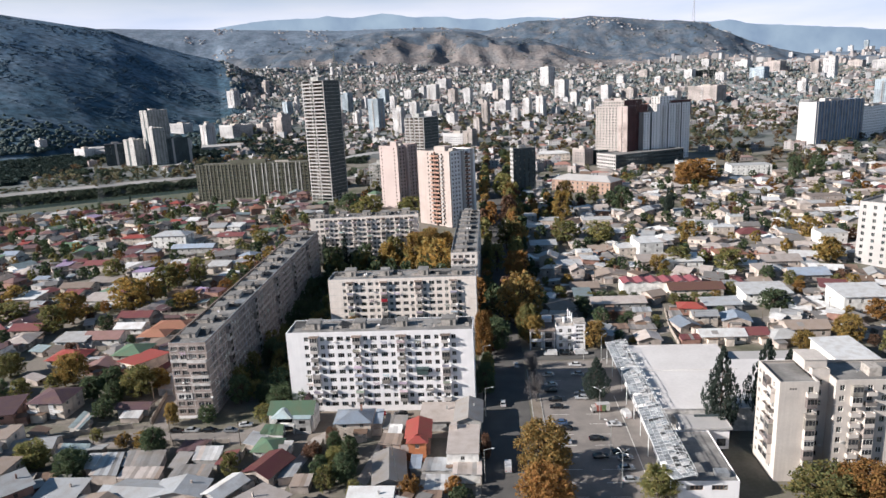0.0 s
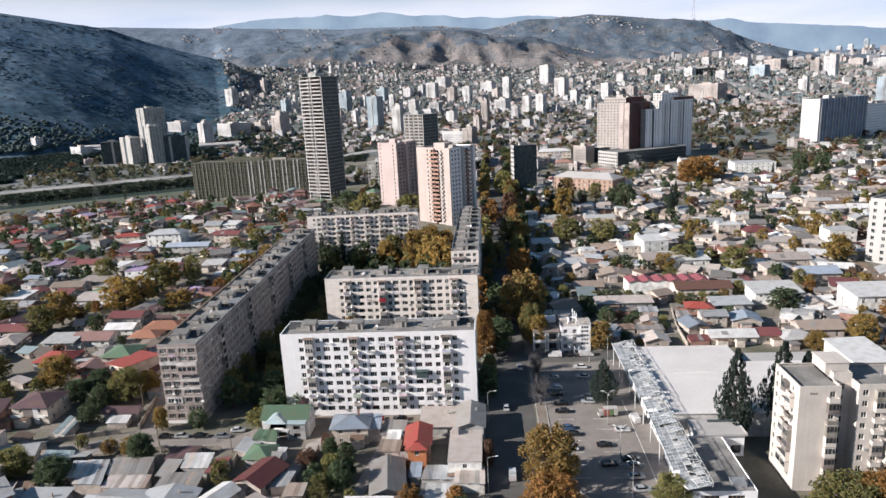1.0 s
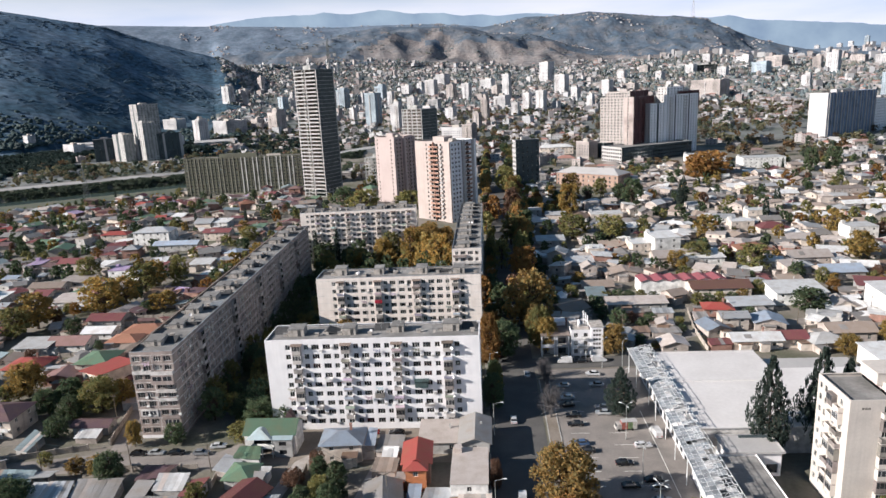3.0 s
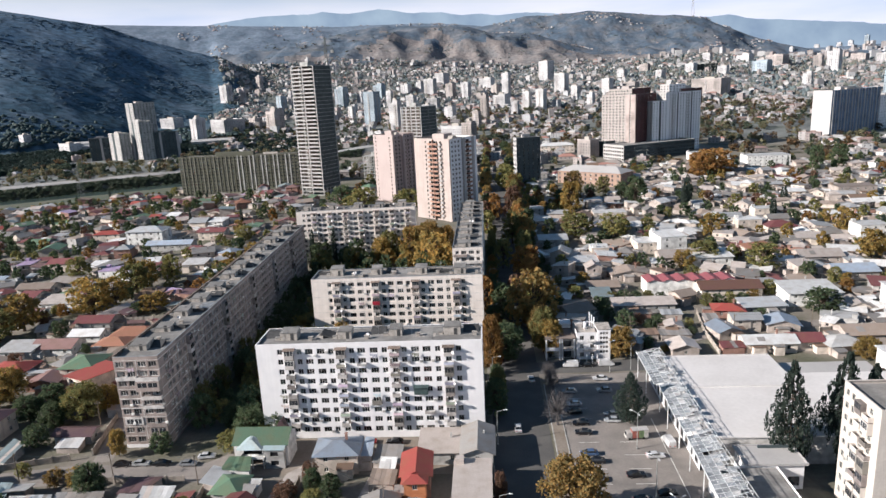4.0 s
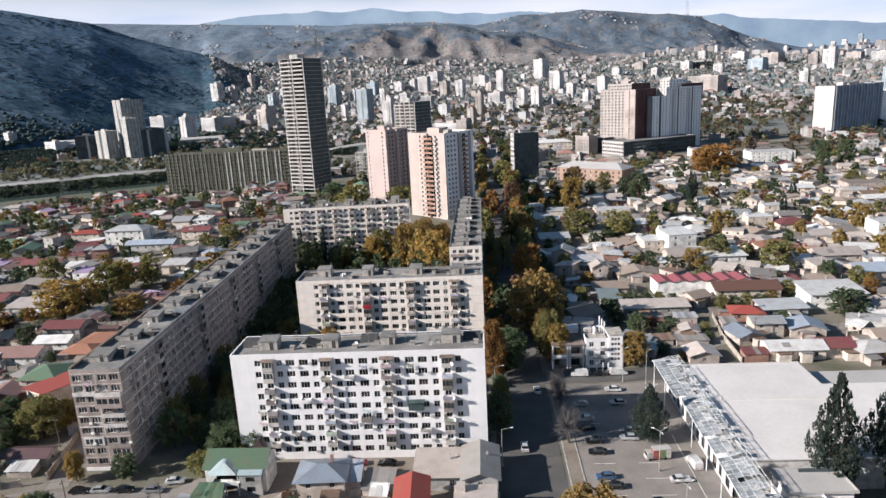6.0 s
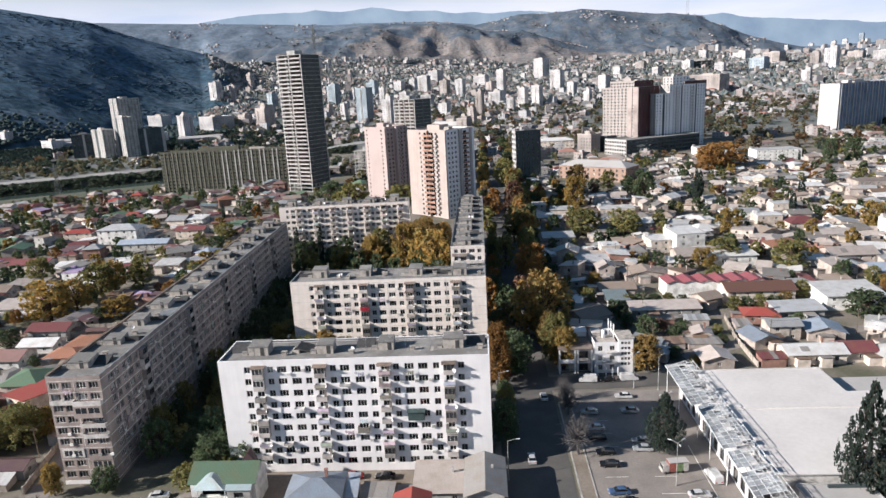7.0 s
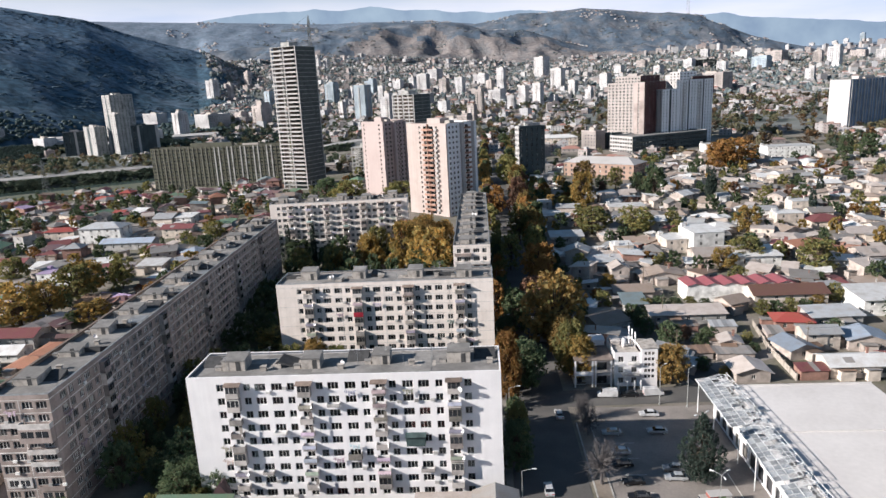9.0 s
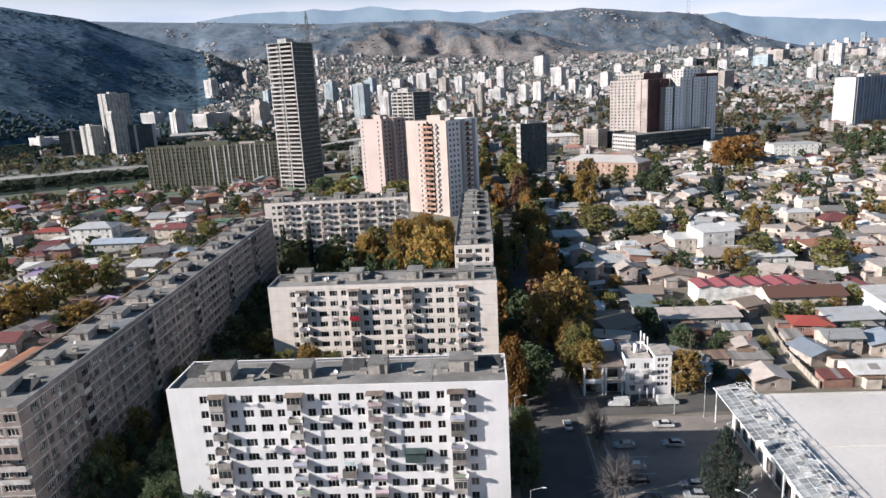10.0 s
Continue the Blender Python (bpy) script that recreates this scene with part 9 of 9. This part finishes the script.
def tuft(kind, k):
    """A light crown of ragged clumps, one metre high, for trees in the middle distance."""
    if (kind, k) not in TUFT:
        rng = np.random.default_rng(300 + 7 * k + len(kind))
        cs = []
        for q in range(13):
            t, zz = 2 * math.pi * rng.random(), rng.uniform(0.18, 0.85)
            R = 0.36 * math.sin(math.pi * (0.15 + 0.75 * zz)) * rng.uniform(0.3, 1.1)
            cs.append((R * math.cos(t), R * math.sin(t), zz, rng.uniform(0.1, 0.19)))
        TUFT[kind, k] = crown_mesh(TOWN_LEAF[kind], *leaves(rng, cs, 0.125, 7))
    return TUFT[kind, k]


def far_tree(x, y, z, r, h, kind=None):
    if (x - EYE.x) ** 2 + (y - EYE.y) ** 2 < 1500 ** 2:
        w = 2.1 * r
        kind = kind or rf.choices(("green", "olive", "brown", "rust"), (6, 4, 2, 1) if x < -100 else (3, 5, 4, 1.5))[0]
        pour(TOWN_CROWN, tuft(kind, rf.randrange(5)), pose(x, y, z - 0.3, 0, 0, rf.uniform(0, 360)) @ Matrix.Diagonal((w, w, h, 1)))
    else:
        lump(woods, x, y, z, r, h)


def lump(wd, x, y, z, r, h):
    k = len(wd.v)
    n = 6
    for zz, rr in ((0.1, 0.7), (0.45, 1.0), (0.8, 0.6)):
        for i in range(n):
            t = 2 * math.pi * (i + rf.uniform(-0.3, 0.3)) / n
            q = rr * r * rf.uniform(0.65, 1.25)
            wd.v.append((x + q * math.cos(t), y + q * math.sin(t), z + zz * h + rf.uniform(-0.13, 0.13) * h))
    wd.v.append((x, y, z + h))
    for b in (0, n):
        for i in range(n):
            wd.f.append((k + b + i, k + b + (i + 1) % n, k + b + n + (i + 1) % n, k + b + n + i))
            wd.m.append(0)
    for i in range(n):
        wd.f.append((k + 2 * n + i, k + 2 * n + (i + 1) % n, k + 3 * n))
        wd.m.append(0)


hill_woods = Geo()
m_hill_tree = island_mat("hillside_leaves", ((0.024, 0.044, 0.045), (0.032, 0.052, 0.05), (0.02, 0.037, 0.04), (0.042, 0.06, 0.056), (0.052, 0.064, 0.06)), var=0.3)
count = 0
while count < 12500:
    az = rf.uniform(-37, 36)
    r = math.sqrt(rf.uniform(640 ** 2, 3000 ** 2))
    x, y = EYE.x + r * math.sin(radians(az)), EYE.y + r * math.cos(radians(az))
    z, kind = land(x, y)
    count += 1
    if kind == 1 and az < -21.2 or -430 < x < 420 and y < 700 or not (river_dist(x, y) < -96 or river_dist(x, y) > 84 or x > -100):
        continue
    dense = (0.24 if az > 9 and 860 < r < 1500 else 0.38 if az > 12 and r > 1150 else 0.54 if az > 2 else 0.52 if az > -14 else 0.42 if az > -22 else 0.12) + 0.4 * noise.noise((x / 220, y / 220, 5))
    if kind == 2 and r > 2930:
        continue
    if -570 < x < -430 and 980 < y < 1110 or 100 < x < 270 and 750 < y < 880 or 388 < x < 490 and 864 < y < 1000 or 60 < x < 135 and 575 < y < 655:
        continue
    if rf.random() < dense:
        far_house(x, y, z, rf.uniform(8, 18), rf.uniform(8, 13), rf.choice((3, 3.5, 4, 6, 6.5, 9) if rf.random() < 0.94 or r < 1200 else (12, 15, 18)), rf.uniform(-55, 10))
    else:
        far_tree(x, y, z, rf.uniform(3.5, 7), rf.uniform(6, 13))
    for q in range(2):
        xx, yy = x + rf.uniform(-25, 25), y + rf.uniform(-25, 25)
        if rf.random() < (0.3 if az > 2 else 0.42) and (river_dist(xx, yy) < -96 or river_dist(xx, yy) > 72 or xx > -100) and not (-430 < xx < 420 and yy < 700):
            far_tree(xx, yy, gz(xx, yy), rf.uniform(2.5, 5.5), rf.uniform(5, 11))
# scrub on the scarp
for k in range(3800):
    az, r = rf.uniform(-19, 22), rf.uniform(2850, 4250)
    x, y = EYE.x + r * math.sin(radians(az)), EYE.y + r * math.cos(radians(az))
    z, kind = land(x, y)
    if kind == 0 or noise.noise((x / 130, y / 130, 9)) < 0.05:
        continue
    far_tree(x, y, z - 2, rf.uniform(4, 9), rf.uniform(3, 6))
# dark thickets on the banks and the wood under the hill
for k in range(3400):
    s = rf.uniform(-420, 440)
    u = rf.random()
    d = rf.uniform(22, 46) if u < 0.8 else rf.uniform(-84, -70) if u < 0.83 else rf.uniform(100, 150)
    d -= 9 * math.sin(s / 140) + 48
    x, y = -445 + 0.83 * s - 0.56 * d, 780 + 0.56 * s + 0.83 * d
    if x < -150 and (u < 0.8 or noise.noise((s / 40, u * 3, 2)) > -0.1):
        far_tree(x, y, gz(x, y) - 0.8, rf.uniform(2.5, 4), rf.uniform(2.5, 4.5) if u < 0.8 else rf.uniform(2, 4.5), "green" if u < 0.8 else None)
for k in range(8500):
    az, r = rf.uniform(-39, -15), rf.uniform(985, 1600)
    x, y = EYE.x + r * math.sin(radians(az)), EYE.y + r * math.cos(radians(az))
    thin = ramp(r, 1300, 1620) if az < -20 else 0.4 + 0.6 * ramp(r, 1500, 1800)
    if river_dist(x, y) < 112 or noise.noise((x / 90, y / 90, 12)) < (-0.4 if az < -23 else 0.0) or rf.random() < thin or -610 < x < -430 and 985 < y < 1100 or -560 < x < -380 and y < 1020:
        continue
    lump(hill_woods, x, y, gz(x, y) - 2.5, rf.uniform(3.5, 7.5), rf.uniform(5, 8))
    if r < 1330:
        far_tree(x + 3, y - 3, gz(x, y) - 1, rf.uniform(3, 5), rf.uniform(6, 9.5), "hill")
# low scrub over the hillside, thicker in the hollows
slope_scrub = Geo()
# scrub tinted blue like the slope below it, haze in its colour
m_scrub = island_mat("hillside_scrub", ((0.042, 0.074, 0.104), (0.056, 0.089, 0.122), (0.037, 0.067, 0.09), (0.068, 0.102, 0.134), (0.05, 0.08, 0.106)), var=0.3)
for k in range(8500):
    az, r = rf.uniform(-38, -19.6), math.sqrt(rf.uniform(1650 ** 2, 2750 ** 2))
    x, y = EYE.x + r * math.sin(radians(az)), EYE.y + r * math.cos(radians(az))
    if rf.random() > 0.45 + 1.1 * noise.noise((x / 230, y / 130, 41)) + 0.6 * noise.noise((x / 70, y / 55, 42)) - 0.3 * ramp(r, 1500, 2700):
        continue
    z, kind = land(x, y)
    if kind == 1:
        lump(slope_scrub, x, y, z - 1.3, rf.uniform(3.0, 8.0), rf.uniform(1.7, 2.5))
# hamlets on the mountain and the plateau
for k in range(3000):
    az, r = rf.uniform(-24, 22), rf.uniform(3600, 4700)
    x, y = EYE.x + r * math.sin(radians(az)), EYE.y + r * math.cos(radians(az))
    z, kind = land(x, y)
    if kind in (3, 4) and noise.noise((x / 190, y / 190, 21)) > (0.2 if r < 4450 else 0.1):
        far_house(x, y, z, rf.uniform(8, 13), rf.uniform(7, 10), rf.uniform(3, 5.5), rf.uniform(-30, 30))
# the hazy end of the town, out towards the plain
for k in range(1500):
    az, r = rf.uniform(14, 36), rf.uniform(2950, 4300)
    x, y = EYE.x + r * math.sin(radians(az)), EYE.y + r * math.cos(radians(az))
    z, kind = land(x, y)
    if kind != 3:
        if rf.random() < 0.3:
            far_house(x, y, z, rf.uniform(14, 30), rf.uniform(12, 18), rf.uniform(10, 34), rf.uniform(-30, 30))
        else:
            far_house(x, y, z, rf.uniform(10, 20), rf.uniform(9, 16), rf.uniform(4, 9), rf.uniform(-30, 30))
tagged(new("far_houses", walls.weld().mesh("far_houses", [m_far_wall, m_far_glass])), "crowded pale house walls of the far town", "houses", kind="stuff")
tagged(new("far_roofs", roofs.mesh("far_roofs", [m_far_roof])), "crowded grey and red roofs of the far town", "roofs", kind="stuff")
poured(TOWN_CROWN, "town_woods", "autumn trees between the houses and by the river", "trees")
tagged(new("hill_woods", hill_woods.mesh("hill_woods", [m_hill_tree], True)), "dark wood at the foot of the hill", "trees", kind="stuff")
tagged(new("hillside_scrub", slope_scrub.mesh("hillside_scrub", [m_scrub], True)), "low scrub over the hillside, tinted blue for haze", "scrub", kind="stuff")
tagged(new("far_woods", woods.mesh("far_woods", [m_far_tree])), "scattered trees of the far town and hills, paled for haze", "trees", kind="stuff")

m_far_block = mat("far_block_pale", (0.47, 0.46, 0.47), 0.8, var=0.06, scale=0.05, fine=0.6, streak=0.06, rand=0.16)
m_far_block2 = mat("far_block_warm", (0.38, 0.34, 0.325), 0.8, var=0.06, scale=0.05, fine=0.6, streak=0.06, rand=0.2)
# white blocks with the blue of their shaded sides put into the colour
m_far_block3 = mat("far_block_blue", (0.31, 0.36, 0.41), 0.8, var=0.06, scale=0.05, fine=0.6, streak=0.06, rand=0.16)
FAR_WORD = {"far_block_pale": "white", "far_block_warm": "tan", "far_block_blue": "blue-grey"}


def far_block(az, r, w, d, h, m):
    """A block of flats far off: rows of windows through two walls, stacks of balconies, a stepped top."""
    x, y = EYE.x + r * math.sin(radians(az)), EYE.y + r * math.cos(radians(az))
    q = random.Random(int(r * 10 + 100 * az))
    z = gz(x, y)
    yaw = (-35 if az < 5 else -50) + q.uniform(-9, 9)
    root = thing("apartment_tower", None, pose(x, y, z, 0, 0, yaw), "distant %s block of flats among houses" % FAR_WORD[m.name], "apartment tower", "distant blocks")
    g = Geo()
    step = q.choice((0, 0, 0, 3.2, 6.4)) if h > 28 else 0
    fh = 3.1 if r < 2000 else 4.6
    rows = [(fh * k + 1.0, fh * k + 0.76 * fh) for k in range(1, int((h - step - 1) / fh))]
    for k in range(4):
        W = w if k in (0, 2) else d
        S = pose(-w / 2, -d / 2, 0) @ side(k, w, d)
        n = max(2, int(W / (3.4 if r < 2000 else 5.0))) if k < 2 else 0
        gap = q.randrange(n) if n > 3 else -1
        cw = q.choice((0.55, 0.7, 0.85)) * (1 if r < 2000 else 1.5)
        cols = [(W * (i + 0.5) / n - cw, W * (i + 0.5) / n + cw) for i in range(n) if i != gap]
        holed(g, S, W, -3, h - step, cols, rows if n else (), 0, 0.5)
        if n:
            g.face([(0.3, 0.52, 0.2), (W - 0.3, 0.52, 0.2), (W - 0.3, 0.52, h - step - 0.3), (0.3, 0.52, h - step - 0.3)], 1, S)
    g.face([(-w / 2, -d / 2, h - step), (w / 2, -d / 2, h - step), (w / 2, d / 2, h - step), (-w / 2, d / 2, h - step)], 2)
    if step:
        g.box(-w * 0.1, w * 0.45, -d * 0.35, d * 0.4, h - step, h, 0, None, 2)
    part("wall", g.mesh("wall", [m, m_far_glass, m_shaft]), root)
    if r < 2000 and h > 24:
        for k in (0, 1):
            W = w if k == 0 else d
            S = pose(-w / 2, -d / 2, 0) @ side(k, w, d)
            xb = W * q.choice((0.25, 0.5, 0.75))
            b = Geo()
            for c, e in rows:
                b.box(xb - 1.9, xb + 1.9, -1.3, 0, c - 1.1, c + 0.1, 0, S)
            part("bay", b.mesh("bay", [q.choice((m_far_block, m_far_block2, m_shaft))]), root, kind="stuff")
    g = Geo()
    t = h - step
    for bx in ((-w / 2 - 0.2, w / 2 + 0.2, -d / 2 - 0.2, -d / 2 + 0.3), (-w / 2 - 0.2, w / 2 + 0.2, d / 2 - 0.3, d / 2 + 0.2), (-w / 2 - 0.2, -w / 2 + 0.3, -d / 2 + 0.3, d / 2 - 0.3), (w / 2 - 0.3, w / 2 + 0.2, -d / 2 + 0.3, d / 2 - 0.3)):
        g.box(*bx, t, t + 0.9)
    part("parapet", g.mesh("parapet", [m]), root)
    g = Geo()
    g.box(-w / 6, w / 6, -d / 6, d / 6, h if step else t, h + 3.4)
    part("roof_house", g.mesh("roof_house", [m_shaft]), root)


P_, W_, B_ = m_far_block, m_far_block2, m_far_block3
far_block(-9.46, 1338, 30, 17, 64, B_)
far_block(-11.91, 1801, 34, 18, 50, B_)
far_block(-6.14, 1516, 21, 13, 37, P_)
far_block(-7.53, 1201, 22, 12, 51, P_)
far_block(-4.49, 1915, 32, 17, 47, P_)
far_block(-2.80, 1827, 24, 15, 40, W_)
far_block(-1.52, 1820, 22, 17, 43, P_)
far_block(0.00, 1323, 14, 10, 47, W_)
far_block(1.43, 1575, 32, 23, 30, P_)
far_block(1.86, 1843, 22, 13, 64, P_)
far_block(3.57, 1492, 18, 12, 39, P_)
far_block(4.72, 1479, 20, 12, 43, P_)
far_block(5.15, 2335, 49, 27, 62, P_)
far_block(6.37, 1890, 35, 19, 52, P_)
far_block(-4.29, 1561, 27, 15, 26, P_)
far_block(-1.38, 948, 17, 13, 29, W_)
far_block(-2.39, 971, 38, 28, 19, P_)
far_block(-17.48, 1372, 30, 23, 44, W_)
far_block(-23.54, 1295, 25, 18, 45, P_)
far_block(-21.05, 1910, 32, 18, 42, P_)
far_block(-19.74, 1903, 15, 9, 40, W_)
far_block(-18.37, 2244, 19, 13, 45, W_)
far_block(-16.81, 1788, 24, 17, 31, B_)
far_block(-12.17, 2759, 15, 11, 35, P_)
far_block(-12.82, 2757, 14, 11, 35, P_)
far_block(-14.44, 2865, 15, 8, 34, P_)
far_block(-16.02, 1783, 12, 8, 43, P_)
far_block(-8.75, 1949, 29, 20, 41, B_)
far_block(-5.35, 1982, 20, 13, 36, P_)
far_block(10.07, 1782, 27, 15, 39, P_)
far_block(11.91, 1799, 33, 21, 27, W_)
far_block(17.91, 1642, 73, 38, 36, W_)
far_block(14.14, 2138, 23, 18, 26, P_)
far_block(25.11, 2512, 26, 20, 42, W_)
far_block(26.13, 2354, 34, 23, 65, P_)
far_block(29.88, 1528, 26, 15, 54, B_)
far_block(29.32, 2708, 53, 41, 35, P_)
far_block(27.67, 2811, 48, 32, 27, W_)
far_block(26.31, 4849, 26, 25, 27, P_)
far_block(27.00, 4849, 26, 25, 34, P_)
far_block(24.89, 4849, 27, 22, 23, P_)
far_block(27.95, 4522, 22, 17, 53, B_)
far_block(23.29, 4049, 19, 16, 22, P_)
far_block(20.21, 2685, 49, 31, 29, P_)
far_block(21.42, 2306, 49, 27, 40, B_)
far_block(17.53, 2630, 29, 17, 29, P_)
far_block(-10.32, 1797, 18, 14, 36, P_)
far_block(7.53, 1645, 22, 11, 35, P_)
far_block(8.76, 1530, 17, 9, 29, P_)
far_block(0.94, 1851, 20, 14, 32, W_)
far_block(2.54, 1422, 15, 8, 25, P_)
far_block(-4.81, 1409, 24, 16, 25, P_)
far_block(-2.92, 1346, 20, 13, 24, P_)
far_block(-0.69, 1158, 14, 8, 27, W_)
far_block(-21.24, 1423, 56, 45, 24, P_)
far_block(-32.74, 1291, 36, 20, 16, P_)
far_block(-35.48, 1389, 21, 13, 13, P_)
far_block(-25.39, 1628, 47, 26, 21, P_)
far_block(8.64, 723, 19, 13, 18, W_)
far_block(15.44, 1649, 26, 15, 27, P_)
far_block(-25.51, 1269, 29, 17, 19, P_)
far_block(-19.04, 1424, 24, 17, 22, W_)
far_block(-7.58, 1202, 12, 7, 38, W_)
far_block(-6.53, 1975, 27, 18, 31, P_)
far_block(-3.48, 2225, 37, 29, 38, P_)
far_block(0.23, 2126, 43, 23, 33, P_)
far_block(11.17, 2220, 29, 15, 28, P_)
far_block(12.92, 2384, 31, 17, 28, W_)
far_block(16.40, 2291, 29, 21, 30, P_)
far_block(18.73, 2169, 27, 18, 28, P_)
far_block(22.41, 2571, 62, 35, 36, W_)
far_block(24.55, 1875, 20, 12, 36, P_)
far_block(-14.34, 1390, 14, 8, 36, W_)
far_block(-11.16, 1498, 15, 10, 29, P_)
far_block(-7.93, 1760, 17, 9, 35, P_)
